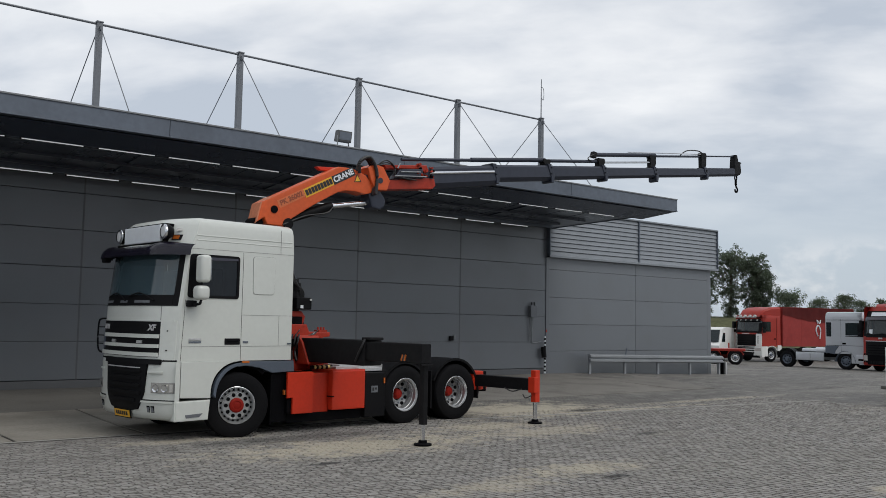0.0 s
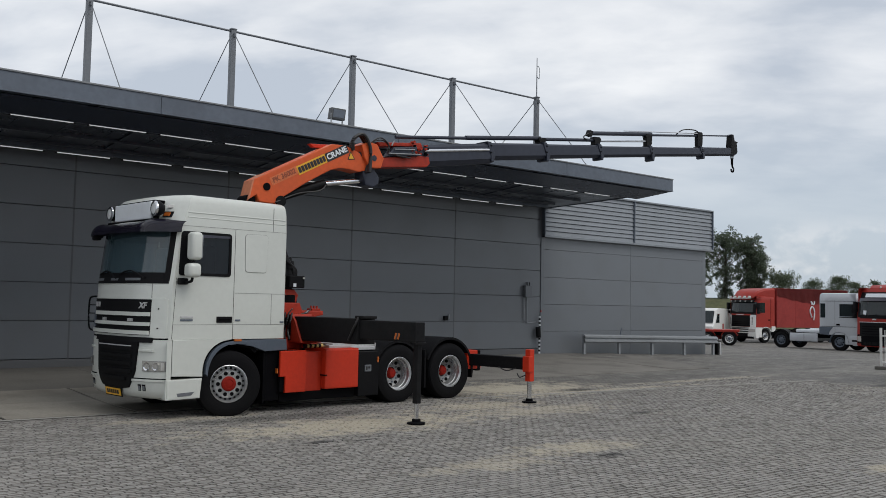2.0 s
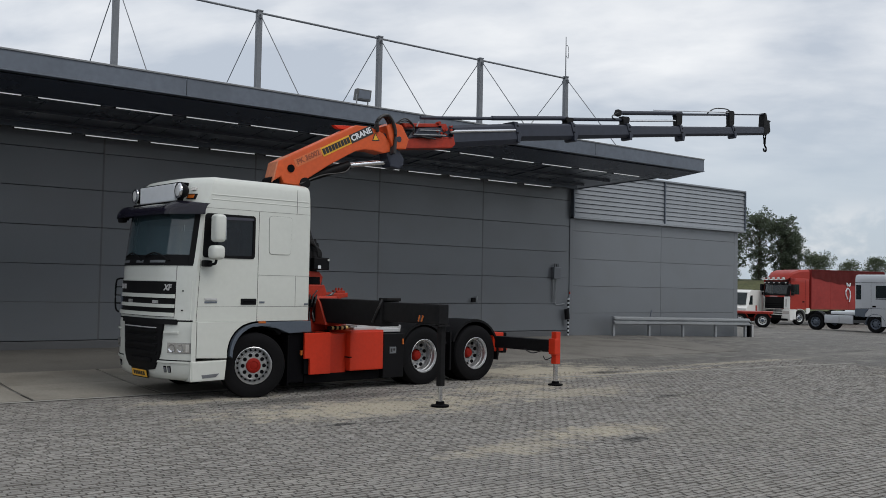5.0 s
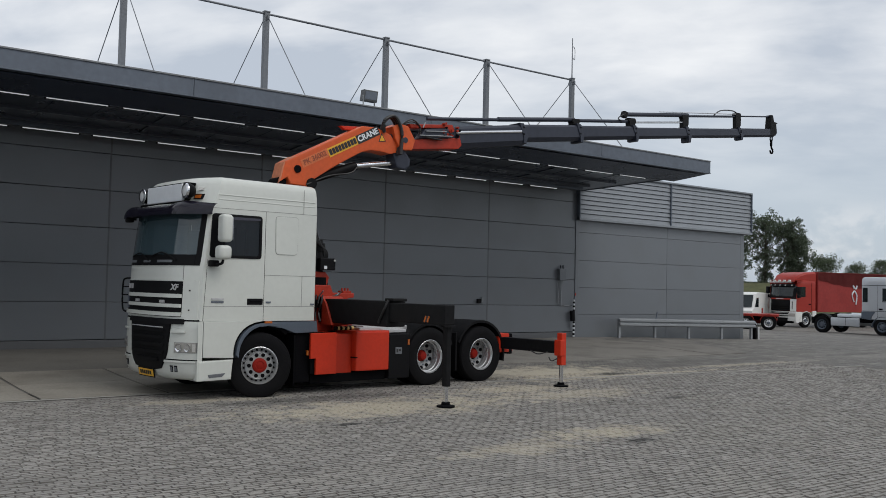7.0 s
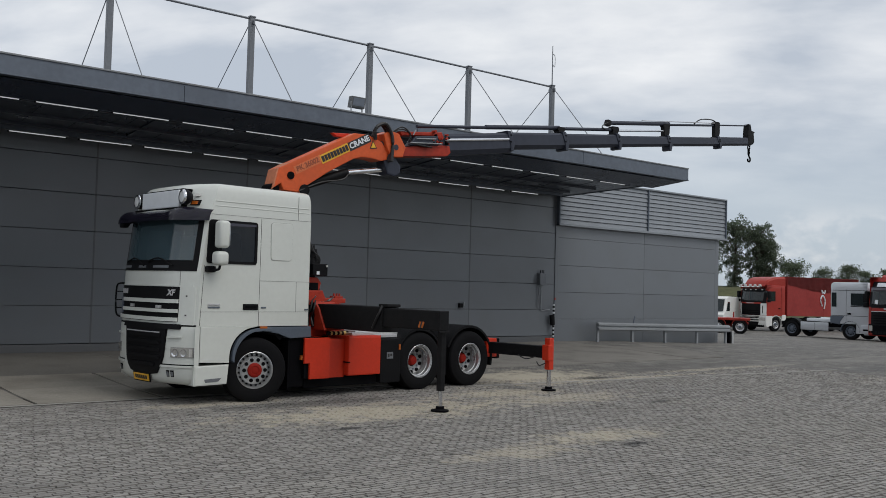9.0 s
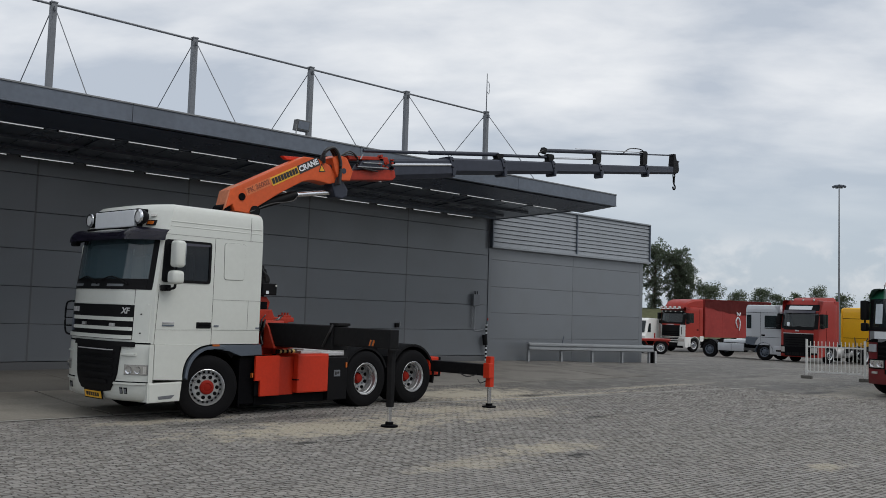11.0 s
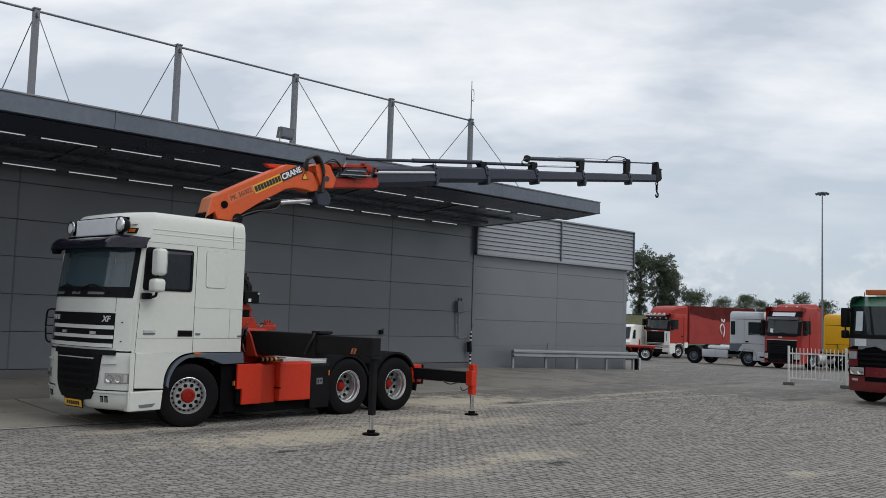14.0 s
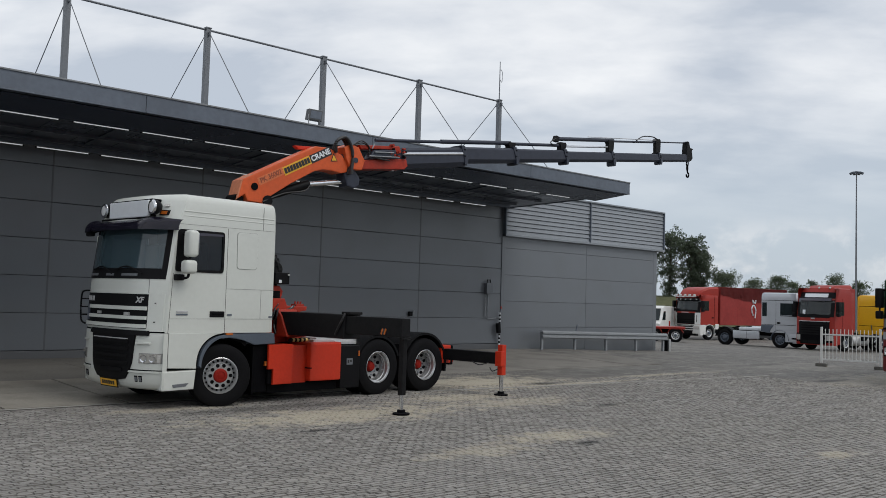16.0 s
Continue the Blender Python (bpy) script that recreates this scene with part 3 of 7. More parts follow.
part("roof_sheet", sheet(CX0, CY + 0.05, 25.19, lambda y: 5.98, lambda y: 6.03, 0.02), M_steel, canopy)
part("hall_roof", B(CX0, 23.9, 25.2, 40, 5.98, 6.03), M_steel, canopy)
seams = [CX0, 8.3, 14.4, 20.5, CX1]
for a, b in zip(seams, seams[1:]):
    part("fascia", B(a + 0.004, b - 0.004, CY, CY + 0.03, 5.70, 6.06, bevel=0.008), M_steel, canopy)
    part("fascia_lip", B(a + 0.004, b - 0.004, CY - 0.02, CY + 0.16, 5.67, 5.70, bevel=0.006), M_steel, canopy)
    part("fascia_cap", B(a + 0.002, b - 0.002, CY - 0.025, CY + 0.09, 6.05, 6.085, bevel=0.006), M_beam, canopy)
bm = bmesh.new()
ends = [(CX1 - 0.03, CY + 0.04), (CX1, CY + 0.04), (CXE + 0.04, 25.19), (CXE + 0.01, 25.19)]
lo = [bm.verts.new((x, y, soffit_z(y) - 0.02)) for x, y in ends]
hi = [bm.verts.new((x, y, 6.06)) for x, y in ends]
for i in range(4):
    bm.faces.new((lo[i], lo[(i + 1) % 4], hi[(i + 1) % 4], hi[i]))
bm.faces.new(lo)
bm.faces.new(hi)
part("fascia", bm, M_steel, canopy)
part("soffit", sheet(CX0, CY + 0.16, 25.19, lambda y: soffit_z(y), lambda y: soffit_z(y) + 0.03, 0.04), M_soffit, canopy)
for y, h in ((21.35, 0.05), (22.0, 0.11), (22.25, 0.08), (23.4, 0.07), (24.3, 0.07), (24.57, 0.13), (24.9, 0.06)):
    zt = soffit_z(y)
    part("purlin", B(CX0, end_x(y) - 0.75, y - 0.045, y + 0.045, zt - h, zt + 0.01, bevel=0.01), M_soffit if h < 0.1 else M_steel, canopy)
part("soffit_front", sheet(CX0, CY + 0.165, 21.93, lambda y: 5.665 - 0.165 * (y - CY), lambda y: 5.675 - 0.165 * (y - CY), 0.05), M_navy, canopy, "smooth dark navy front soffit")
for x in np.arange(4.4, 24.0, 4.0):
    b = bmesh.new()
    ring = [[b.verts.new((x + dx, y, soffit_z(y) + dz)) for dx, dz in ((-0.06, 0.01), (0.06, 0.01), (0.06, -0.035), (-0.06, -0.035))] for y in (21.95, 25.15)]
    for i in range(4):
        b.faces.new((ring[0][i], ring[0][(i + 1) % 4], ring[1][(i + 1) % 4], ring[1][i]))
    b.faces.new(ring[0])
    b.faces.new(ring[1])
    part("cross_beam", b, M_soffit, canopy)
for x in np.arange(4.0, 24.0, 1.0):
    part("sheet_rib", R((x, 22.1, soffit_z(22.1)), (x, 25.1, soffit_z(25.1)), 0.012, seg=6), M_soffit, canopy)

M_tube = bpy.data.materials.new("fluorescent_tube")
M_tube.use_nodes = True
M_tube.node_tree.nodes["Principled BSDF"].inputs["Emission Color"].default_value = (0.95, 0.97, 1, 1)
M_tube.node_tree.nodes["Principled BSDF"].inputs["Emission Strength"].default_value = 0.35
batten = thing("strip_light", pose(5.71, 22.0, 5.47), "slim white fluorescent strip light under the canopy", "strip light", "canopy lights")
part("housing", B(-0.06, 1.28, -0.035, 0.035, 0.012, 0.03), M_beam, batten)
part("tube", R((0, 0, 0), (1.22, 0, 0), 0.011, seg=8), M_tube, batten)
part("end_clip", B(-0.03, 0.0, -0.02, 0.02, -0.02, 0.03), M_black, batten)
part("end_clip", B(1.22, 1.25, -0.02, 0.02, -0.02, 0.03), M_black, batten)
for k in range(-1, 12):
    for y, z, off in ((22.0, 5.47, 0.0), (24.57, 5.21, 0.12)):
        if (k == 0 and y < 23) or (k == 11 and y > 23):
            continue
        copy_thing(batten, pose(5.71 + 1.535 * k + off, y, z))

# masts with ties on the roof
mast = thing("roof_mast", pose(8.40, 26.0, 6.03), "grey steel mast standing on the canopy roof with wire ties", "mast", "roof masts")
part("pole", B(-0.075, 0.075, -0.075, 0.075, 0, 3.42, bevel=0.01), M_mast, mast)
part("cap", B(-0.09, 0.09, -0.09, 0.09, 3.42, 3.46, bevel=0.01), M_mast, mast)
part("foot_plate", B(-0.18, 0.18, -0.18, 0.18, 0, 0.02), M_mast, mast)
part("lug", B(-0.02, 0.02, -0.16, 0.16, 3.2, 3.32), M_mast, mast)
part("tie", R((0, -0.12, 3.28), (0, -3.05, 0.02), 0.0135, seg=6), M_mast, mast)
part("tie", R((0, 0.12, 3.28), (0, 4.3, 0.02), 0.0135, seg=6), M_mast, mast)
for x in (4.4, 12.36, 16.4, 20.43, 24.43):
    copy_thing(mast, pose(x, 26.0, 6.03))
part_tie = part("roof_tie_rod", R((4.4, 26.0, 9.42), (24.43, 26.0, 9.42), 0.032, seg=8), M_mast)
tagged(part_tie, "thin steel rod running along the tops of the roof masts", "tie rod")
aerial = thing("aerial", pose(24.43, 26.0, 9.49), "thin aerial on the end roof mast", "aerial")
part("rod", R((0, 0, 0), (0.0, 0, 1.45), 0.022, seg=8, r2=0.014), M_mast, aerial)
part("dipole", tube(bmesh.new(), [(0.02, 0, 0.75), (0.12, 0, 0.7), (0.13, 0, 1.05), (0.05, 0, 1.15), (0.0, 0, 1.1)], 0.012, 6), M_galv, aerial)

flood = thing("floodlight", pose(12.66, 20.86, 6.06), "grey floodlight on a bracket at the canopy edge", "floodlight")
part("bracket", tube(bmesh.new(), [(-0.23, -0.05, -0.38), (-0.23, -0.05, -0.05), (-0.23, -0.04, 0.26)], 0.016, 6), M_galv, flood)
part("bracket", tube(bmesh.new(), [(-0.23, -0.05, -0.02), (-0.1, -0.05, 0.0), (0.06, -0.05, -0.04), (0.08, -0.04, 0.2)], 0.016, 6), M_flood, flood)
part("head", prism(bmesh.new(), [(-0.21, 0.40), (0.18, 0.40), (0.15, 0.13), (-0.25, 0.13)], -0.06, 0.10, 0.02), M_flood, flood)
part("cooling_rib", B(-0.2, 0.14, 0.10, 0.13, 0.18, 0.21), M_flood, flood)
part("cooling_rib", B(-0.2, 0.14, 0.10, 0.13, 0.28, 0.31), M_flood, flood)
part("glass", prism(bmesh.new(), [(-0.17, 0.36), (0.14, 0.36), (0.115, 0.17), (-0.20, 0.17)], -0.068, -0.061), M_steel, flood)

# wall fittings
wbox = thing("junction_box", pose(23.22, YW, 2.36), "grey electrical box with conduit on the hall wall", "junction box")
part("case", B(-0.15, 0.17, -0.16, 0.0, -0.2, 0.2, bevel=0.015), M_mast, wbox)
for x in (-0.06, 0.02, 0.10):
    part("gland", R((x, -0.08, 0.2), (x, -0.08, 0.32), 0.014, seg=6), M_black, wbox)
for x in (-0.10, 0.02):
    part("conduit", R((x, -0.05, -0.2), (x, -0.05, -1.0), 0.018, seg=8), M_galv, wbox)
part("conduit", tube(bmesh.new(), [(0.02, -0.05, -1.0), (0.06, -0.05, -1.08), (0.45, -0.06, -1.05)], 0.018, 6), M_galv, wbox)
sock = thing("wall_socket", pose(19.62, YW, 1.42), "small dark wall socket on the hall", "socket")
part("case", B(-0.07, 0.07, -0.09, 0, -0.07, 0.07, bevel=0.01), M_black, sock)
part("plug", R((0.12, -0.06, -0.02), (0.12, -0.06, 0.12), 0.03, seg=8), M_galv, sock)
hosep = thing("corner_post", pose(23.8, YW - 0.12, 0.15), "black and white striped post with hose reel at the wall corner", "post")
for i in range(20):
    part("band", R((0, 0, i * 0.068), (0, 0, i * 0.068 + 0.068), 0.035, seg=10), M_sign if i % 2 else M_black, hosep)
part("reel", R((-0.1, -0.06, 0.62), (-0.1, -0.02, 0.98), 0.09, seg=12), M_black, hosep)
part("lamp", R((0.06, 0, 1.5), (0.06, 0, 1.58), 0.02, seg=8), M_red, hosep)
part("lamp_arm", R((0.0, 0, 1.36), (0.06, 0, 1.52), 0.012, seg=6), M_steel, hosep)

rail = thing("guard_rail", pose(25.6, 24.66, 0.0), "galvanised steel guard rail on posts along the hall", "guard rail")
SAG = -0.14
wave = [(0.0, 0.60), (-0.06, 0.63), (-0.06, 0.69), (0.0, 0.725), (0.0, 0.745), (-0.06, 0.78), (-0.06, 0.84), (0.0, 0.87), (0.012, 0.862), (-0.045, 0.835), (-0.045, 0.785), (0.012, 0.75), (0.012, 0.72), (-0.045, 0.685), (-0.045, 0.635), (0.012, 0.608)]
bm = bmesh.new()
ring0 = [bm.verts.new((0, y - 0.03, z)) for y, z in wave]
ring1 = [bm.verts.new((8.1, y - 0.03, z + SAG)) for y, z in wave]
for i in range(len(wave)):
    k = (i + 1) % len(wave)
    bm.faces.new((ring0[i], ring1[i], ring1[k], ring0[k]))
part("beam", bm, M_galv, rail, "wavy galvanised beam")
part("beam_edge", B(-0.01, 8.1, -0.03, 0.10, 0.872, 0.888, m=Matrix.Rotation(radians(0.99), 4, "Y")), M_galv, rail)
for x in (0.08, 2.0, 3.95, 5.98, 7.95):
    zb = ground_z(25.6 + x, 24.66)
    part("post", B(x - 0.05, x + 0.05, 0.0, 0.09, zb - 0.05, 0.84 + SAG * x / 8.1, bevel=0.01), M_galv, rail)
part("peg", R((2.08, 0.06, 0.82), (2.16, 0.06, 1.10), 0.022, seg=8), M_steel, rail, "dark leaning peg")
part("end_stub", B(8.12, 8.22, -0.05, 0.1, -0.05, 0.46, bevel=0.01), M_chassis, rail)
part("end_stub", B(8.3, 8.4, -0.05, 0.1, -0.05, 0.5, bevel=0.01), M_alu, rail)

# unseen wall added behind the camera: blocks low sky and darkens reflections
opp = thing("wall_north", pose(0, -20, 0), "plain dark wall added out of view across the yard", "wall", kind="structure")
part("wall_core", B(-60, 30, -0.3, 0, -0.2, 7.0), M_wall, opp)
part("roof_edge", B(-60.1, 30.1, -0.4, 0.1, 7.0, 7.3), M_steel, opp)

# ---- the crane truck; x runs to its rear, y to its far side ----
TRUCK = pose(7.80, 16.15, 0, 0, 0, 5.0)
truck = thing("crane_truck", TRUCK, "white three-axle tractor truck with dark sun visor and red tanks", "truck")

CW = 1.245       # half width of the cab
CV = 1.295       # its middle


def front_u(v, z):
    """How far forward the cab's face stands at this place."""
    s = min(abs(v - CV) / CW, 1.0)
    F = np.interp(z, [0.3, 0.6, 1.2, 1.3, 2.1, 2.2, 2.95, 3.05, 3.2, 3.42, 3.5, 3.53],
                  [-1.40, -1.46, -1.46, -1.44, -1.42, -1.40, -1.31, -1.28, -1.22, -1.14, -1.04, -0.8])
    return F + 0.35 * s ** 3.4


def side_in(z):
    return float(np.interp(z, [1.2, 3.02, 3.3, 3.42, 3.48, 3.52, 3.53], [0, 0, 0.010, 0.025, 0.06, 0.15, 0.35]))


Z_CAB = [1.24, 1.5, 1.98, 2.12, 2.16, 2.24, 2.6, 2.90, 2.96, 3.02, 3.1, 3.2, 3.3, 3.38, 3.43, 3.47, 3.50, 3.525]
U_SIDE = [1.0, 0.66, 0.18, 0.0, -0.08, -0.5, -0.94]
V_FRONT = [0.0, 0.06, 0.1, 0.14, 0.2, 0.3, 0.45, 0.65, 0.85, 1.0]
bm = bmesh.new()
rings = []
for z in Z_CAB:
    i = side_in(z)
    ur = 1.02 - 0.45 * i
    near = [(u if u < 1 else ur, 0.05 + i) for u in U_SIDE]
    near = [(ur - 0.04, 0.05 + i) if k == 0 else p for k, p in enumerate(near)]
    u_min = front_u(0.05 + i, z)
    near = [(max(u, u_min + 0.04 * (len(near) - k)), v) for k, (u, v) in enumerate(near)]
    half = []
    for f in V_FRONT:
        v = 0.05 + i + f * (CW - i)
        half.append((front_u(v, z), v))
    # rounded meeting of side and face
    pts = [(ur, 0.10 + i)] + near + half + [(u, 2 * CV - v) for u, v in half[:-1][::-1]] + [(u, 2 * CV - v) for u, v in near[::-1]] + [(ur, 2 * CV - 0.10 - i)]
    rings.append([bm.verts.new((u, v, z)) for u, v in pts])
K = len(rings[0])
glass_cells = {"windscreen": [], "near": [], "far": []}
nS, nF = len(U_SIDE), len(V_FRONT)
for a in range(len(Z_CAB) - 1):
    za, zb = Z_CAB[a], Z_CAB[a + 1]
    for j in range(K):
        q = (rings[a][j], rings[a][(j + 1) % K], rings[a + 1][(j + 1) % K], rings[a + 1][j])
        if za >= 2.15 and zb <= 2.97:
            if 1 + nS + 1 <= j < 1 + nS + 2 * nF - 3:
                glass_cells["windscreen"].append(q)
                continue
        if za >= 2.23 and zb <= 2.91:
            if 1 + 4 <= j < 1 + 6:
                glass_cells["near"].append(q)
                continue
            if K - 1 - 7 <= j < K - 1 - 5:
                glass_cells["far"].append(q)
                continue
        bm.faces.new(q)
bm.faces.new(rings[-1])
panes = {}
for key, qs in glass_cells.items():
    g = bmesh.new()
    seen = {}
    for q in qs:
        g.faces.new([seen.setdefault(v, g.verts.new(v.co)) for v in q])
    panes[key] = g
for v in [v for v in bm.verts if not v.link_faces]:
    bm.verts.remove(v)
lining = bm.copy()
for v in lining.verts:
    v.co = ((v.co.x + 0.05) * 0.965 - 0.05, (v.co.y - CV) * 0.965 + CV, (v.co.z - 2.2) * 0.97 + 2.2)
cab = part("cab", bm, M_white, truck, "white painted steel cab with raised roof", smooth=True)
part("lining", lining, M_inside, cab)
for key, g in panes.items():
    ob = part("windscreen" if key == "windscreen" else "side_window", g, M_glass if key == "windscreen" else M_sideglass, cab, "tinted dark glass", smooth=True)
    ob.visible_shadow = False
part("cab_floor", B(-1.0, 1.0, 0.12, 2.47, 1.26, 1.5), M_inside, cab)
# pale sheet added to lighten the view through the windscreen
part("pale_backing", B(0.1, 0.14, 0.12, 2.47, 1.5, 3.1), M_grey_green, cab)
part("dashboard", B(-1.22, -0.85, 0.3, 2.29, 1.5, 2.2, bevel=0.05), M_inside, cab)
for v in (0.62, 1.9):
    part("seat", B(-0.35, -0.15, v - 0.25, v + 0.25, 1.5, 2.75, bevel=0.07), M_inside, cab)
part("steering_wheel", lathe(bmesh.new(), [(-0.02, 0.2), (0.02, 0.2), (0.02, 0.23), (-0.02, 0.23), (-0.02, 0.2)], 20), M_black, cab, matrix=pose(-0.75, 0.62, 2.25, 60, 0, 90))


def on_face(v0, v1, z0, z1, out, thick, nv=14, nz=4):
    """A plate that follows the cab's curved face, standing proud of it."""
    b = bmesh.new()
    g = [[[b.verts.new((front_u(v0 + (v1 - v0) * i / nv, z0 + (z1 - z0) * j / nz) - out + k * thick, v0 + (v1 - v0) * i / nv, z0 + (z1 - z0) * j / nz)) for j in range(nz + 1)] for i in range(nv + 1)] for k in (0, 1)]
    for i in range(nv):
        for j in range(nz):
            b.faces.new((g[0][i][j], g[0][i + 1][j], g[0][i + 1][j + 1], g[0][i][j + 1]))
            b.faces.new((g[1][i][j], g[1][i][j + 1], g[1][i + 1][j + 1], g[1][i + 1][j]))
    for i in range(nv):
        b.faces.new((g[0][i][0], g[1][i][0], g[1][i + 1][0], g[0][i + 1][0]))
        b.faces.new((g[0][i][nz], g[0][i + 1][nz], g[1][i + 1][nz], g[1][i][nz]))
    for j in range(nz):
        b.faces.new((g[0][0][j], g[0][0][j + 1], g[1][0][j + 1], g[1][0][j]))
        b.faces.new((g[0][nv][j], g[1][nv][j], g[1][nv][j + 1], g[0][nv][j + 1]))
    return b


# face of the cab: bonnet flap, upper grille with three bars
part("flap_seam", on_face(0.315, 0.322, 1.876, 2.098, 0.003, 0.006, 1, 3), M_seam, truck)
part("pillar_trim", on_face(2.22, 2.50, 2.18, 2.97, 0.006, 0.03, 6, 4), M_black, truck, smooth=True)
part("windscreen_surround", on_face(0.17, 2.42, 2.10, 2.27, 0.008, 0.03), M_black, truck, smooth=True)
# grey louvre bars in the black panel below the windscreen
for v0, v1 in ((0.55, 0.95), (1.2, 1.45), (1.75, 2.1)):
    part("cowl_vent", on_face(v0, v1, 2.145, 2.185, 0.016, 0.03, 6, 1), M_mast, truck, smooth=True)
grille = part("upper_grille", on_face(0.30, 2.34, 1.30, 1.85, 0.012, 0.03, 18), M_black, truck, "black upper radiator grille", smooth=True)
part("bonnet_edge", on_face(0.12, 2.47, 1.855, 1.875, 0.012, 0.03, 14, 1), M_white, truck, smooth=True)
for z0, z1, ve in ((1.595, 1.655, 1.94), (1.445, 1.50, 1.94), (1.31, 1.37, 2.32)):
    part("grille_bar", on_face(0.315, ve, z0, z1, 0.04, 0.045, 16, 2), M_white, grille, "white grille bar", smooth=True)
for v in (0.70, 1.55):
    part("grille_marker", on_face(v - 0.06, v + 0.06, 1.51, 1.555, 0.035, 0.03, 3, 1), M_alu, grille)
part("grille_end", on_face(1.98, 2.12, 1.40, 1.66, 0.03, 0.03, 3, 2), M_steel, grille, "grey plastic grille end", smooth=True)
part("grille_frame", on_face(0.085, 0.30, 1.26, 1.86, 0.016, 0.03, 8, 4), M_white, truck, smooth=True)
for z in (1.40, 1.70):
    part("flap_bolt", on_face(0.185, 0.205, z, z + 0.02, 0.02, 0.01, 1, 1), M_chassis, truck)
letters("badge_letters", "XF", 0.13, M_letter, grille, pose(front_u(0.44, 1.77) - 0.026, 0.45, 1.755, 90, 0, -90 + 18), "silver letters", 0.004, 0.004, 0.25)
for k in range(3):
    part("badge_bar", on_face(2.06 - 0.13 * k, 2.15 - 0.13 * k, 1.72, 1.80, 0.018, 0.01, 2, 1), M_letter, grille, "silver badge, drawn as bars")
# step bars on the far front corner
part("grab_rail", tube(bmesh.new(), [(-1.22, 2.28, 1.88), (-1.29, 2.42, 1.88), (-1.31, 2.50, 1.80), (-1.31, 2.50, 1.42), (-1.29, 2.42, 1.32), (-1.22, 2.28, 1.32)], 0.016, 6), M_black, truck)
for z in (1.46, 1.60, 1.74):
    part("grab_step", R((-1.31, 2.50, z), (-1.20, 2.28, z), 0.010, seg=6), M_black, truck)

# bumper and lower grille
Z_B = [0.33, 0.36, 0.45, 0.62, 0.9, 1.1, 1.2, 1.235]
bm = bmesh.new()
rows_b = []
for z in Z_B:
    pts = [(-1.06, 0.03), (-1.14, 0.03)]
    pts += [(front_u(0.05 + f * CW, z) - (0.0 if z > 0.5 else 0.01) + np.interp(z, [0.33, 0.36, 0.45], [0.08, 0.03, 0.0]), 0.05 + f * CW) for f in V_FRONT]
    pts = pts + [(u, 2 * CV - v) for u, v in pts[:-1][::-1]]
    rows_b.append([bm.verts.new((u, v, z)) for u, v in pts])
for a, b in zip(rows_b, rows_b[1:]):
    for j in range(len(a) - 1):
        bm.faces.new((a[j], a[j + 1], b[j + 1], b[j]))
bm.faces.new(rows_b[0])
bm.faces.new(rows_b[-1][::-1])
bumper = part("bumper", bm, M_white, truck, "white front bumper, scuffed", smooth=True)


def drawn_in(v):
    """Places on the far half of the nose sit nearer its middle, where the bumper tucks in."""
    return v if v < 0.5 else 0.5 + (v - 0.5) * 0.735


def tapered(z0, z1, out, thick):
    """A plate on the face whose sides draw in towards the bottom."""
    b = on_face(0.0, 1.0, 0.0, 1.0, 0.0, 1.0, 18, 8)
    for k, v in enumerate(b.verts):
        f, q, back = v.co.y, v.co.z, v.co.x > front_u(v.co.y, v.co.z) + 0.5
        z = z0 + (z1 - z0) * q
        w = 0.825 - 0.06 * (1.2 - z) / 0.45 - 0.15 * max((0.75 - z) / 0.25, 0) ** 1.5
        y = drawn_in(CV + (2 * f - 1) * w)
        zz = z - 0.04 * (1 - (2 * f - 1) ** 2) * (1 - q)
        v.co = (front_u(y, zz) - out + (thick if back else 0), y, zz)
    return b


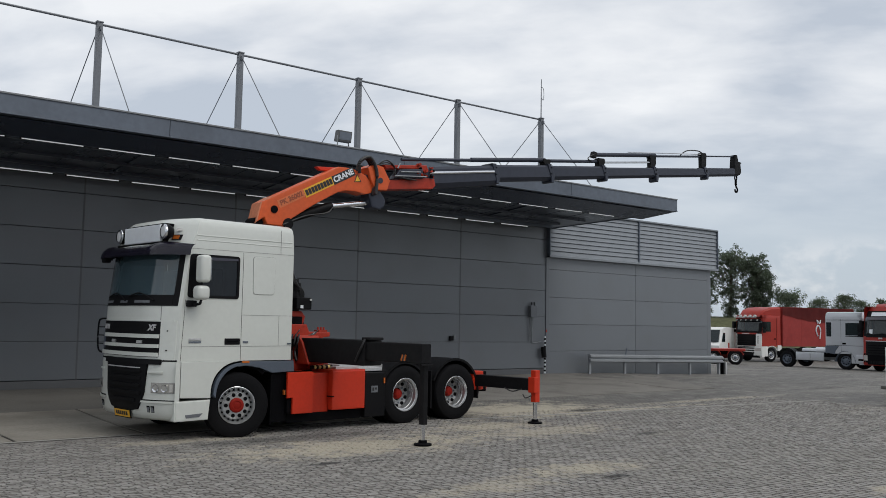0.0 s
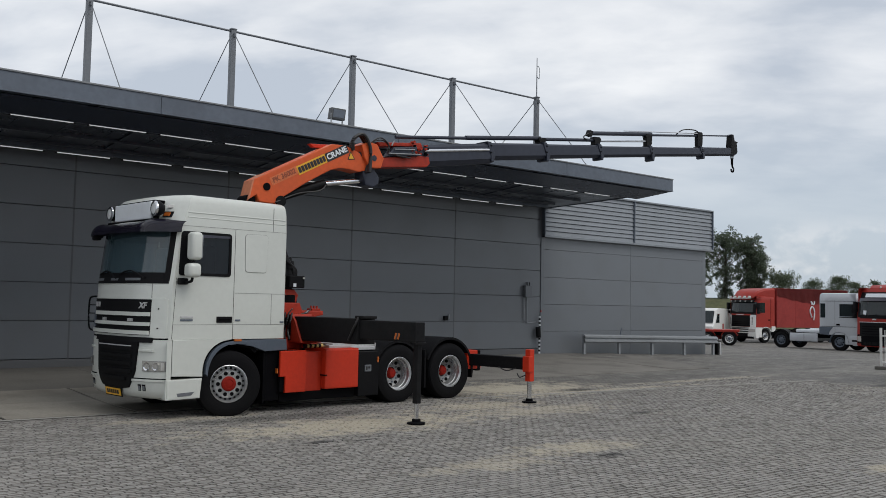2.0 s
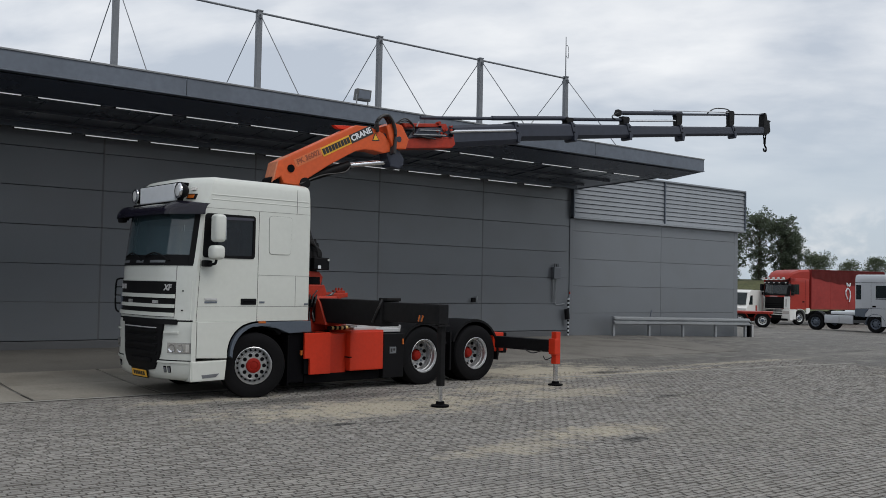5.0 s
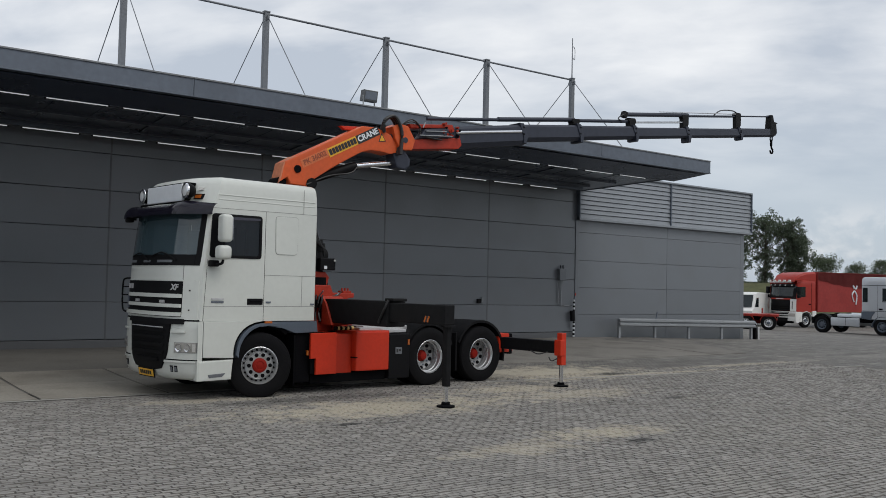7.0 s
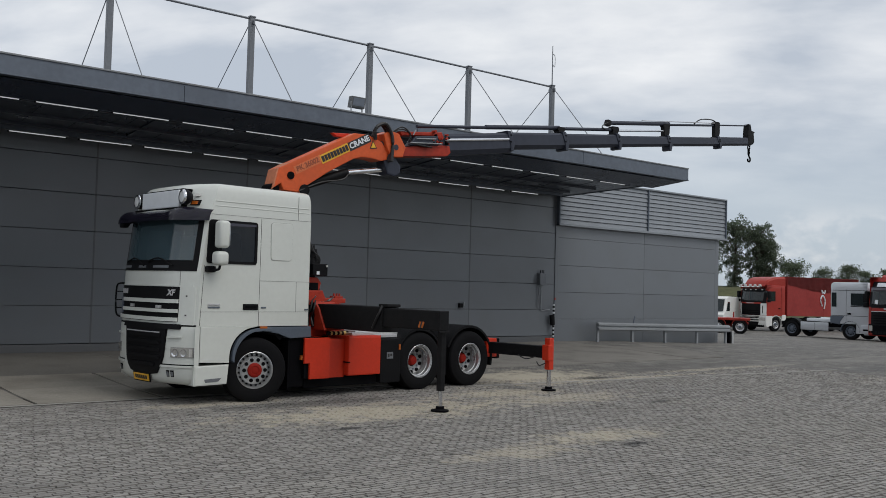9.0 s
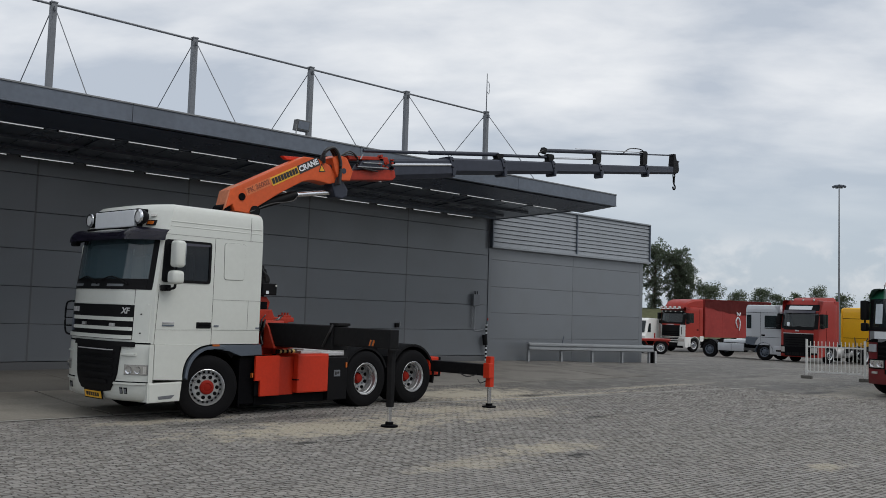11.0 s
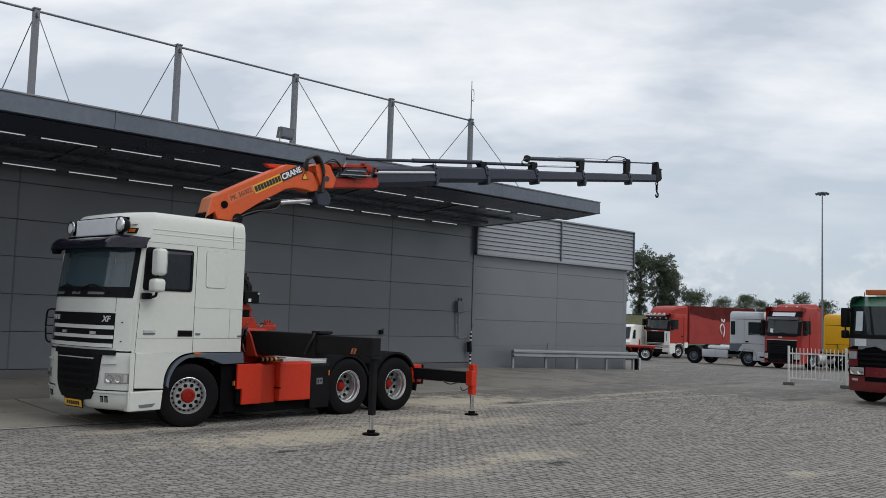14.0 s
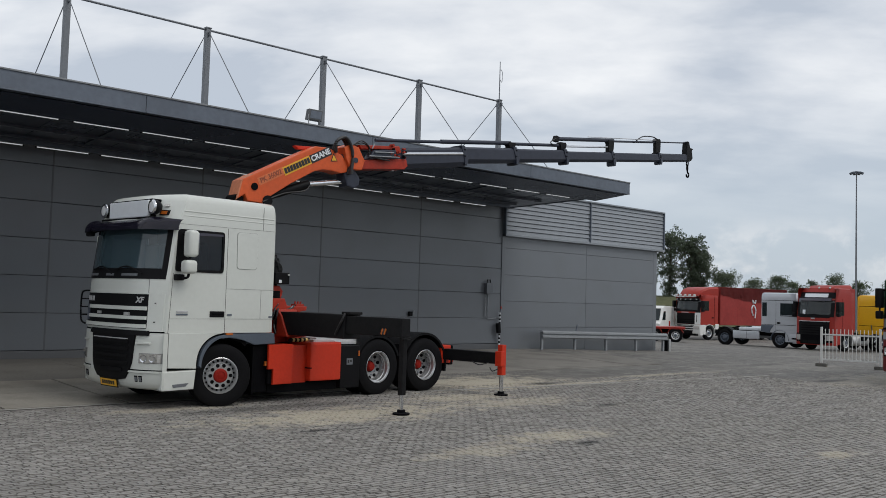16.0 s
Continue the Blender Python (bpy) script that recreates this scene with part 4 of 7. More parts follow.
part("lower_grille", tapered(0.49, 1.20, 0.03, 0.05), M_black, bumper, "black lower radiator grille", smooth=True)
part("grille_top", on_face(0.25, 1.78, 1.19, 1.27, 0.034, 0.06, 14, 2), M_black, bumper, smooth=True)
for k in range(5):
    z = 0.60 + 0.115 * k
    part("grille_slat", on_face(0.58 + 0.12 * (k == 0), 1.58 - 0.20 * (k == 0), z, z + 0.055, 0.055, 0.04, 14, 1), M_black, bumper, smooth=True)
part("grille_strip", on_face(0.60, 1.62, 1.125, 1.14, 0.045, 0.02, 12, 1), M_letter, bumper)
for s in (0, 1):
    def mir(v0, v1):
        return (v0, v1) if s == 0 else (2.38 - v1, 2.38 - v0)
    lamp = part("headlight", on_face(*mir(0.075, 0.385), 0.76, 0.905, 0.014, 0.03, 6, 3), M_headlamp, bumper, "clear headlight", smooth=True)
    part("headlight_rim", on_face(*mir(0.065, 0.395), 0.753, 0.912, 0.008, 0.03, 6, 3), M_seam, bumper, smooth=True)
    for v0, rr in ((0.175, 0.060), (0.305, 0.064)):
        vv = v0 if s == 0 else 2.38 - v0
        part("reflector", lathe(bmesh.new(), [(0.02, 0.0), (0.012, rr * 0.5), (-0.004, rr * 0.9), (-0.008, rr)], 20), M_chrome, lamp, smooth=True, matrix=pose(front_u(vv, 0.83) - 0.022, vv, 0.83, 0, 0, -90 + (22 if s == 0 else -22)))
    part("indicator", on_face(*mir(0.08, 0.115), 0.775, 0.89, 0.018, 0.006, 2, 2), M_lens, lamp, smooth=True)
    part("cheek_ridge", on_face(*mir(0.22, 0.45), 1.055, 1.085, 0.03, 0.05, 5, 1), M_white, bumper, smooth=True)
    part("bumper_seam", on_face(*mir(0.06, 0.60), 0.632, 0.648, 0.004, 0.01, 8, 1), M_chassis, bumper)
    part("bumper_seam", on_face(*mir(0.06, 0.50), 1.238, 1.262, 0.006, 0.012, 8, 1), M_chassis, bumper)
    part("bumper_lip", on_face(*mir(0.08, 0.62), 0.60, 0.63, 0.02, 0.05, 8, 1), M_white, bumper, smooth=True)
    for k in (0, 1):
        part("fog_lamp", on_face(*mir(0.345 + 0.075 * k, 0.395 + 0.075 * k), 0.45, 0.55, 0.012, 0.02, 2, 2), M_chassis, bumper)
        part("fog_glass", on_face(*mir(0.352 + 0.075 * k, 0.388 + 0.075 * k), 0.46, 0.53, 0.016, 0.01, 2, 2), M_mast, bumper)
part("plate_frame", on_face(0.852, 1.398, 0.328, 0.472, 0.04, 0.015, 4, 1), M_black, truck)
plate = part("number_plate", on_face(0.87, 1.38, 0.345, 0.455, 0.045, 0.015, 4, 1), M_yellow, truck, "yellow number plate")
for k in range(6):
    v = 0.93 + 0.068 * k
    part("plate_bar", on_face(v, v + 0.05, 0.37, 0.43, 0.048, 0.004, 1, 1), M_ink, plate)

# lower door, wing, step and skirt on both sides
arch = [(0.02 - 0.495 * math.cos(a), 0.70 + 0.505 * math.sin(a) ** 0.92) for a in np.linspace(0.0, 1.45, 13)]
low_door = [(-1.05, 1.238), (-1.05, 0.68), (-0.52, 0.66)] + [(u - 0.05, z + 0.02) for u, z in arch] + [(0.0, 1.238)]
trim = arch + [(0.1, 1.215), (0.26, 1.20)] + [(0.26, 1.145), (0.1, 1.16), (-0.03, 1.145)] + [(u + 0.045, z - 0.04) for u, z in arch[:-1][::-1]]
for y0, y1 in ((0.03, 0.34), (2.25, 2.56)):
    part("lower_door", prism(bmesh.new(), low_door, y0, y1, 0.012), M_white, truck)
    part("step_panel", prism(bmesh.new(), [(-1.13, 0.63), (-0.53, 0.64), (-0.56, 0.33), (-1.12, 0.32)], y0 - 0.01, y1, 0.02), M_white, truck, "white step panel")
    yo = y0 - 0.014 if y0 < 1 else y1 + 0.004
    part("step_tread", prism(bmesh.new(), [(-0.96, 0.42), (-0.66, 0.435), (-0.72, 0.38), (-0.94, 0.37)], yo - 0.004, yo + 0.006), M_mast, truck)
    part("wheel_arch_trim", prism(bmesh.new(), trim, y0 - 0.006, y1 + (0.0 if y0 < 1 else 0.006), 0.008), M_slate, truck, "slate-blue wheel arch trim")
    part("cab_skirt", prism(bmesh.new(), [(0.1, 1.225), (1.04, 1.225), (1.06, 1.045), (0.62, 1.03), (0.38, 1.115), (0.1, 1.155)], y0 + 0.012, y1 - (0.0 if y0 < 1 else 0.012), 0.008), M_slate, truck, "slate-blue cab skirt")
    part("inner_wing", prism(bmesh.new(), [(-0.5, 0.62), (-0.42, 0.9), (-0.2, 1.12), (0.1, 1.14), (0.36, 1.08), (0.46, 1.0), (0.5, 1.04), (0.4, 1.16), (0.1, 1.22), (-0.25, 1.18), (-0.5, 0.95), (-0.56, 0.62)], y0 + 0.06, y1 + 0.15 if y0 < 1 else y1 - 0.05), M_chassis, truck)
    ys = y0 + 0.013 if y0 < 1 else y1 - 0.013
    for (ua, za), (ub, zb) in (((-1.06, 0.66), (-1.06, 1.24)), ((-1.06, 1.47), (1.0, 1.475)), ((0.0, 1.98), (1.0, 1.98)), ((0.0, 1.24), (0.0, 3.0)), ((-1.06, 1.25), (-1.01, 2.2)), ((-1.03, 3.01), (1.0, 3.015)), ((0.72, 1.47), (0.72, 1.98)), ((0.72, 3.02), (0.72, 3.42))):
        w = 0.0027
        du, dz = ub - ua, zb - za
        ln = math.hypot(du, dz)
        part("door_seam", B(0, ln, ys + 0.004, ys + 0.009, -w, w, m=pose(ua, 0, za, 0, -math.degrees(math.atan2(dz, du)), 0)), M_chassis if abs(du) < 0.1 and ua < 0.1 and zb < 3.1 else M_seam, truck)
    for z in (3.15, 3.225):
        part("roof_ridge", B(-0.85, 0.95, ys + 0.006, ys + 0.03, z - 0.009, z + 0.009, bevel=0.006), M_white, truck)
    yb = 0.046 if y0 < 1 else 2.544
    loop = rounded([(0.20, 2.325), (0.605, 2.325), (0.62, 2.95), (0.185, 2.945)], 0.06)
    part("sleeper_panel", prism(bmesh.new(), loop, yb - 0.007, yb + 0.02, 0.006), M_white, truck, "embossed white panel")
    # grey rim painted in place of the shade along the panel's edge
    part("panel_edge_shade", prism(bmesh.new(), [(0.405 + (u - 0.405) * 1.022, 2.64 + (z - 2.64) * 1.014) for u, z in loop], yb + 0.001, yb + 0.01), M_seam, truck)
    yh = y0 + 0.0 if y0 < 1 else y1
    part("door_handle", B(-0.30, -0.02, yh + 0.006, yh + 0.03, 1.50, 1.60, bevel=0.01), M_black, truck, "black door handle recess")
    part("handle_grip", B(-0.26, -0.06, yh - 0.006, yh + 0.006, 1.54, 1.57, bevel=0.006), M_chassis, truck)
    part("side_marker", B(0.02, 0.16, yh - 0.012, yh + 0.012, 1.20, 1.235, bevel=0.008), M_amber, truck, "amber side marker")
part("model_bar", B(-0.93, -0.72, 0.038, 0.05, 1.575, 1.60), M_letter, truck)
part("model_bar", B(-0.93, -0.72, 0.038, 0.05, 1.53, 1.555), M_steel, truck)
part("model_bar", B(0.04, 0.13, 0.038, 0.05, 1.53, 1.555), M_steel, truck)
part("model_bar", B(0.9, 0.97, 0.038, 0.05, 1.50, 1.525), M_steel, truck)
# window frames (rubber) of the near door and mirrors
wf = rounded([(-0.985, 2.235), (-0.07, 2.235), (-0.07, 2.925), (-0.955, 2.925)], 0.06)
qp = rounded([(-0.965, 2.25), (-0.775, 2.25), (-0.775, 2.91), (-0.94, 2.91)], 0.03)
for y0, y1 in ((0.036, 0.056), (2.534, 2.554)):
    part("window_seal", ring_plate(wf, 0.042, y0, y1), M_black, truck, "black rubber window seal")
    part("quarter_panel", prism(bmesh.new(), qp, y0 + 0.002, y1 - 0.002, 0.003), M_black, truck, "black quarter panel")
    part("wind_deflector", prism(bmesh.new(), [(-0.76, 2.83), (-0.11, 2.85), (-0.11, 2.885), (-0.76, 2.885)], y0 - 0.01, y0 + 0.006), M_visor, truck)
for side_s, vb in ((-1, 0.0), (1, 2.59)):
    vo = vb + side_s * 0.16
    mirror = part("mirror", B(-0.93, -0.755, vo - 0.12, vo + 0.10, 2.47, 2.90, bevel=0.055, seg=6), M_white, truck, "white mirror housing", smooth=True)
    part("mirror_glass", B(-0.753, -0.749, vo - 0.09, vo + 0.07, 2.51, 2.86), M_chrome, mirror)
    m2 = part("mirror", B(-0.97, -0.76, vo - 0.12, vo + 0.10, 2.20, 2.42, bevel=0.06, seg=6), M_white, truck, "white wide-angle mirror housing", smooth=True)
    part("mirror_arm", tube(bmesh.new(), [(-0.86, vb + 0.04 * -side_s, 2.84), (-0.86, vo, 2.84), (-0.86, vo, 2.6), (-0.86, vo, 2.2), (-0.9, vo - side_s * 0.03, 2.13), (-0.93, vb + 0.05 * -side_s, 2.13)], 0.022, 6), M_black, truck)
    part("mirror_base", B(-1.0, -0.86, vb - 0.05, vb + 0.07, 2.09, 2.19, bevel=0.02), M_black, truck)
part("kerb_mirror", B(-1.44, -1.34, 2.04, 2.22, 2.82, 2.91, bevel=0.03), M_black, truck, smooth=True)
part("mirror_arm", R((-1.38, 2.13, 2.87), (-1.05, 2.16, 3.0), 0.018, seg=6), M_black, truck)

# black printed border of the windscreen
for va, vb in ((0.098, 0.165), (2 * CV - 0.20, 2 * CV - 0.075)):
    part("glass_border", on_face(va, vb, 2.10, 2.96, 0.007, 0.01, 6, 5), M_black, truck, smooth=True)

# sun visor, roof sign and spot lamps
def visor_pt(f, k):
    v = -0.04 + f * 2.635
    s = min(abs(v - CV) / 1.335, 1.0)
    lobe = math.exp(-((s - 0.72) / 0.2) ** 2)
    out = (0.20 + 0.05 * lobe) * math.sin(k * math.pi / 2)
    u = -1.29 - out * (1 - 0.55 * s ** 6) + 0.10 * s ** 2 + 0.28 * s ** 7
    z = 3.065 + 0.045 * lobe - (0.17 + 0.05 * lobe) * k ** 1.8
    return u, v, z


bm = bmesh.new()
gv = [[bm.verts.new(visor_pt(i / 60, j / 9)) for j in range(10)] for i in range(61)]
for i in range(60):
    for j in range(9):
        bm.faces.new((gv[i][j], gv[i + 1][j], gv[i + 1][j + 1], gv[i][j + 1]))
bmesh.ops.solidify(bm, geom=bm.faces[:], thickness=0.012)
part("sun_visor", bm, M_visor, truck, "dark purple tinted sun visor", smooth=True)
board = part("roof_sign", B(-1.28, -1.21, 0.46, 1.72, 3.11, 3.385, bevel=0.02), M_sign, truck, "blank white roof sign")
part("sign_frame", B(-1.23, -1.05, 0.43, 1.75, 3.08, 3.41, bevel=0.015), M_chassis, board)
part("lamp_bar", R((-1.25, 0.3, 3.10), (-1.25, 2.0, 3.10), 0.018, seg=8), M_black, truck)
for v in (0.31, 1.88):
    lampx = part("spot_lamp", lathe(bmesh.new(), [(-0.10, 0.0), (-0.098, 0.09), (-0.085, 0.115), (-0.02, 0.12), (0.05, 0.08), (0.09, 0.0)], 24), M_black, truck, "round chrome-rimmed spot lamp", smooth=True, matrix=pose(-1.20, v, 3.26, 0, 0, -90))
    part("lens", lathe(bmesh.new(), [(-0.108, 0.0), (-0.106, 0.06), (-0.10, 0.09)], 24), M_spot, lampx, smooth=True)
    part("rim", lathe(bmesh.new(), [(-0.112, 0.09), (-0.10, 0.12), (-0.08, 0.122), (-0.09, 0.09)], 24), M_chrome, lampx, smooth=True)
part("marker_housing", on_face(0.225, 0.355, 3.142, 3.228, 0.026, 0.05, 4, 2), M_black, truck, smooth=True)
part("roof_marker", on_face(0.245, 0.335, 3.158, 3.212, 0.034, 0.05, 3, 2), M_amber, truck, "amber roof marker lamp", smooth=True)
part("roof_marker", on_face(0.26, 0.33, 3.29, 3.33, 0.03, 0.05, 3, 1), M_lens, truck, smooth=True)
for v0, v1 in ((0.45, 1.15), (1.25, 1.95)):
    part("wiper", tube(bmesh.new(), [(front_u(v0, 2.18) - 0.03, v0, 2.18), (front_u((v0 + v1) / 2, 2.3) - 0.03, (v0 + v1) / 2, 2.30), (front_u(v1, 2.24) - 0.03, v1, 2.24)], 0.012, 6), M_black, truck)


# wheels
def wheel_parts(parent, m, front):
    """Tyre, rim, hub; the outer face looks to -y."""
    w = part("wheel", lathe(bmesh.new(), [(-0.09, 0.285), (-0.14, 0.32), (-0.152, 0.40), (-0.145, 0.46), (-0.125, 0.508), (-0.09, 0.526), (-0.05, 0.53), (0.05, 0.53), (0.09, 0.526), (0.125, 0.508), (0.152, 0.40), (0.14, 0.32), (0.09, 0.285)], 56), M_rubber, parent, "black truck tyre", smooth=True, matrix=m)
    for yy in (-0.075, 0.0, 0.075):
        part("tread_groove", lathe(bmesh.new(), [(yy - 0.008, 0.531), (yy + 0.008, 0.531)], 40), M_chassis, w)
    if front:
        prof = [(-0.09, 0.286), (-0.135, 0.302), (-0.138, 0.296), (-0.10, 0.275), (-0.06, 0.262), (-0.06, 0.245), (-0.075, 0.235), (-0.118, 0.205), (-0.122, 0.13), (-0.118, 0.11)]
    else:
        prof = [(-0.09, 0.286), (-0.135, 0.302), (-0.138, 0.296), (-0.11, 0.283), (-0.105, 0.272), (-0.04, 0.266), (-0.035, 0.256), (0.05, 0.25), (0.09, 0.24), (0.11, 0.2), (0.12, 0.14), (0.10, 0.11)]
    cut = 6 if front else 8
    rim = part("rim", lathe(bmesh.new(), prof[:cut], 40), M_rim, w, "silver steel rim", smooth=True)
    part("rim_disc", lathe(bmesh.new(), prof[cut - 1:], 40), M_rim if front else M_disc, rim, smooth=True)
    if front:
        part("bolt_band", lathe(bmesh.new(), [(-0.063, 0.2615), (-0.064, 0.246), (-0.079, 0.2355)], 40), M_disc, rim, smooth=True)
    yb = -0.122 if front else 0.112
    for k in range(10):
        a = 2 * math.pi * k / 10
        part("wheel_nut", R((0.172 * math.cos(a), yb - 0.006, 0.172 * math.sin(a)), (0.172 * math.cos(a), yb + 0.01, 0.172 * math.sin(a)), 0.032 if front else 0.018, seg=10), M_chassis if front else M_steel, w)
    hr = 0.245 if front else 0.215
    yh = -0.066 if front else 0.10
    for k in range(20 if front else 10):
        a = 2 * math.pi * (k + 0.5) / (20 if front else 10)
        rr = 0.019 if front else 0.034
        part("rim_hole", R((hr * math.cos(a), yh - 0.012, hr * math.sin(a)), (hr * math.cos(a), yh + 0.01, hr * math.sin(a)), rr, seg=8), M_chassis, w)
    hub = [(-0.150, 0.0), (-0.149, 0.06), (-0.147, 0.065), (-0.156, 0.07), (-0.155, 0.10), (-0.145, 0.115), (-0.11, 0.122)] if front else [(0.03, 0.0), (0.032, 0.06), (0.04, 0.075), (0.06, 0.085), (0.12, 0.10)]
    part("hub", lathe(bmesh.new(), hub, 24), M_hub, w, "red hub", smooth=True)
    return w


wheel_parts(truck, pose(0.0, 0.17, 0.525, 0, 0, -17), True)
wheel_parts(truck, pose(0.0, 2.42, 0.525, 0, 0, 163), True)
for u in (3.58, 4.93):
    wheel_parts(truck, pose(u, 0.16, 0.546) @ Matrix.Scale(1.04, 4), False)
    wheel_parts(truck, pose(u, 2.43, 0.546, 0, 0, 180) @ Matrix.Scale(1.04, 4), False)
    for v in (0.55, 2.04):
        part("inner_tyre", lathe(bmesh.new(), [(-0.14, 0.3), (-0.15, 0.42), (-0.12, 0.51), (-0.05, 0.53), (0.05, 0.53), (0.12, 0.51), (0.15, 0.42), (0.14, 0.3)], 40), M_rubber, truck, smooth=True, matrix=pose(u, v, 0.525))
    part("axle", R((u, 0.3, 0.525), (u, 2.29, 0.525), 0.09), M_chassis, truck)
part("axle", R((0, 0.35, 0.5), (0, 2.24, 0.5), 0.07), M_chassis, truck)

# chassis, tanks, decks, mudguards
for v in (0.87, 1.64):
    part("frame_rail", B(-0.9, 6.0, v, v + 0.08, 0.74, 1.02, bevel=0.01), M_chassis, truck)
for u in (1.3, 2.6, 4.2, 5.9):
    part("cross_member", B(u, u + 0.12, 0.9, 1.7, 0.78, 0.98), M_chassis, truck)
part("engine", B(-0.8, 0.9, 0.75, 1.85, 0.32, 1.22, bevel=0.05), M_chassis, truck)
tank = part("red_tank", prism(bmesh.new(), [(0.89, 1.03), (1.42, 1.03), (1.42, 0.33), (1.0, 0.33), (1.0, 0.60), (0.89, 0.60)], -0.02, 0.03, 0.012), M_red, truck, "red hydraulic oil tank")
part("tank_body", B(0.92, 1.42, 0.03, 0.62, 0.34, 1.02, bevel=0.01), M_chassis, tank)
part("tank_side", B(1.39, 1.42, 0.03, 0.62, 0.33, 1.03), M_red, tank)
part("mud_flap", B(0.62, 0.65, 0.08, 0.6, 0.16, 1.0), M_chassis, truck)
# black block added for the dark gap between front wheel and tank
part("wheel_gap_filler", B(0.66, 0.96, 0.10, 0.7, 0.20, 1.16, bevel=0.02), M_chassis, truck)
# black block in place of the deep shade below the tanks
part("tank_shade_block", B(0.97, 2.58, 0.10, 0.75, 0.17, 0.335, bevel=0.02), M_chassis, truck, "black block standing in for the shade under the tanks")
part("filler_cap", R((1.1, 0.2, 1.03), (1.1, 0.2, 1.07), 0.05, seg=12), M_chassis, tank)
part("red_tank", B(1.42, 1.83, 0.10, 0.62, 0.32, 1.0, bevel=0.015), M_red, truck, "red recessed tank panel")
tank2 = part("red_tank", B(1.83, 2.57, -0.02, 0.62, 0.35, 1.04, bevel=0.025), M_red, truck, "red fuel tank box")
part("tank_lip", B(1.83, 2.58, 0.0, 0.64, 1.035, 1.05, bevel=0.005), M_red, tank2)
part("latch", B(1.80, 1.86, -0.03, 0.1, 0.58, 0.6), M_chassis, tank2)
part("tool_box", B(2.60, 3.08, 0.02, 0.62, 0.18, 0.98, bevel=0.015), M_black, truck, "black battery box")
part("box_label", B(2.74, 2.89, 0.008, 0.019, 0.62, 0.74), M_mast, truck, "small grey label")
part("label_mark", B(2.765, 2.80, 0.004, 0.0078, 0.65, 0.71), M_ink, truck)
part("label_mark", B(2.82, 2.865, 0.004, 0.0078, 0.67, 0.71), M_ink, truck)
part("reflector", B(3.03, 3.06, 0.0, 0.02, 0.78, 0.88), M_amber, truck)
part("reflector", B(0.84, 0.86, 0.0, 0.05, 0.66, 0.74), M_amber, truck)
part("deck_plate", B(2.2, 3.22, 0.28, 0.82, 1.05, 1.12, bevel=0.01), M_alu, truck, "worn aluminium deck plate")
part("deck_box", B(2.0, 2.5, 0.12, 0.6, 1.05, 1.10, bevel=0.008), M_alu, truck)
part("deck_plate", B(2.55, 3.1, 0.15, 0.3, 1.0, 1.06, bevel=0.008), M_alu, truck)
for k in range(9):
    part("hazard_band", R((1.60 + 0.05 * k, 0.32, 1.085), (1.66 + 0.05 * k, 0.32, 1.085), 0.036, seg=12), M_pale if k % 2 else M_black, truck)
part("red_cap", R((1.85, 0.6, 1.05), (1.85, 0.6, 1.18), 0.1, seg=14), M_red, truck, smooth=True)


def mudguard(u, a0, a1, r, y0, y1):
    b = bmesh.new()
    n = 14
    g = [[b.verts.new((u + (r + dr) * math.cos(radians(a0 + (a1 - a0) * i / n)), y, 0.55 + (r + dr) * math.sin(radians(a0 + (a1 - a0) * i / n)))) for i in range(n + 1)] for dr, y in ((0, y0), (0, y1), (0.045, y1), (0.045, y0))]
    for i in range(n):
        for k in range(4):
            b.faces.new((g[k][i], g[k][i + 1], g[(k + 1) % 4][i + 1], g[(k + 1) % 4][i]))
    b.faces.new([g[k][0] for k in range(4)])
    b.faces.new([g[k][n] for k in range(4)])
    return b


for y0, y1 in ((0.03, 0.72), (1.87, 2.56)):
    part("mudguard", mudguard(4.93, -14, 158, 0.62, y0, y1), M_black, truck, "black plastic mudguard", smooth=True)
    # black sheet added behind the wheels so that the gaps look dark
    part("wheel_gap_backing", B(2.95, 5.7, (y0 + y1) / 2 - 0.02 + (0.36 if y0 < 1 else -0.36), (y0 + y1) / 2 + 0.02 + (0.36 if y0 < 1 else -0.36), 0.5, 1.16), M_chassis, truck)
    part("mudguard", mudguard(3.58, 20, 160, 0.575, y0, y1), M_black, truck, "black plastic mudguard", smooth=True)
    part("mud_flap", B(4.26, 4.30, y0 + 0.02, y1, 0.25, 0.98), M_black, truck)
part("fifth_wheel", B(3.4, 4.7, 0.9, 1.69, 1.03, 1.16, bevel=0.03), M_chassis, truck)
part("rear_beam", B(5.92, 6.05, 0.25, 2.34, 0.50, 0.92, bevel=0.02), M_chassis, truck)
for v in (0.28, 2.08):
    part("rear_lamp", B(6.04, 6.09, v, v + 0.24, 0.55, 0.70, bevel=0.01), M_red, truck, "red rear lamp")
part("rear_bracket", B(5.45, 5.75, 0.05, 0.3, 0.56, 0.94, bevel=0.02), M_red, truck)
# hidden underbody parts, assumed; added to stop light passing under the truck
part("assumed_fuel_tank", B(0.9, 2.6, 1.95, 2.55, 0.30, 1.0, bevel=0.04), M_chassis, truck, "assumed dark fuel tank on the unseen kerb side")
part("gearbox", B(0.7, 2.2, 0.95, 1.65, 0.30, 0.8, bevel=0.06), M_chassis, truck)
part("silencer", B(2.65, 3.1, 1.9, 2.5, 0.28, 0.95, bevel=0.05), M_chassis, truck)
part("prop_shaft", R((2.2, 1.29, 0.55), (3.5, 1.29, 0.52), 0.06), M_chassis, truck)
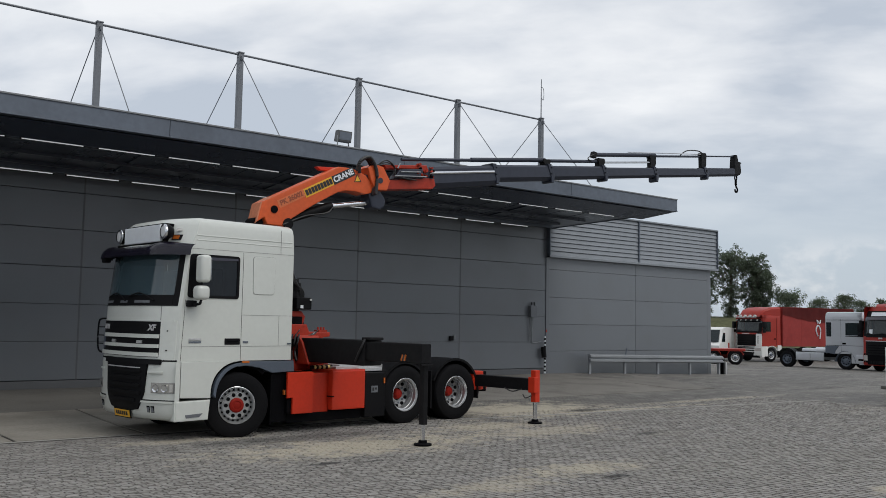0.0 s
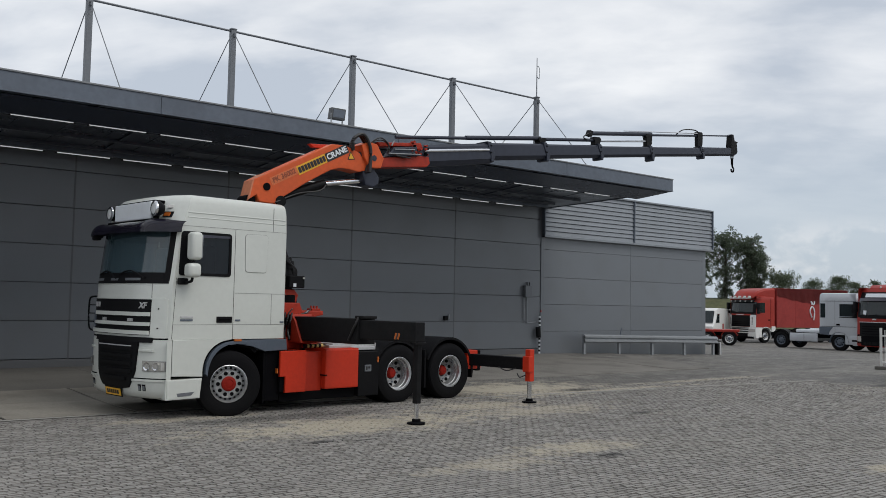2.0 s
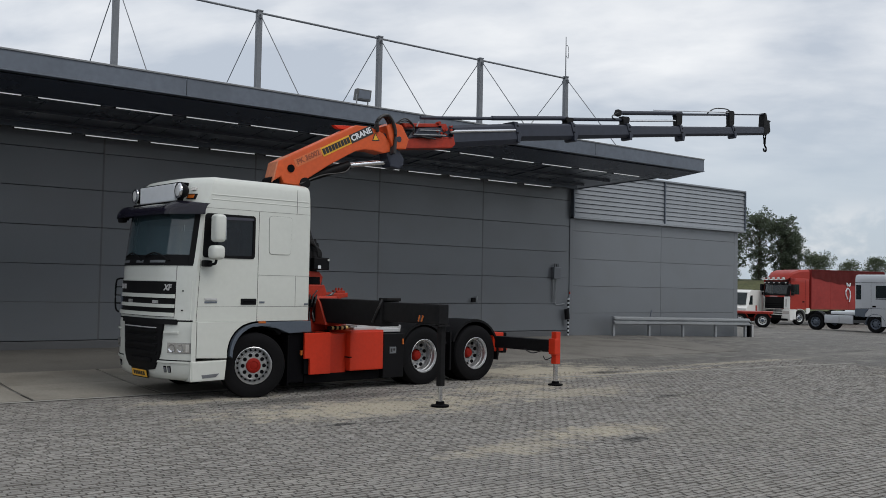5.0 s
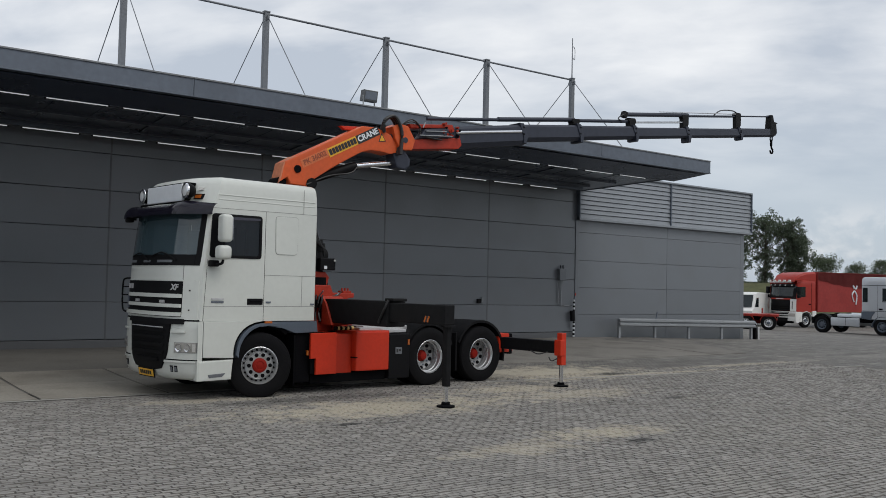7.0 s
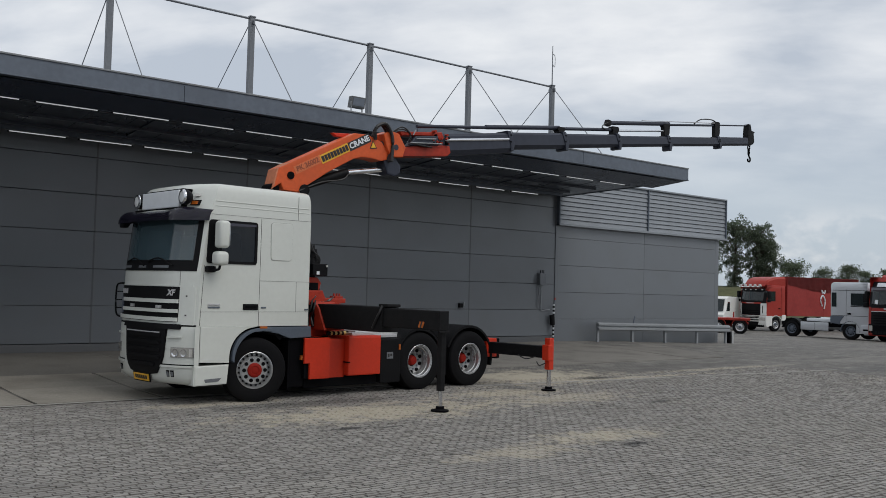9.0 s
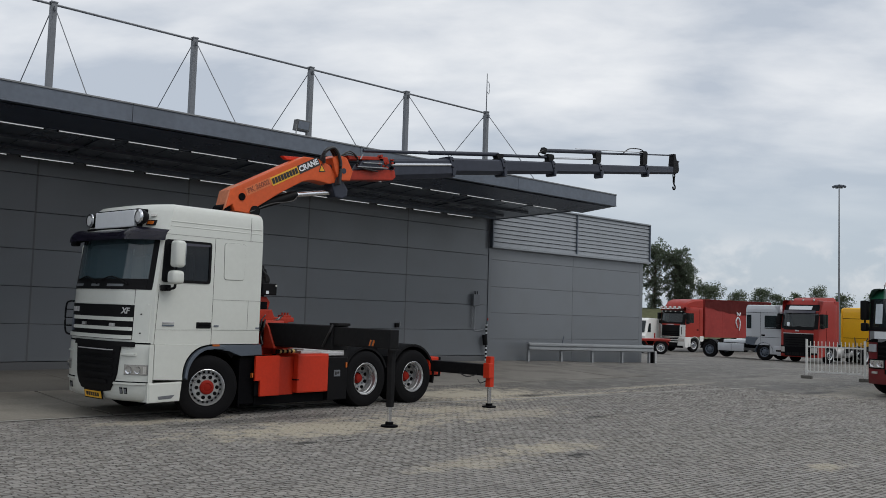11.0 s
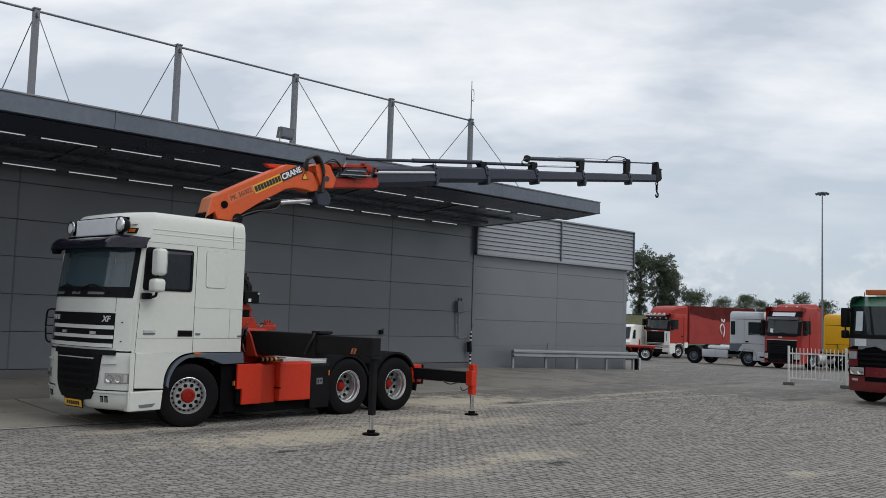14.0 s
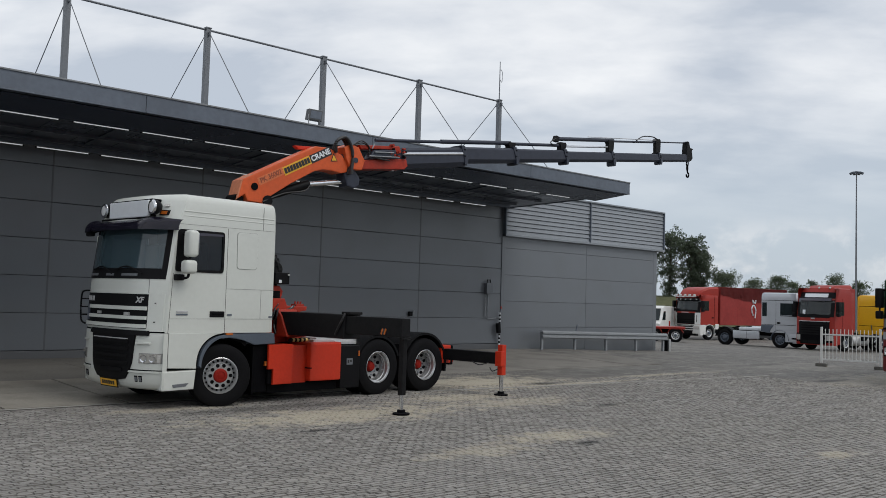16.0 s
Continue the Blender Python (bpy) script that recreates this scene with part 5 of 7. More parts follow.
for u in (3.58, 4.93):
    part("axle_housing", lathe(bmesh.new(), [(-0.2, 0.0), (-0.14, 0.16), (0.0, 0.21), (0.14, 0.16), (0.2, 0.0)], 18), M_chassis, truck, smooth=True, matrix=pose(u, 1.29, 0.5))
part("air_tank", R((2.3, 0.75, 0.42), (3.0, 0.75, 0.42), 0.13), M_chassis, truck)
part("air_tank", R((3.1, 1.3, 0.6), (4.2, 1.3, 0.6), 0.15), M_chassis, truck)

part("clamp_rib", B(1.50, 1.53, 0.62, 0.68, 1.18, 1.62), M_chassis, truck)
part("clamp_rib", B(1.50, 1.53, 0.86, 0.92, 1.18, 1.62), M_chassis, truck)
for k in range(3):
    part("hose", tube(bmesh.new(), [(1.50, 0.56 + 0.1 * k, 1.66), (1.44, 0.52 + 0.1 * k, 1.52), (1.46, 0.62 + 0.1 * k, 1.36), (1.42, 0.5 + 0.14 * k, 1.2)], 0.016, 6), M_hose, truck)


def slanted_clamp(u, z):
    """Housing round the beam's root; its outer edge slants in towards the top."""
    b = prism(bmesh.new(), [(0.30, z - 0.46), (1.3, z - 0.46), (1.3, z + 0.04), (0.62, z + 0.04), (0.50, z - 0.08)], -(u + 0.22), -(u - 0.225), 0.012)
    bmesh.ops.transform(b, matrix=Matrix.Rotation(math.pi / 2, 4, "Z"), verts=b.verts[:])
    return b


# outriggers: wide ones at the crane, short ones at the rear
def jack(u, v, zbeam, v_in, near, first):
    s = -1 if near else 1
    o = part("outrigger", B(u - 0.19, u + 0.19, min(v_in, v + 1.25 * -s), max(v_in, v + 1.25 * -s), zbeam - 0.42, zbeam, bevel=0.02) if first else B(u - 0.10, u + 0.10, min(v_in, v), max(v_in, v), 0.64, 0.87, bevel=0.015), M_jack, truck, "extended black outrigger beam")
    if first:
        part("inner_beam", B(u - 0.15, u + 0.055, min(v - s * 1.5, v + s * 0.1), max(v - s * 1.5, v + s * 0.1), zbeam - 0.33, zbeam - 0.02, bevel=0.015), M_jack, o)
        part("end_flange", B(u - 0.16, u + 0.07, v + s * 0.1 - 0.02, v + s * 0.1 + 0.004, zbeam - 0.36, zbeam - 0.33, bevel=0.006), M_jack, o)
        part("leg_tube", B(u - 0.046, u + 0.046, v - 0.05, v + 0.05, 0.33, zbeam - 0.3, bevel=0.012), M_jack, o)
        vh = v - s * 1.27
        part("handle_loop", B(u - 0.15, u + 0.15, vh - 0.11, vh + 0.11, zbeam, zbeam + 0.05, bevel=0.015), M_jack, o)
        part("hose", tube(bmesh.new(), [(u - 0.16, vh, zbeam + 0.02), (u - 0.21, vh - s * 0.02, zbeam - 0.1), (u - 0.21, vh - s * 0.1, zbeam - 0.22), (u - 0.20, vh - s * 0.2, zbeam - 0.36)], 0.022, 6), M_hose, o)
        part("root_clamp", slanted_clamp(u, zbeam) if near else B(u - 0.23, u + 0.22, 1.3, 2.3, zbeam - 0.44, zbeam + 0.03, bevel=0.015), M_crane_red, o, "red beam housing")
        for k in range(3):
            part("warning_label", B(-0.004, 0.004, -0.018, 0.018, -0.05, 0.05, m=pose(u - 0.153, v - s * (0.28 + 0.036 * k), zbeam - 0.25, 22, 0, 0)), M_ink if k == 1 else M_amber, o)
        ru = u
    else:
        part("leg_tube", B(u - 0.055, u + 0.075, v - 0.06, v + 0.06, 0.42, 1.03, bevel=0.012), M_red, o, "red leg housing")
        part("leg_clamp", B(u - 0.11, u + 0.02, v - 0.08, v + 0.08, 0.60, 0.90, bevel=0.015), M_red, o)
        part("hose", tube(bmesh.new(), [(u - 0.1, v - s * 0.7, 0.66), (u - 0.1, v - s * 0.5, 0.6), (u - 0.1, v - s * 0.25, 0.66)], 0.012, 6), M_hose, o)
        part("hose", tube(bmesh.new(), [(u - 0.1, v, 0.55), (u - 0.16, v - s * 0.1, 0.5), (u - 0.12, v - s * 0.2, 0.56)], 0.012, 6), M_hose, o)
        ru = u + 0.01
    part("leg_rod", R((ru, v, 0.03), (ru, v, 0.5), 0.036 if first else 0.042, seg=16), M_chrome, o, "bright steel leg rod", smooth=True)
    part("foot_pad", lathe(bmesh.new(), [(0.0, 0.0), (0.0, 0.14), (0.025, 0.142), (0.04, 0.07), (0.08, 0.065), (0.08, 0.0)], 20), M_chassis, o, "steel foot pad", matrix=pose(ru, v, 0.015, 90, 0, 0))


jack(1.75, -2.46, 1.60, 1.25, True, True)
jack(1.75, 5.0, 1.60, 1.35, False, True)
jack(5.60, -1.46, 0.87, 0.2, True, False)
jack(5.60, 4.0, 0.87, 2.3, False, False)

# ---- the folding crane behind the cab ----
CR = pose(9.42, 17.50, 0.0)
crane = thing("loader_crane", CR, "orange knuckle-boom loader crane with black telescopic boom", "crane")
X0 = 9.42


def cprism(pts, y0, y1, bevel=0.0):
    return prism(bmesh.new(), [(x - X0, z) for x, z in pts], y0, y1, bevel)


part("base_frame", B(-0.5, 0.42, -0.55, 0.45, 1.02, 1.22, bevel=0.02), M_crane_red, crane, "red crane base frame")
part("base_column", prism(bmesh.new(), [(-0.35, 1.2), (0.34, 1.2), (0.40, 1.42), (0.46, 1.60), (0.60, 1.62), (0.60, 1.70), (0.16, 1.70), (0.10, 1.84), (-0.3, 1.84)], -0.45, 0.35, 0.02), M_crane_red, crane, "red crane base")
part("base_gusset", prism(bmesh.new(), [(0.30, 1.25), (0.36, 1.25), (0.44, 1.60), (0.38, 1.62)], -0.48, -0.45, 0.005), M_crane_red, crane)
part("base_recess", B(-0.05, 0.22, -0.462, -0.45, 1.30, 1.62, bevel=0.004), M_chassis, crane)
for k in range(5):
    part("pipe", tube(bmesh.new(), [(-0.3 + 0.09 * k, -0.5, 1.22), (-0.3 + 0.09 * k, -0.52, 1.40 + 0.05 * k), (-0.1 + 0.08 * k, -0.52, 1.50 + 0.04 * k), (0.1 + 0.05 * k, -0.5, 1.62 + 0.03 * k)], 0.011, 6), M_mast if k % 2 else M_hose, crane)
part("valve_block", B(-0.3, 0.05, -0.56, -0.46, 1.44, 1.58, bevel=0.015), M_chassis, crane, "black valve block")
part("bolt_plate", B(0.40, 0.58, -0.38, -0.2, 1.70, 1.74, bevel=0.006), M_crane_red, crane)
for i, (x, z) in enumerate(((-0.1, 1.35), (0.05, 1.5), (-0.15, 1.62), (0.1, 1.32))):
    part("valve_lever", R((x, -0.46, z), (x + 0.04, -0.56, z + 0.12), 0.012, seg=6), M_mast, crane)
    part("valve_pipe", tube(bmesh.new(), [(x, -0.47, z), (x + 0.1, -0.5, z - 0.12), (x + 0.22, -0.48, z + 0.02)], 0.014, 6), M_hose, crane)
for x in (0.43, 0.49, 0.55):
    part("bolt", R((x, -0.3, 1.73), (x, -0.3, 1.79), 0.02, seg=6), M_crane_red, crane)
part("slew_gear", R((0.0, 0, 1.84), (0.0, 0, 1.98), 0.26, seg=24), M_chassis, crane, smooth=True)
part("column", prism(bmesh.new(), [(-0.36, 1.98), (0.10, 1.98), (0.06, 2.3), (-0.10, 2.7), (-0.2, 3.4), (-0.24, 3.60), (-0.50, 3.60), (-0.50, 3.2), (-0.40, 2.4)], -0.2, 0.2, 0.03), M_jack, crane, "black slewing column")
part("column_foot", prism(bmesh.new(), [(-0.3, 1.90), (0.16, 1.84), (0.20, 1.98), (0.12, 2.08), (-0.3, 2.08)], -0.22, 0.2, 0.02), M_crane_red, crane, "red column foot")
part("control_box", B(-0.06, 0.26, -0.34, 0.1, 2.11, 2.33, bevel=0.02), M_black, crane, "black valve block with lamp")
part("box_label", B(0.02, 0.08, -0.345, -0.341, 2.13, 2.19), M_sign, crane)
part("lamp", R((0.23, -0.36, 2.29), (0.23, -0.335, 2.29), 0.02, seg=10), M_lens, crane)
part("cylinder", R((0.04, -0.15, 2.3), (0.0, -0.12, 2.66), 0.085, seg=16), M_jack, crane, "black lifting cylinder", smooth=True)
part("cylinder_head", R((0.04, -0.15, 2.45), (0.02, -0.13, 2.58), 0.105, seg=16), M_black, crane, smooth=True)
part("cylinder_rod", R((0.0, -0.12, 2.62), (-0.26, 0, 3.5), 0.05, seg=12), M_boom, crane, smooth=True)
for k in range(4):
    part("hose", tube(bmesh.new(), [(0.08 + 0.02 * k, -0.2, 2.30), (0.06 + 0.02 * k, -0.24, 2.46), (-0.10 - 0.03 * k, -0.26, 2.75), (-0.24, -0.24, 3.4 + 0.04 * k)], 0.016, 6), M_hose, crane)
main = part("main_boom", cprism([(8.69, 4.04), (8.60, 3.67), (8.74, 3.76), (8.80, 3.64), (9.16, 3.62), (9.30, 3.78), (9.73, 4.06), (10.09, 4.265), (10.28, 4.37), (10.46, 4.425), (10.68, 4.43), (10.92, 4.40), (11.06, 4.44), (11.10, 4.58), (10.92, 4.78), (10.60, 4.88), (10.29, 4.87)], -0.17, 0.17, 0.02), M_orange, crane, "orange main boom with lettering")
part("boom_cover", cprism([(8.66, 4.02), (8.57, 3.64), (8.70, 3.78), (8.92, 4.12), (8.90, 4.16)], -0.16, 0.19, 0.01), M_endplate, main, "pale tan-orange end plate")
part("pivot_pin", R((9.22 - X0, -0.20, 3.68), (9.22 - X0, 0.20, 3.68), 0.10, seg=18), M_black, main, smooth=True)
part("pivot_pin", R((8.93 - X0, -0.19, 3.92), (8.93 - X0, 0.19, 3.92), 0.07, seg=16), M_chassis, main, smooth=True)
part("foot_notch", R((8.64 - X0, -0.12, 3.66), (8.64 - X0, 0.20, 3.66), 0.10, seg=18), M_chassis, main, smooth=True)
part("spike", cprism([(9.93, 4.86), (10.45, 4.90), (10.45, 4.80), (10.02, 4.80)], 0.05, 0.16, 0.01), M_red, main)
ang = math.degrees(math.atan2(4.87 - 4.04, 10.29 - 8.69))


def on_boom(x, z, dy=-0.174):
    return pose(x - X0, dy, z, 90, -0.0, 0) @ pose(0, 0, 0, 0, 0, ang)


part("type_strip", B(-0.30, 0.32, -0.075, 0.075, -0.0015, 0.0015), M_faded_strip, main, "faded sticker strip", matrix=on_boom(9.28, 4.155, -0.1725))
yl = bmesh.new()
box(yl, -0.34, 0.34, -0.085, 0.085, -0.002, 0.002, bevel=0.0)
part("name_panel", yl, M_yellow, main, "yellow name panel", matrix=on_boom(9.86, 4.43))
bl = bmesh.new()
box(bl, -0.27, 0.27, -0.085, 0.085, -0.002, 0.002)
part("name_panel", bl, M_ink, main, "black name panel", matrix=on_boom(10.40, 4.705))
for k in range(9):
    part("name_bar", B(-0.03, 0.03, -0.055, 0.055, 0, 0.003), M_ink, main, matrix=on_boom(9.86, 4.43, -0.178) @ pose(-0.29 + 0.072 * k, 0, 0))
letters("word", "CRANE", 0.15, M_sign, main, on_boom(10.40, 4.705, -0.178), "white letters", 0.002, 0.005)
letters("word", "PK 36002", 0.13, M_faded, main, on_boom(9.28, 4.155, -0.175), "faded type lettering", 0.002, 0.004)
tri = bmesh.new()
prism(tri, [(-0.085, -0.07), (0.085, -0.07), (0.0, 0.09)], -0.002, 0.002)
part("warning_sign", tri, M_ink, main, matrix=pose(10.72 - X0, -0.176, 4.69, 0, -8, 0))
tri = bmesh.new()
prism(tri, [(-0.06, -0.055), (0.06, -0.055), (0.0, 0.06)], -0.002, 0.002)
part("warning_sign", tri, M_yellow, main, matrix=pose(10.72 - X0, -0.180, 4.69, 0, -8, 0))

part("fold_cylinder", R((9.35 - X0, 0, 3.80), (10.24 - X0, 0, 4.12), 0.085, seg=16), M_jack, crane, "black fold cylinder", smooth=True)
part("fold_rod", R((10.20 - X0, 0, 4.11), (11.12 - X0, 0, 4.27), 0.05, seg=14), M_chrome, crane, "chrome piston rod", smooth=True)
part("hose", tube(bmesh.new(), [(9.1 - X0, -0.2, 3.65), (9.6 - X0, -0.15, 3.86), (10.05 - X0, -0.14, 3.95), (10.22 - X0, -0.1, 4.08)], 0.014, 6), M_hose, crane)
part("link_arm", cprism([(10.92, 4.80), (11.06, 4.80), (11.24, 4.56), (11.42, 4.34), (11.40, 4.20), (11.28, 4.13), (11.10, 4.16), (11.02, 4.36), (10.98, 4.62)], -0.15, 0.15, 0.03), M_boom, crane, "black knuckle link")
part("knuckle", cprism([(10.93, 4.93), (11.10, 5.02), (11.30, 4.98), (11.47, 4.72), (11.40, 4.52), (11.12, 4.50), (11.0, 4.7)], -0.23, 0.23, 0.02), M_orange, crane, "orange knuckle")
part("knuckle_window", R((11.23 - X0, -0.237, 4.70), (11.23 - X0, -0.22, 4.70), 0.06, seg=8), M_boom, crane)
part("outer_boom_base", cprism([(11.2, 4.52), (12.05, 4.62), (12.58, 4.68), (12.66, 4.76), (12.62, 4.90), (12.30, 4.88), (11.45, 4.74), (11.2, 4.74)], -0.19, 0.19, 0.015), M_crane_red, crane, "dusty red outer boom base")
part("valve_bank", cprism([(11.55, 4.78), (12.3, 4.86), (12.28, 5.06), (11.7, 4.98)], -0.24, -0.05, 0.02), M_boom, crane)
part("manifold", cprism([(11.35, 5.04), (12.42, 5.16), (12.48, 5.05), (12.40, 4.98), (12.2, 5.06), (11.4, 4.97)], -0.18, 0.1, 0.015), M_crane_red, crane, "red hose manifold")
rnd = random.Random(21)
for k in range(14):
    x, z = rnd.uniform(12.15, 12.62), rnd.uniform(4.86, 5.16)
    part("fitting", R((x - X0, -0.25, z), (x - X0 + rnd.uniform(-0.02, 0.05), -0.12, z + rnd.uniform(-0.02, 0.05)), rnd.uniform(0.018, 0.034), seg=8), M_crane_red if k % 4 else M_chassis, crane)
for z0, z1, x0, x1 in ((4.83, 4.90, 11.55, 12.35), (4.99, 5.10, 11.62, 11.68), (4.93, 4.98, 11.7, 12.2)):
    part("pipe", R((x0 - X0, -0.265, z0), (x1 - X0, -0.265, z1), 0.013, seg=8), M_galv, crane)
for k in range(3):
    part("hose", tube(bmesh.new(), [(10.75 - X0, -0.2 + 0.07 * k, 4.80), (10.72 - X0 + 0.04 * k, -0.26 + 0.07 * k, 5.02), (10.95 - X0, -0.27 + 0.07 * k, 5.12), (11.12 - X0, -0.26 + 0.07 * k, 4.85), (11.1 - X0, -0.27 + 0.05 * k, 4.4)], 0.034, 8), M_hose, crane)
for k in range(4):
    part("hose", tube(bmesh.new(), [(11.15 - X0, -0.22 + 0.06 * k, 5.0), (11.35 - X0 + 0.05 * k, -0.25 + 0.06 * k, 5.12 - 0.03 * k), (11.55 - X0 + 0.05 * k, -0.25 + 0.06 * k, 5.02), (11.6 - X0 + 0.05 * k, -0.25 + 0.05 * k, 4.84), (12.1 - X0, -0.26, 4.80)], 0.014, 6), M_hose, crane)

# telescopic sections: x of ends, underside and top at each end, half width
secs = [(11.9, 14.45, 4.60, 4.98, 5.05, 5.42, 0.17), (14.3, 16.2, 5.04, 5.28, 5.41, 5.63, 0.15), (16.0, 18.1, 5.27, 5.54, 5.60, 5.84, 0.132), (17.95, 20.1, 5.53, 5.80, 5.80, 6.05, 0.115), (19.95, 22.36, 5.79, 6.08, 6.03, 6.31, 0.10), (22.2, 23.9, 6.07, 6.28, 6.31, 6.50, 0.085)]
for a, b, za, zb, ta, tb, w in secs:
    bm = bmesh.new()
    ends = []
    for x, zl, zt in ((a, za, ta), (b, zb, tb)):
        h = zt - zl
        ends.append([bm.verts.new((x - X0, y, z)) for y, z in ((-w * 0.55, zl), (w * 0.55, zl), (w, zl + 0.22 * h), (w, zt - 0.12 * h), (w * 0.8, zt), (-w * 0.8, zt), (-w, zt - 0.12 * h), (-w, zl + 0.22 * h))])
    for i in range(8):
        bm.faces.new((ends[0][i], ends[0][(i + 1) % 8], ends[1][(i + 1) % 8], ends[1][i]))
    bm.faces.new(ends[0])
    bm.faces.new(ends[1])
    part("boom_section", bm, M_boom, crane, "dark slate telescopic boom section")
part("extension_rod", R((12.5 - X0, -0.17, 5.01), (14.3 - X0, -0.17, 5.25), 0.035, seg=10), M_chrome, crane, "chrome extension rod", smooth=True)
for x, zb, zt, ztop, w in ((14.42, 5.0, 5.42, 5.50, 0.2), (16.17, 5.22, 5.63, 5.77, 0.18), (18.08, 5.47, 5.84, 6.04, 0.16), (20.10, 5.68, 6.05, 6.38, 0.14), (22.33, 6.0, 6.31, 6.74, 0.125)):
    c = part("collar", cprism([(x - 0.05, zb + 0.13), (x - 0.04, zb + 0.01), (x + 0.03, zb), (x + 0.05, zb + 0.08), (x + 0.07, zb + 0.16), (x - 0.05, zt - 0.02), (x - 0.05, zt + 0.015), (x - 0.17, zt + 0.015), (x - 0.12, zt - 0.12)], -w * 0.93, w * 0.93, 0.008), M_boom, crane, "dark boom collar")
    if ztop - zt > 0.1:
        part("bracket", cprism([(x - 0.19, zt - 0.02), (x - 0.04, zt - 0.02), (x + 0.02, zt + 0.1), (x + 0.03, ztop - 0.04), (x - 0.01, ztop), (x - 0.21, ztop - 0.01), (x - 0.23, ztop - 0.08), (x - 0.2, ztop - 0.1)], -w * 0.45, w * 0.45, 0.008), M_jack, c)
    for z in (zb + 0.2, zt - 0.07):
        part("wear_pad", B(x - X0 - 0.08, x - X0 - 0.03, -w * 0.93 - 0.006, -w * 0.93, z - 0.015, z + 0.015), M_chassis, c)
part("top_cylinder", R((11.9 - X0, 0, 5.24), (13.85 - X0, 0, 5.47), 0.036, seg=12), M_boom, crane, smooth=True)
part("top_cylinder", R((13.78 - X0, 0, 5.47), (16.05 - X0, 0, 5.755), 0.05, seg=12), M_boom, crane, smooth=True)
part("top_cylinder", R((16.0 - X0, 0, 5.73), (18.05 - X0, 0, 5.97), 0.04, seg=12), M_boom, crane, smooth=True)
part("top_rod", R((18.0 - X0, -0.02, 5.94), (20.05 - X0, -0.02, 6.20), 0.026, seg=10), M_chrome, crane, smooth=True)
part("top_cylinder", R((17.72 - X0, 0.0, 6.10), (20.15 - X0, 0.0, 6.40), 0.052, seg=12), M_boom, crane, smooth=True)
part("cylinder_end", cprism([(17.66, 6.04), (17.80, 6.02), (17.84, 6.16), (17.72, 6.18)], -0.06, 0.06, 0.01), M_jack, crane)
part("top_rod", R((20.1 - X0, 0.0, 6.37), (22.25 - X0, 0.0, 6.64), 0.03, seg=10), M_boom, crane, smooth=True)
part("top_rod", R((19.0 - X0, -0.05, 6.33), (22.1 - X0, -0.05, 6.68), 0.014, seg=8), M_chrome, crane, smooth=True)
part("top_rod", R((22.25 - X0, 0.0, 6.65), (23.72 - X0, 0.0, 6.83), 0.02, seg=10), M_boom, crane, smooth=True)
part("hose", tube(bmesh.new(), [(21.2 - X0, -0.03, 6.54), (21.5 - X0, -0.03, 6.70), (22.0 - X0, -0.03, 6.76), (22.25 - X0, -0.03, 6.70)], 0.016, 6), M_hose, crane)
part("hose", tube(bmesh.new(), [(17.75 - X0, -0.05, 6.12), (17.55 - X0, -0.05, 6.02), (17.5 - X0, -0.05, 5.96), (17.62 - X0, -0.05, 5.92)], 0.013, 6), M_hose, crane)
TX, TZ = 0.98, 0.11
part("tip_head", cprism([(x + TX, z + TZ) for x, z in ((22.70, 6.18), (22.95, 6.20), (23.02, 6.28), (22.98, 6.52), (23.05, 6.56), (22.95, 6.58), (22.88, 6.58), (22.82, 6.76), (22.74, 6.76), (22.70, 6.45))], -0.09, 0.09, 0.012), M_jack, crane, "black boom tip")
HX = 22.87 + TX - X0
part("shackle", tube(bmesh.new(), [(HX - 0.01, 0, 6.32), (HX - 0.05, 0, 6.22), (HX, 0, 6.14), (HX + 0.05, 0, 6.22), (HX + 0.03, 0, 6.32)], 0.022, 6), M_chassis, crane)
part("hook_block", R((HX, 0, 6.16), (HX, 0, 6.02), 0.035, seg=10), M_chassis, crane)
part("hook", tube(bmesh.new(), [(HX, 0, 6.04), (HX + 0.02, 0, 5.96), (HX + 0.08, 0, 5.90), (HX + 0.05, 0, 5.82), (HX - 0.02, 0, 5.82), (HX - 0.05, 0, 5.89)], 0.024, 8), M_chassis, crane, "steel lifting hook")

# ---- parked lorries across the yard ----
M_lorry_red = material("lorry_red", (0.33, 0.028, 0.018), 0.45, 0, 0.05, 10, 0.25, 0.02, coat=0.08, spec=0.3)
M_dull_red = material("dull_lorry_red", (0.30, 0.022, 0.015), 0.45, 0, 0.05, 10, 0.25, 0.02, coat=0.08, spec=0.3)
M_tarp = material("red_tarpaulin", (0.28, 0.026, 0.022), 0.75, 0, 0.08, 5, 0.4, 0.25, bump_scale=2.5)
M_tarp_dark = material("dark_red_tarpaulin", (0.17, 0.016, 0.014), 0.75, 0, 0.08, 5, 0.3, 0.3, bump_scale=2.0)
M_lorry_white = material("lorry_white", (0.72, 0.72, 0.70), 0.4, 0, 0.03, 10, 0.15, 0.02)
M_lorry_yellow = material("lorry_yellow", (0.78, 0.42, 0.01), 0.4, 0, 0.03, 10, 0.12, 0.02, coat=0.3)
M_maroon = material("maroon_paint", (0.165, 0.014, 0.018), 0.3, 0, 0.04, 10, 0.12, 0.02, coat=0.4)
M_green = material("dark_green_paint", (0.012, 0.075, 0.042), 0.3, 0, 0.04, 10, 0.12, 0.02, coat=0.4)
M_darkglass = glass_material("lorry_glass", (0.016, 0.024, 0.026), 0.88, 1.5)


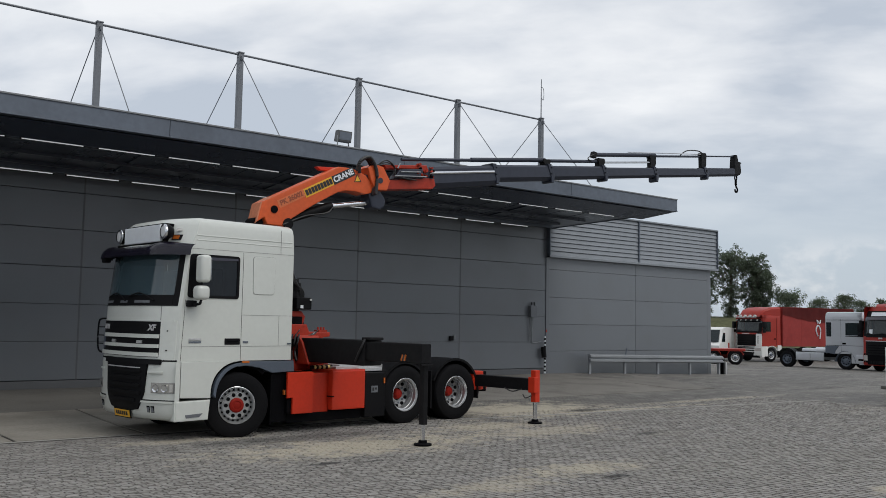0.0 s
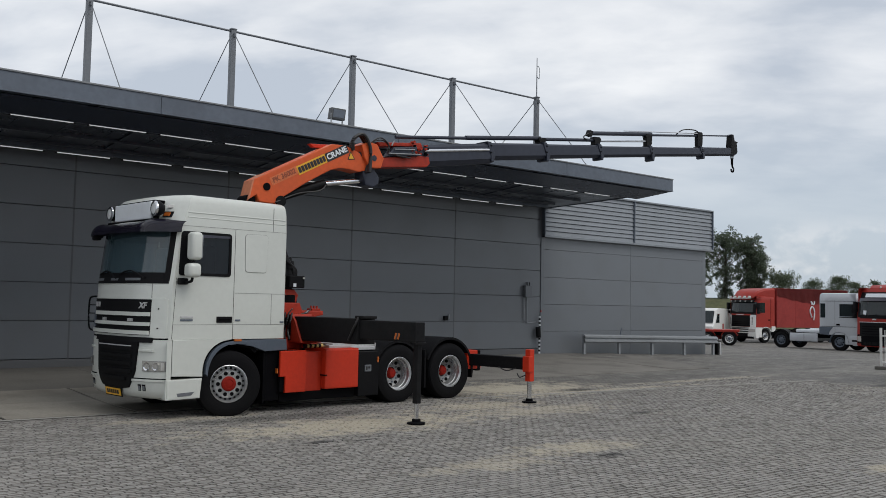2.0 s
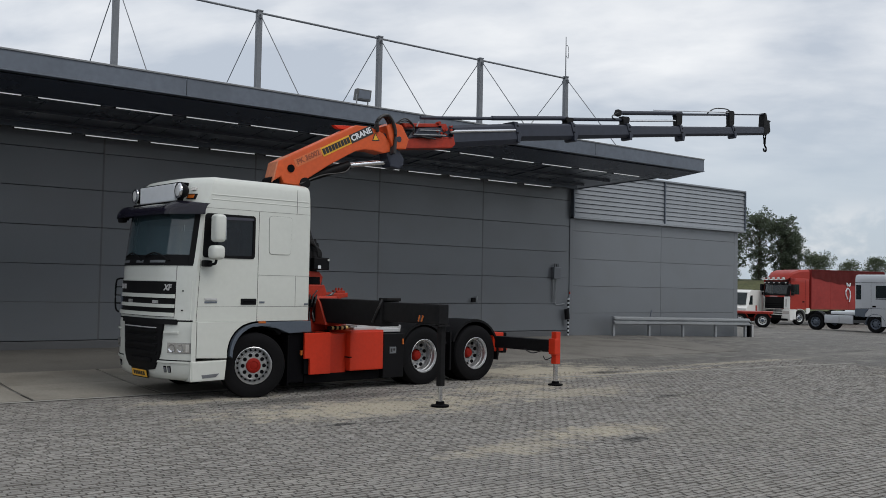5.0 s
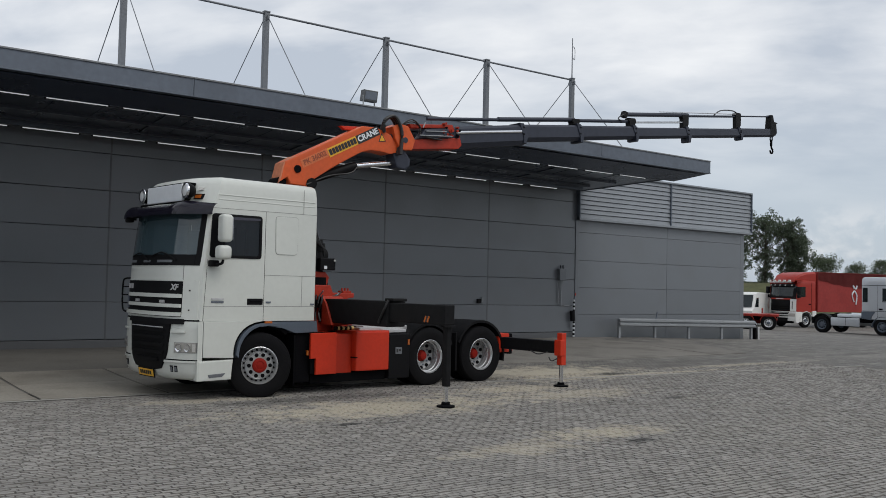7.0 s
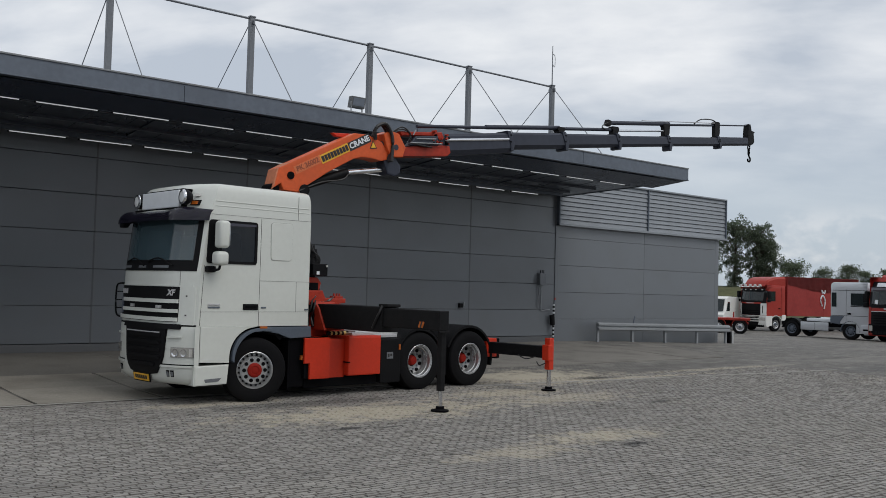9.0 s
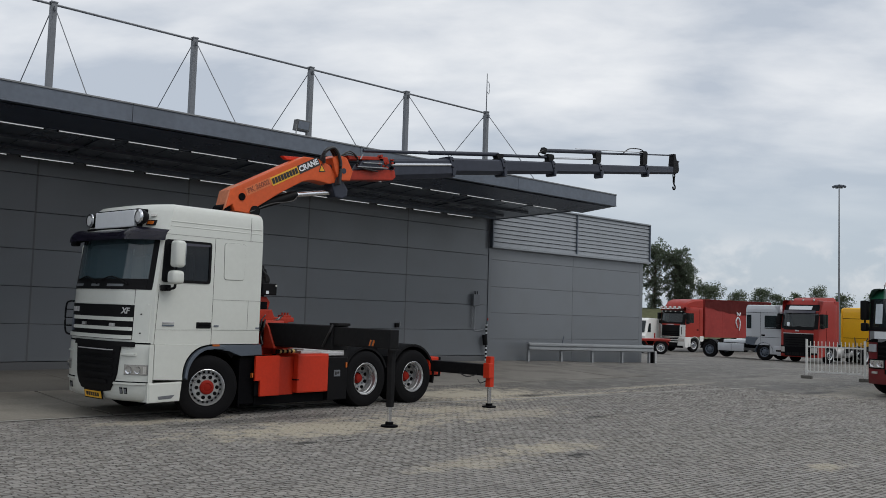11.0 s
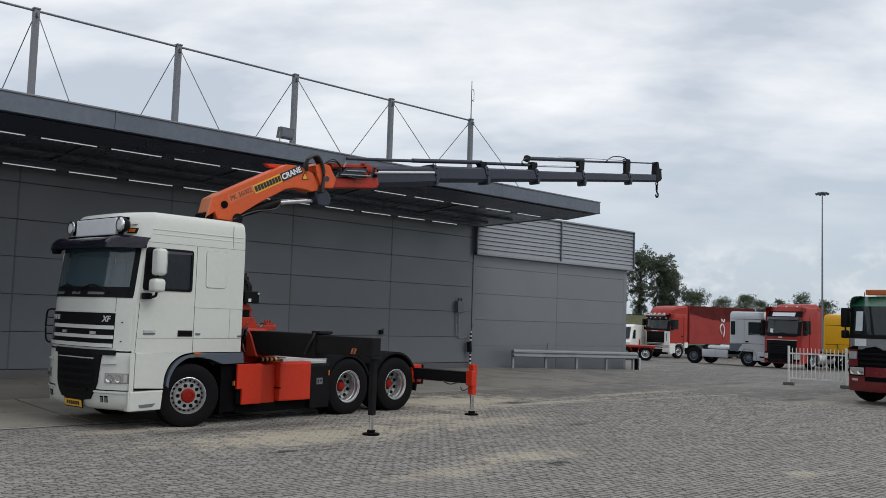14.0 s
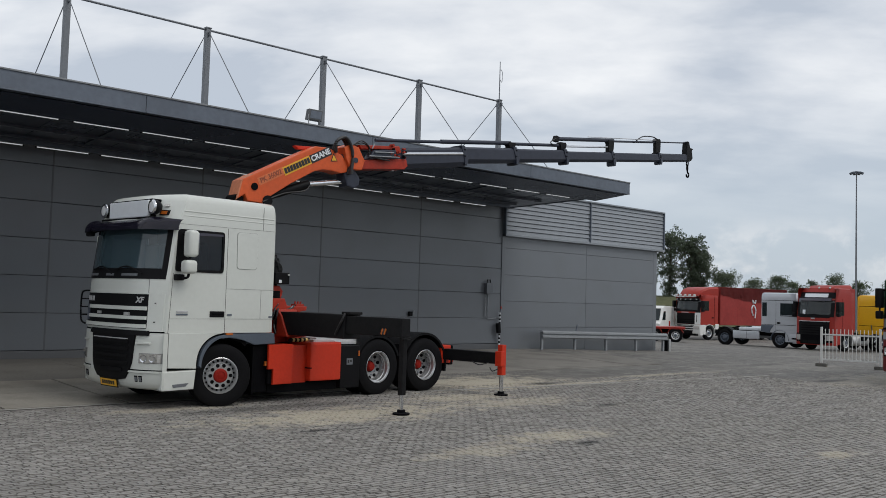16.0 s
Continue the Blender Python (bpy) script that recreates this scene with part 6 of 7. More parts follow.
def lorry_wheel(parent, m, rim_mat, r=0.52):
    w = part("wheel", lathe(bmesh.new(), [(-0.08, r * 0.55), (-0.15, r * 0.65), (-0.15, r * 0.85), (-0.12, r * 0.97), (-0.06, r), (0.06, r), (0.12, r * 0.97), (0.15, r * 0.85), (0.15, r * 0.6)], 32), M_rubber, parent, smooth=True, matrix=m)
    part("rim", lathe(bmesh.new(), [(-0.09, r * 0.57), (-0.14, r * 0.58), (-0.12, r * 0.5), (-0.05, r * 0.46), (-0.09, r * 0.3), (-0.09, 0.0)], 24), rim_mat, w, smooth=True)
    part("hub", R((0, -0.15, 0), (0, -0.08, 0), r * 0.2, seg=14), M_steel, w)
    for k in range(8):
        a = 2 * math.pi * k / 8
        part("rim_hole", R((r * 0.39 * math.cos(a), -0.10, r * 0.39 * math.sin(a)), (r * 0.39 * math.cos(a), -0.06, r * 0.39 * math.sin(a)), r * 0.06, seg=6), M_chassis, w)
    return w


def lorry_cab(parent, h, z0, length, paint, top_paint=None, belt=1.9, glass_top=2.75, rake=0.14, bow=0.22, mirror_out=1.42):
    """A rounded cab with open windows; front at x = -length/2, width 2.48 about y = 0."""
    zs = [z0, z0 + 0.25, belt - 0.3, belt, belt + 0.06, (belt + glass_top) / 2, glass_top - 0.05, glass_top, glass_top + 0.08, (glass_top + h) / 2, h - 0.14, h - 0.06, h - 0.015, h]
    us = [0.46, 0.30, 0.12, 0.02, -0.20, -0.36]
    vs = [0.0, 0.05, 0.1, 0.18, 0.3, 0.5, 0.75, 1.0]

    def fu(v, z):
        s = min(abs(v) / 1.24, 1)
        f = np.interp(z, [z0, belt, glass_top, h - 0.2, h], [-0.02, 0.0, rake, rake + 0.14 + 0.16 * (h > 3.2), rake + 0.45])
        return -length / 2 + f + bow * s ** 3.5

    bm, top, rings = bmesh.new(), bmesh.new(), []
    for z in zs:
        i = float(np.interp(z, [h - 0.2, h - 0.06, h - 0.015, h], [0, 0.04, 0.11, 0.25]))
        near = [(u * length, -1.24 + i) for u in us]
        half = [(fu((-1 + f) * (1.24 - i), z), (-1 + f) * (1.24 - i)) for f in vs]
        pts = [(length / 2 - i, -1.18 + i)] + near + half + [(u, -v) for u, v in half[:-1][::-1]] + [(u, -v) for u, v in near[::-1]] + [(length / 2 - i, 1.18 - i)]
        rings.append(pts)
    K = len(rings[0])
    panes = {k: bmesh.new() for k in ("screen", "near", "far")}

    def quad(target, a, j):
        target.faces.new([target.verts.new((*rings[q][w % K], zs[q])) for q, w in ((a, j), (a, j + 1), (a + 1, j + 1), (a + 1, j))])

    nS = len(us)
    for a in range(len(zs) - 1):
        for j in range(K):
            if 4 <= a <= 6 and 1 + nS + 1 <= j < 1 + nS + 2 * len(vs) - 3:
                quad(panes["screen"], a, j)
            elif 4 <= a <= 5 and j in (4, 5):
                quad(panes["near"], a, j)
            elif 4 <= a <= 5 and j in (K - 7, K - 6):
                quad(panes["far"], a, j)
            elif top_paint and a >= 3:
                quad(top, a, j)
            else:
                quad(bm, a, j)
    cap = top if top_paint else bm
    cap.faces.new([cap.verts.new((*p, zs[-1])) for p in rings[-1]])
    for b in (bm, top, *panes.values()):
        bmesh.ops.remove_doubles(b, verts=b.verts[:], dist=0.001)
    cab = part("cab", bm, paint, parent, smooth=True)
    if top_paint:
        part("cab_roof", top, top_paint, parent, smooth=True)
    else:
        top.free()
    for k, b in panes.items():
        o = part("windscreen" if k == "screen" else "side_window", b, M_darkglass, cab, smooth=True)
        o.visible_shadow = False
    part("interior", B(-0.05, length / 2 - 0.1, -1.1, 1.1, z0 + 0.1, glass_top), M_inside, cab)
    part("dashboard", B(-length / 2 + 0.25, -0.1, -1.1, 1.1, z0 + 0.1, belt - 0.05), M_inside, cab)
    for s in (-1, 1):
        part("mirror", B(-length * 0.42, -length * 0.30, s * mirror_out - 0.09, s * mirror_out + 0.09, belt + 0.28, glass_top - 0.05, bevel=0.04), M_black, parent, smooth=True)
        part("mirror", B(-length * 0.42, -length * 0.31, s * mirror_out - 0.08, s * mirror_out + 0.08, belt - 0.02, belt + 0.2, bevel=0.04), M_black, parent, smooth=True)
        part("mirror_arm", R((-length * 0.36, s * mirror_out, glass_top - 0.1), (-length * 0.36, s * mirror_out, belt + 0.05), 0.025, seg=6), M_black, parent)
        part("mirror_arm", R((-length * 0.36, s * 1.2, glass_top - 0.1), (-length * 0.36, s * mirror_out, glass_top - 0.1), 0.025, seg=6), M_black, parent)
    return cab, fu


def lorry_plate(fu, v0, v1, z0, z1, out=0.02, nv=10, nz=2):
    b = bmesh.new()
    g = [[[b.verts.new((fu(v0 + (v1 - v0) * i / nv, z0 + (z1 - z0) * j / nz) - out + k * 0.05, v0 + (v1 - v0) * i / nv, z0 + (z1 - z0) * j / nz)) for j in range(nz + 1)] for i in range(nv + 1)] for k in (0, 1)]
    for i in range(nv):
        for j in range(nz):
            b.faces.new((g[0][i][j], g[0][i + 1][j], g[0][i + 1][j + 1], g[0][i][j + 1]))
    for i in range(nv):
        b.faces.new((g[0][i][0], g[1][i][0], g[1][i + 1][0], g[0][i + 1][0]))
        b.faces.new((g[0][i][nz], g[0][i + 1][nz], g[1][i + 1][nz], g[1][i][nz]))
    for j in range(nz):
        b.faces.new((g[0][0][j], g[0][0][j + 1], g[1][0][j + 1], g[1][0][j]))
        b.faces.new((g[0][nv][j], g[1][nv][j], g[1][nv][j + 1], g[0][nv][j + 1]))
    return b


def lorry(name, place, heading, label, paint, h, z0=0.95, length=2.25, wheels=(0.3, 3.9), rim=M_rim, top_paint=None, chassis_len=5.6, grille=True, belt=1.95, glass_top=2.8, lights=(0.86, 1.02), bumper_paint=None, visor=True, bow=0.22, mirror_out=1.42, steer=0, surround=True, face=None):
    """x runs to the rear from the cab's middle."""
    t = thing(name, pose(place[0], place[1], ground_z(*place), 0, 0, heading), label, "truck")
    cab, fu = lorry_cab(t, h, z0, length, paint, top_paint, belt, glass_top, bow=bow, mirror_out=mirror_out)
    bp = bumper_paint or paint
    b = bmesh.new()
    zz = [0.34, 0.42, 0.7, z0 + 0.02]
    rr = []
    for z in zz:
        pts = [(-length / 2 + 0.55, -1.24)] + [(fu(v, z) - 0.03 + (0.06 if z < 0.4 else 0), v) for v in np.linspace(-1.23, 1.23, 13)] + [(-length / 2 + 0.55, 1.24)]
        rr.append([b.verts.new((u, v, z)) for u, v in pts])
    for p, q in zip(rr, rr[1:]):
        for j in range(len(p) - 1):
            b.faces.new((p[j], p[j + 1], q[j + 1], q[j]))
    b.faces.new(rr[0])
    b.faces.new(rr[-1][::-1])
    bump = part("bumper", b, bp, t, smooth=True)
    part("step_panel", B(-length / 2 + 0.55, -0.28, -1.24, 1.24, 0.4, z0 + 0.02, bevel=0.02), bp, t)
    if grille:
        part("grille", lorry_plate(fu, -0.98, 0.98, *(face or (0.72, belt - 0.3)), 0.035), M_black, t, smooth=True)
        for k in range(4):
            z = 1.05 + 0.14 * k
            part("grille_slat", lorry_plate(fu, -0.8, 0.8, z, z + 0.04, 0.055, 8, 1), M_chassis, t)
        part("lower_intake", lorry_plate(fu, -0.7, 0.7, 0.45, 0.62, 0.06), M_black, t)
    for s in (-1, 1):
        part("headlight", lorry_plate(fu, s * 0.98 - 0.2, s * 0.98 + 0.2, *lights, 0.05, 4, 2), M_lens, bump)
    if visor:
        part("sun_visor", lorry_plate(fu, -1.05, 1.05, glass_top + 0.0, glass_top + 0.16, 0.14), M_visor, t, smooth=True)
    if surround:
        for s in (-1, 1):
            part("pillar_trim", lorry_plate(fu, min(s * 1.0, s * 1.2), max(s * 1.0, s * 1.2), belt + 0.0, glass_top + 0.05, 0.006, 4, 4), M_black, t, smooth=True)
        part("wiper_panel", lorry_plate(fu, -1.19, 1.19, belt - 0.10, belt + 0.09, 0.012, 12, 1), M_black, t, smooth=True)
        for s in (-0.45, 0.4):
            part("wiper", tube(bmesh.new(), [(fu(s, belt) - 0.05, s, belt), (fu(s + 0.3, belt + 0.12) - 0.05, s + 0.3, belt + 0.12), (fu(s + 0.6, belt + 0.08) - 0.05, s + 0.6, belt + 0.08)], 0.015, 5), M_black, t)
    part("frame_rail", B(-0.6, chassis_len - 1.1, -0.45, -0.37, 0.7, 0.95), M_chassis, t)
    part("frame_rail", B(-0.6, chassis_len - 1.1, 0.37, 0.45, 0.7, 0.95), M_chassis, t)
    for u in wheels:
        for s in (-1, 1):
            lorry_wheel(t, pose(u, s * 1.06, 0.52, 0, 0, (0 if s < 0 else 180) + (steer if u < 1 else 0)), rim)
        part("axle", R((u, -0.95, 0.52), (u, 0.95, 0.52), 0.08), M_chassis, t)
    return t, cab, fu


# red curtain-sided lorry with roof deflector
t, cab, fu = lorry("curtain_lorry", (61.18, 40.2), -10, "red lorry with white lower panels and red tarpaulin body", M_lorry_red, 3.38, z0=1.12, wheels=(0.12, 6.2, 7.5), chassis_len=10.5, belt=2.12, glass_top=2.95, bumper_paint=M_lorry_white, lights=(0.78, 1.0), visor=False, face=(1.16, 2.0), bow=0.3)
bm = bmesh.new()
roof = [(-0.78, 3.30, 0.9), (-0.70, 3.52, 0.98), (-0.40, 3.78, 1.06), (0.2, 3.96, 1.14), (1.12, 4.02, 1.2)]
left = [[bm.verts.new((x, s * w * f, z - d)) for s, f, d in ((-1, 1, z - 3.25), (-1, 1, 0.16), (-1, 0.9, 0.03), (1, 0.9, 0.03), (1, 1, 0.16), (1, 1, z - 3.25))] for x, z, w in roof]
for a, b in zip(left, left[1:]):
    for k in range(5):
        bm.faces.new((a[k], a[k + 1], b[k + 1], b[k]))
bm.faces.new(left[0])
bm.faces.new(left[-1])
part("roof_deflector", bm, M_lorry_red, t, "red roof wind deflector", smooth=True)
part("sun_visor", lorry_plate(fu, -1.1, 1.1, 2.92, 3.10, 0.20), M_chassis, t, "black sun visor", smooth=True)
part("lamp_rail", R((-1.18, -1.05, 3.22), (-1.18, 1.05, 3.22), 0.03, seg=6), M_chrome, t)
for v in np.linspace(-0.9, 0.9, 5):
    part("spot_lamp", R((-1.26, v, 3.30), (-1.12, v, 3.30), 0.09, seg=12), M_lens, t)
for v in np.linspace(-0.95, 0.95, 5):
    part("visor_lamp", R((fu(v, 3.0) - 0.24, v, 3.0), (fu(v, 3.0) - 0.15, v, 3.0), 0.045, seg=10), M_lens, t)
for s in (-1, 1):
    part("side_cheek", lorry_plate(fu, min(s * 0.88, s * 1.22), max(s * 0.88, s * 1.22), 1.15, 2.02, 0.05, 4, 4), M_lorry_white, t, "white corner air deflector", smooth=True)
    part("cheek_slot", lorry_plate(fu, min(s * 1.0, s * 1.04), max(s * 1.0, s * 1.04), 1.3, 1.85, 0.056, 1, 2), M_chassis, t)
    part("door_line", B(0.62, 0.64, s * 1.245 - 0.004, s * 1.245 + 0.004, 1.2, 3.2), M_chassis, t)
    part("door_handle", B(0.36, 0.55, s * 1.25 - 0.01, s * 1.25 + 0.01, 1.62, 1.7), M_chassis, t)
    part("wheel_arch", mudguard(0.12, -8, 188, 0.60, s * 1.26 - (0.3 if s > 0 else 0), s * 1.26 + (0.3 if s < 0 else 0)), M_lorry_white, t, "white wheel arch", matrix=pose(0, 0, -0.03))
    part("lower_panel", B(0.72, 1.12, s * 1.23 - 0.04, s * 1.23 + 0.04, 0.75, 1.2, bevel=0.03), M_lorry_white, t)
part("bonnet_strip", lorry_plate(fu, -0.9, 0.9, 1.98, 2.08, 0.05, 10, 1), M_lorry_red, t)
part("name_bar", lorry_plate(fu, -0.35, 0.35, 2.005, 2.05, 0.056, 6, 1), M_letter, t)
for k in range(3):
    part("bumper_slot", lorry_plate(fu, -0.75, 0.75, 0.62 + 0.16 * k, 0.69 + 0.16 * k, 0.06, 10, 1), M_chassis, t)
part("under_bumper", lorry_plate(fu, -1.1, 1.1, 0.30, 0.46, 0.036, 10, 1), M_chassis, t)
body = part("tarpaulin_body", B(1.25, 9.2, -1.27, 1.27, 1.12, 4.0, bevel=0.03), M_tarp, t, "red tarpaulin load body")
bm = bmesh.new()
n = 24
hi = [(1.25 + 7.9 * i / n, 3.99) for i in range(n + 1)]
lo = [(1.25 + 7.9 * i / n, 3.85 - 1.05 * math.sin(math.pi * (0.08 + 0.5 * i / n)) ** 0.7 - 0.04 * math.sin(i * 1.7)) for i in range(n + 1)]
a = [bm.verts.new((x, -1.285, z)) for x, z in hi]
b = [bm.verts.new((x, -1.285 - 0.012 * (k % 2), z)) for k, (x, z) in enumerate(lo)]
for k in range(n):
    bm.faces.new((a[k], a[k + 1], b[k + 1], b[k]))
bmesh.ops.solidify(bm, geom=bm.faces[:], thickness=-0.01)
part("cover_flap", bm, M_tarp_dark, body, "loose darker tarpaulin flap")
for k in range(5):
    part("body_rib", B(1.3 + 1.94 * k, 1.33 + 1.94 * k, -1.276, -1.27, 1.1, 3.6), M_tarp, body)
MK = 5.0
part("pale_mark", tube(bmesh.new(), [(MK, -1.31, 1.9), (MK - 0.2, -1.31, 2.4), (MK + 0.05, -1.31, 2.7), (MK + 0.3, -1.31, 2.3), (MK + 0.2, -1.31, 1.7)], 0.05, 5), M_sign, body, "pale drawn mark")
part("pale_mark", tube(bmesh.new(), [(MK, -1.31, 2.85), (MK - 0.1, -1.31, 3.1), (MK + 0.2, -1.31, 2.85), (MK + 0.3, -1.31, 3.1)], 0.045, 5), M_sign, body)
part("side_guard", B(1.4, 5.2, -1.25, -1.2, 0.55, 0.95), M_chassis, t)

# silver tractor unit, broadside
t, cab, fu = lorry("tractor_unit", (54.68, 29.5), 91, "silver-grey tractor unit with dark side windows and white tank cover", M_silverpaint, 3.42, length=2.6, wheels=(0.08, 3.80), chassis_len=6.0, belt=1.98, glass_top=2.82, rim=M_slate)
for s in (-1, 1):
    out = s * 1.22
    part("skirt", B(1.40, 3.2, out - 0.04, out + 0.04, 0.48, 0.98, bevel=0.05), M_silverpaint, t, "silver side skirt", smooth=True)
    part("skirt_seam", B(2.25, 2.27, s * 1.262 - 0.003, s * 1.262 + 0.003, 0.52, 0.94), M_chassis, t)
    part("mudguard", mudguard(3.80, 0, 180, 0.6, out - (0.5 if s > 0 else 0), out + (0.5 if s < 0 else 0)), M_black, t)
    part("door_line", B(0.32, 0.33, s * 1.245 - 0.004, s * 1.245 + 0.004, 1.05, 3.0), M_chassis, t)
    part("rear_window", B(0.92, 1.22, s * 1.247 - 0.004, s * 1.247 + 0.004, 1.95, 2.80), M_darkglass, t)
    part("door_handle", B(0.03, 0.25, s * 1.25 - 0.01, s * 1.25 + 0.01, 1.5, 1.6), M_chassis, t)
    part("wing", prism(bmesh.new(), [(0.45, 1.40), (1.29, 1.40), (1.29, 0.98), (0.72, 0.9), (0.66, 1.12)], out - 0.05, out + 0.05, 0.02), M_slate, t, "dark grey cab skirt")
    part("wheel_arch", mudguard(0.08, -5, 185, 0.56, s * 1.24 - (0.4 if s > 0 else 0), s * 1.24 + (0.4 if s < 0 else 0)), M_slate, t, matrix=pose(0, 0, -0.03))
    part("cab_seam", B(-0.95, 1.27, s * 1.246 - 0.004, s * 1.246 + 0.004, 2.93, 2.95), M_chassis, t)
    part("sill_seam", B(-0.95, 1.27, s * 1.246 - 0.004, s * 1.246 + 0.004, 1.42, 1.44), M_chassis, t)
    part("front_step", B(-1.26, -0.56, out - 0.05, out + 0.05, 0.40, 0.92, bevel=0.04), M_silverpaint, t, smooth=True)
    part("step_recess", B(-1.1, -0.7, s * 1.272 - 0.003, s * 1.272 + 0.003, 0.58, 0.68), M_chassis, t)
    part("window_seal", B(-0.97, 0.06, s * 1.246 - 0.003, s * 1.246 + 0.003, 1.97, 2.02), M_black, t)
part("tank_cover", B(1.45, 3.0, -1.12, 0.9, 1.0, 1.2, bevel=0.08), M_sign, t, "white sheet over the chassis", smooth=True)
part("cover_fold", R((1.5, -1.0, 1.18), (2.9, -0.7, 1.2), 0.06, seg=8), M_sign, t)
part("visor_end", B(-1.30, -1.14, -1.24, -1.1, 2.45, 3.1, bevel=0.03), M_black, t)

# red tractor with roof sign, facing the camera
t, cab, fu = lorry("tractor_unit", (53.9, 26.97), -8, "red tractor unit with dark grille and roof sign board", M_dull_red, 3.72, wheels=(0.3, 3.6, 4.9), chassis_len=6.4, belt=2.05, glass_top=2.95, lights=(0.62, 0.92), bumper_paint=M_dull_red)
part("bumper_centre", lorry_plate(fu, -0.85, 0.85, 0.40, 0.95, 0.06), M_chassis, t)
part("grille_line", lorry_plate(fu, -1.0, 1.0, 1.72, 1.76, 0.05, 10, 1), M_letter, t)
part("emblem_bar", B(-1.2, -1.19, -0.12, 0.12, 1.86, 1.94), M_letter, t)
part("roof_sign", lorry_plate(fu, -0.75, 0.75, 3.16, 3.38, 0.06), M_sign, t, "pale roof sign board")
part("dark_face", lorry_plate(fu, -1.15, 1.15, 3.1, 3.46, 0.02), M_black, t)
for s in (-1, 1):
    part("side_deflector", B(0.75, 1.2, s * 1.2 - 0.03, s * 1.2 + 0.03, 1.2, 3.7, bevel=0.02), M_dull_red, t)
bm = bmesh.new()
roof = [(-0.55, 3.66, 0.8), (-0.2, 3.86, 0.92), (0.4, 3.9, 1.0), (1.15, 3.94, 1.05)]
left = [[bm.verts.new((x, s * w * f, z - d)) for s, f, d in ((-1, 1.05, z - 3.6), (-1, 1, 0.12), (-1, 0.86, 0.0), (1, 0.86, 0.0), (1, 1, 0.12), (1, 1.05, z - 3.6))] for x, z, w in roof]
for a, b in zip(left, left[1:]):
    for k in range(5):
        bm.faces.new((a[k], a[k + 1], b[k + 1], b[k]))
bm.faces.new(left[0])
bm.faces.new(left[-1])
part("roof_spoiler", bm, M_dull_red, t, "red roof wind deflector", smooth=True)
for v in (-0.7, 0.0, 0.7):
    part("roof_lamp", R((-0.6, v, 3.70), (-0.52, v, 3.76), 0.05, seg=8), M_lens, t)
part("paper_note", lorry_plate(fu, 0.55, 0.75, 2.15, 2.4, 0.03, 2, 1), M_sign, t)

for s in (-1, 1):
    part("lamp_surround", lorry_plate(fu, s * 1.0 - 0.2, s * 1.0 + 0.2, 0.50, 1.02, 0.03, 4, 3), M_chassis, t)
    part("corner_seam", lorry_plate(fu, s * 1.02 - 0.012, s * 1.02 + 0.012, 1.0, 2.0, 0.012, 1, 3), M_chassis, t)
    part("door_line", B(-0.12, -0.105, s * 1.245 - 0.004, s * 1.245 + 0.004, 1.1, 3.1), M_chassis, t)
    part("cheek", lorry_plate(fu, min(s * 1.0, s * 1.22), max(s * 1.0, s * 1.22), 1.02, 2.0, 0.02, 4, 4), M_dull_red, t, smooth=True)
    part("tank", R((1.0, s * 0.95, 0.62), (2.7, s * 0.95, 0.62), 0.3, seg=20), M_alu, t)

# yellow tractor behind it
t, cab, fu = lorry("tractor_unit", (60.3, 26.0), 182, "yellow tractor unit parked behind the red one", M_lorry_yellow, 3.5, wheels=(0.3, 3.6), chassis_len=6.0, belt=1.95, glass_top=2.85)
for s in (-1, 1):
    part("side_deflector", B(0.75, 1.2, s * 1.2 - 0.03, s * 1.2 + 0.03, 1.2, 3.4, bevel=0.02), M_lorry_yellow, t)
    part("side_seam", B(-0.8, 1.1, s * 1.245 - 0.004, s * 1.245 + 0.004, 2.88, 2.905), M_chassis, t)

part("rear_seam", B(1.120, 1.130, -1.15, 1.15, 2.78, 2.81), M_chassis, t)
part("rear_seam", B(1.120, 1.130, -1.15, 1.15, 1.55, 1.575), M_chassis, t)
for v in (-0.4, 0.4):
    part("air_line", tube(bmesh.new(), [(1.14, v, 1.6), (1.3, v * 0.7, 1.2), (1.5, v * 0.5, 1.1)], 0.03, 6), M_hose, t)

# red chassis and white van by the hall's corner
t = thing("flatbed_trailer", pose(52.5, 36.2, ground_z(52.5, 36.2), 0, 0, 122), "red flatbed trailer chassis with low deck", "trailer")
part("deck", B(-0.5, 6.0, -1.2, 1.2, 0.86, 1.0, bevel=0.02), M_lorry_red, t)
part("side_rave", B(0.6, 6.0, -1.22, -1.12, 0.55, 0.9, bevel=0.02), M_lorry_red, t)
for u in (0.1, 1.45, 4.4):
    for s in (-1, 1):
        lorry_wheel(t, pose(u, s * 1.05, 0.46, 0, 0, 0 if s < 0 else 180), M_rim, 0.46)
        part("mudguard", mudguard(u, 20, 160, 0.5, s * 1.05 - 0.18, s * 1.05 + 0.18), M_lorry_red, t, matrix=pose(0, 0, -0.09))
part("side_box", B(0.62, 1.9, -1.26, -0.9, 0.34, 0.95, bevel=0.06), M_lorry_red, t, "red side locker", smooth=True)
part("frame_rail", B(-0.4, 6.0, -0.5, 0.5, 0.62, 0.86, bevel=0.02), M_chassis, t)
for k in range(4):
    part("post", B(0.5 + 1.4 * k, 0.58 + 1.4 * k, -1.15, -1.08, 1.0, 1.35), M_lorry_red, t)
VX, VY = 58.6, 42.0
van = thing("van", pose(VX, VY, ground_z(VX, VY), 0, 0, 20), "white delivery van beyond the hall's corner", "van")
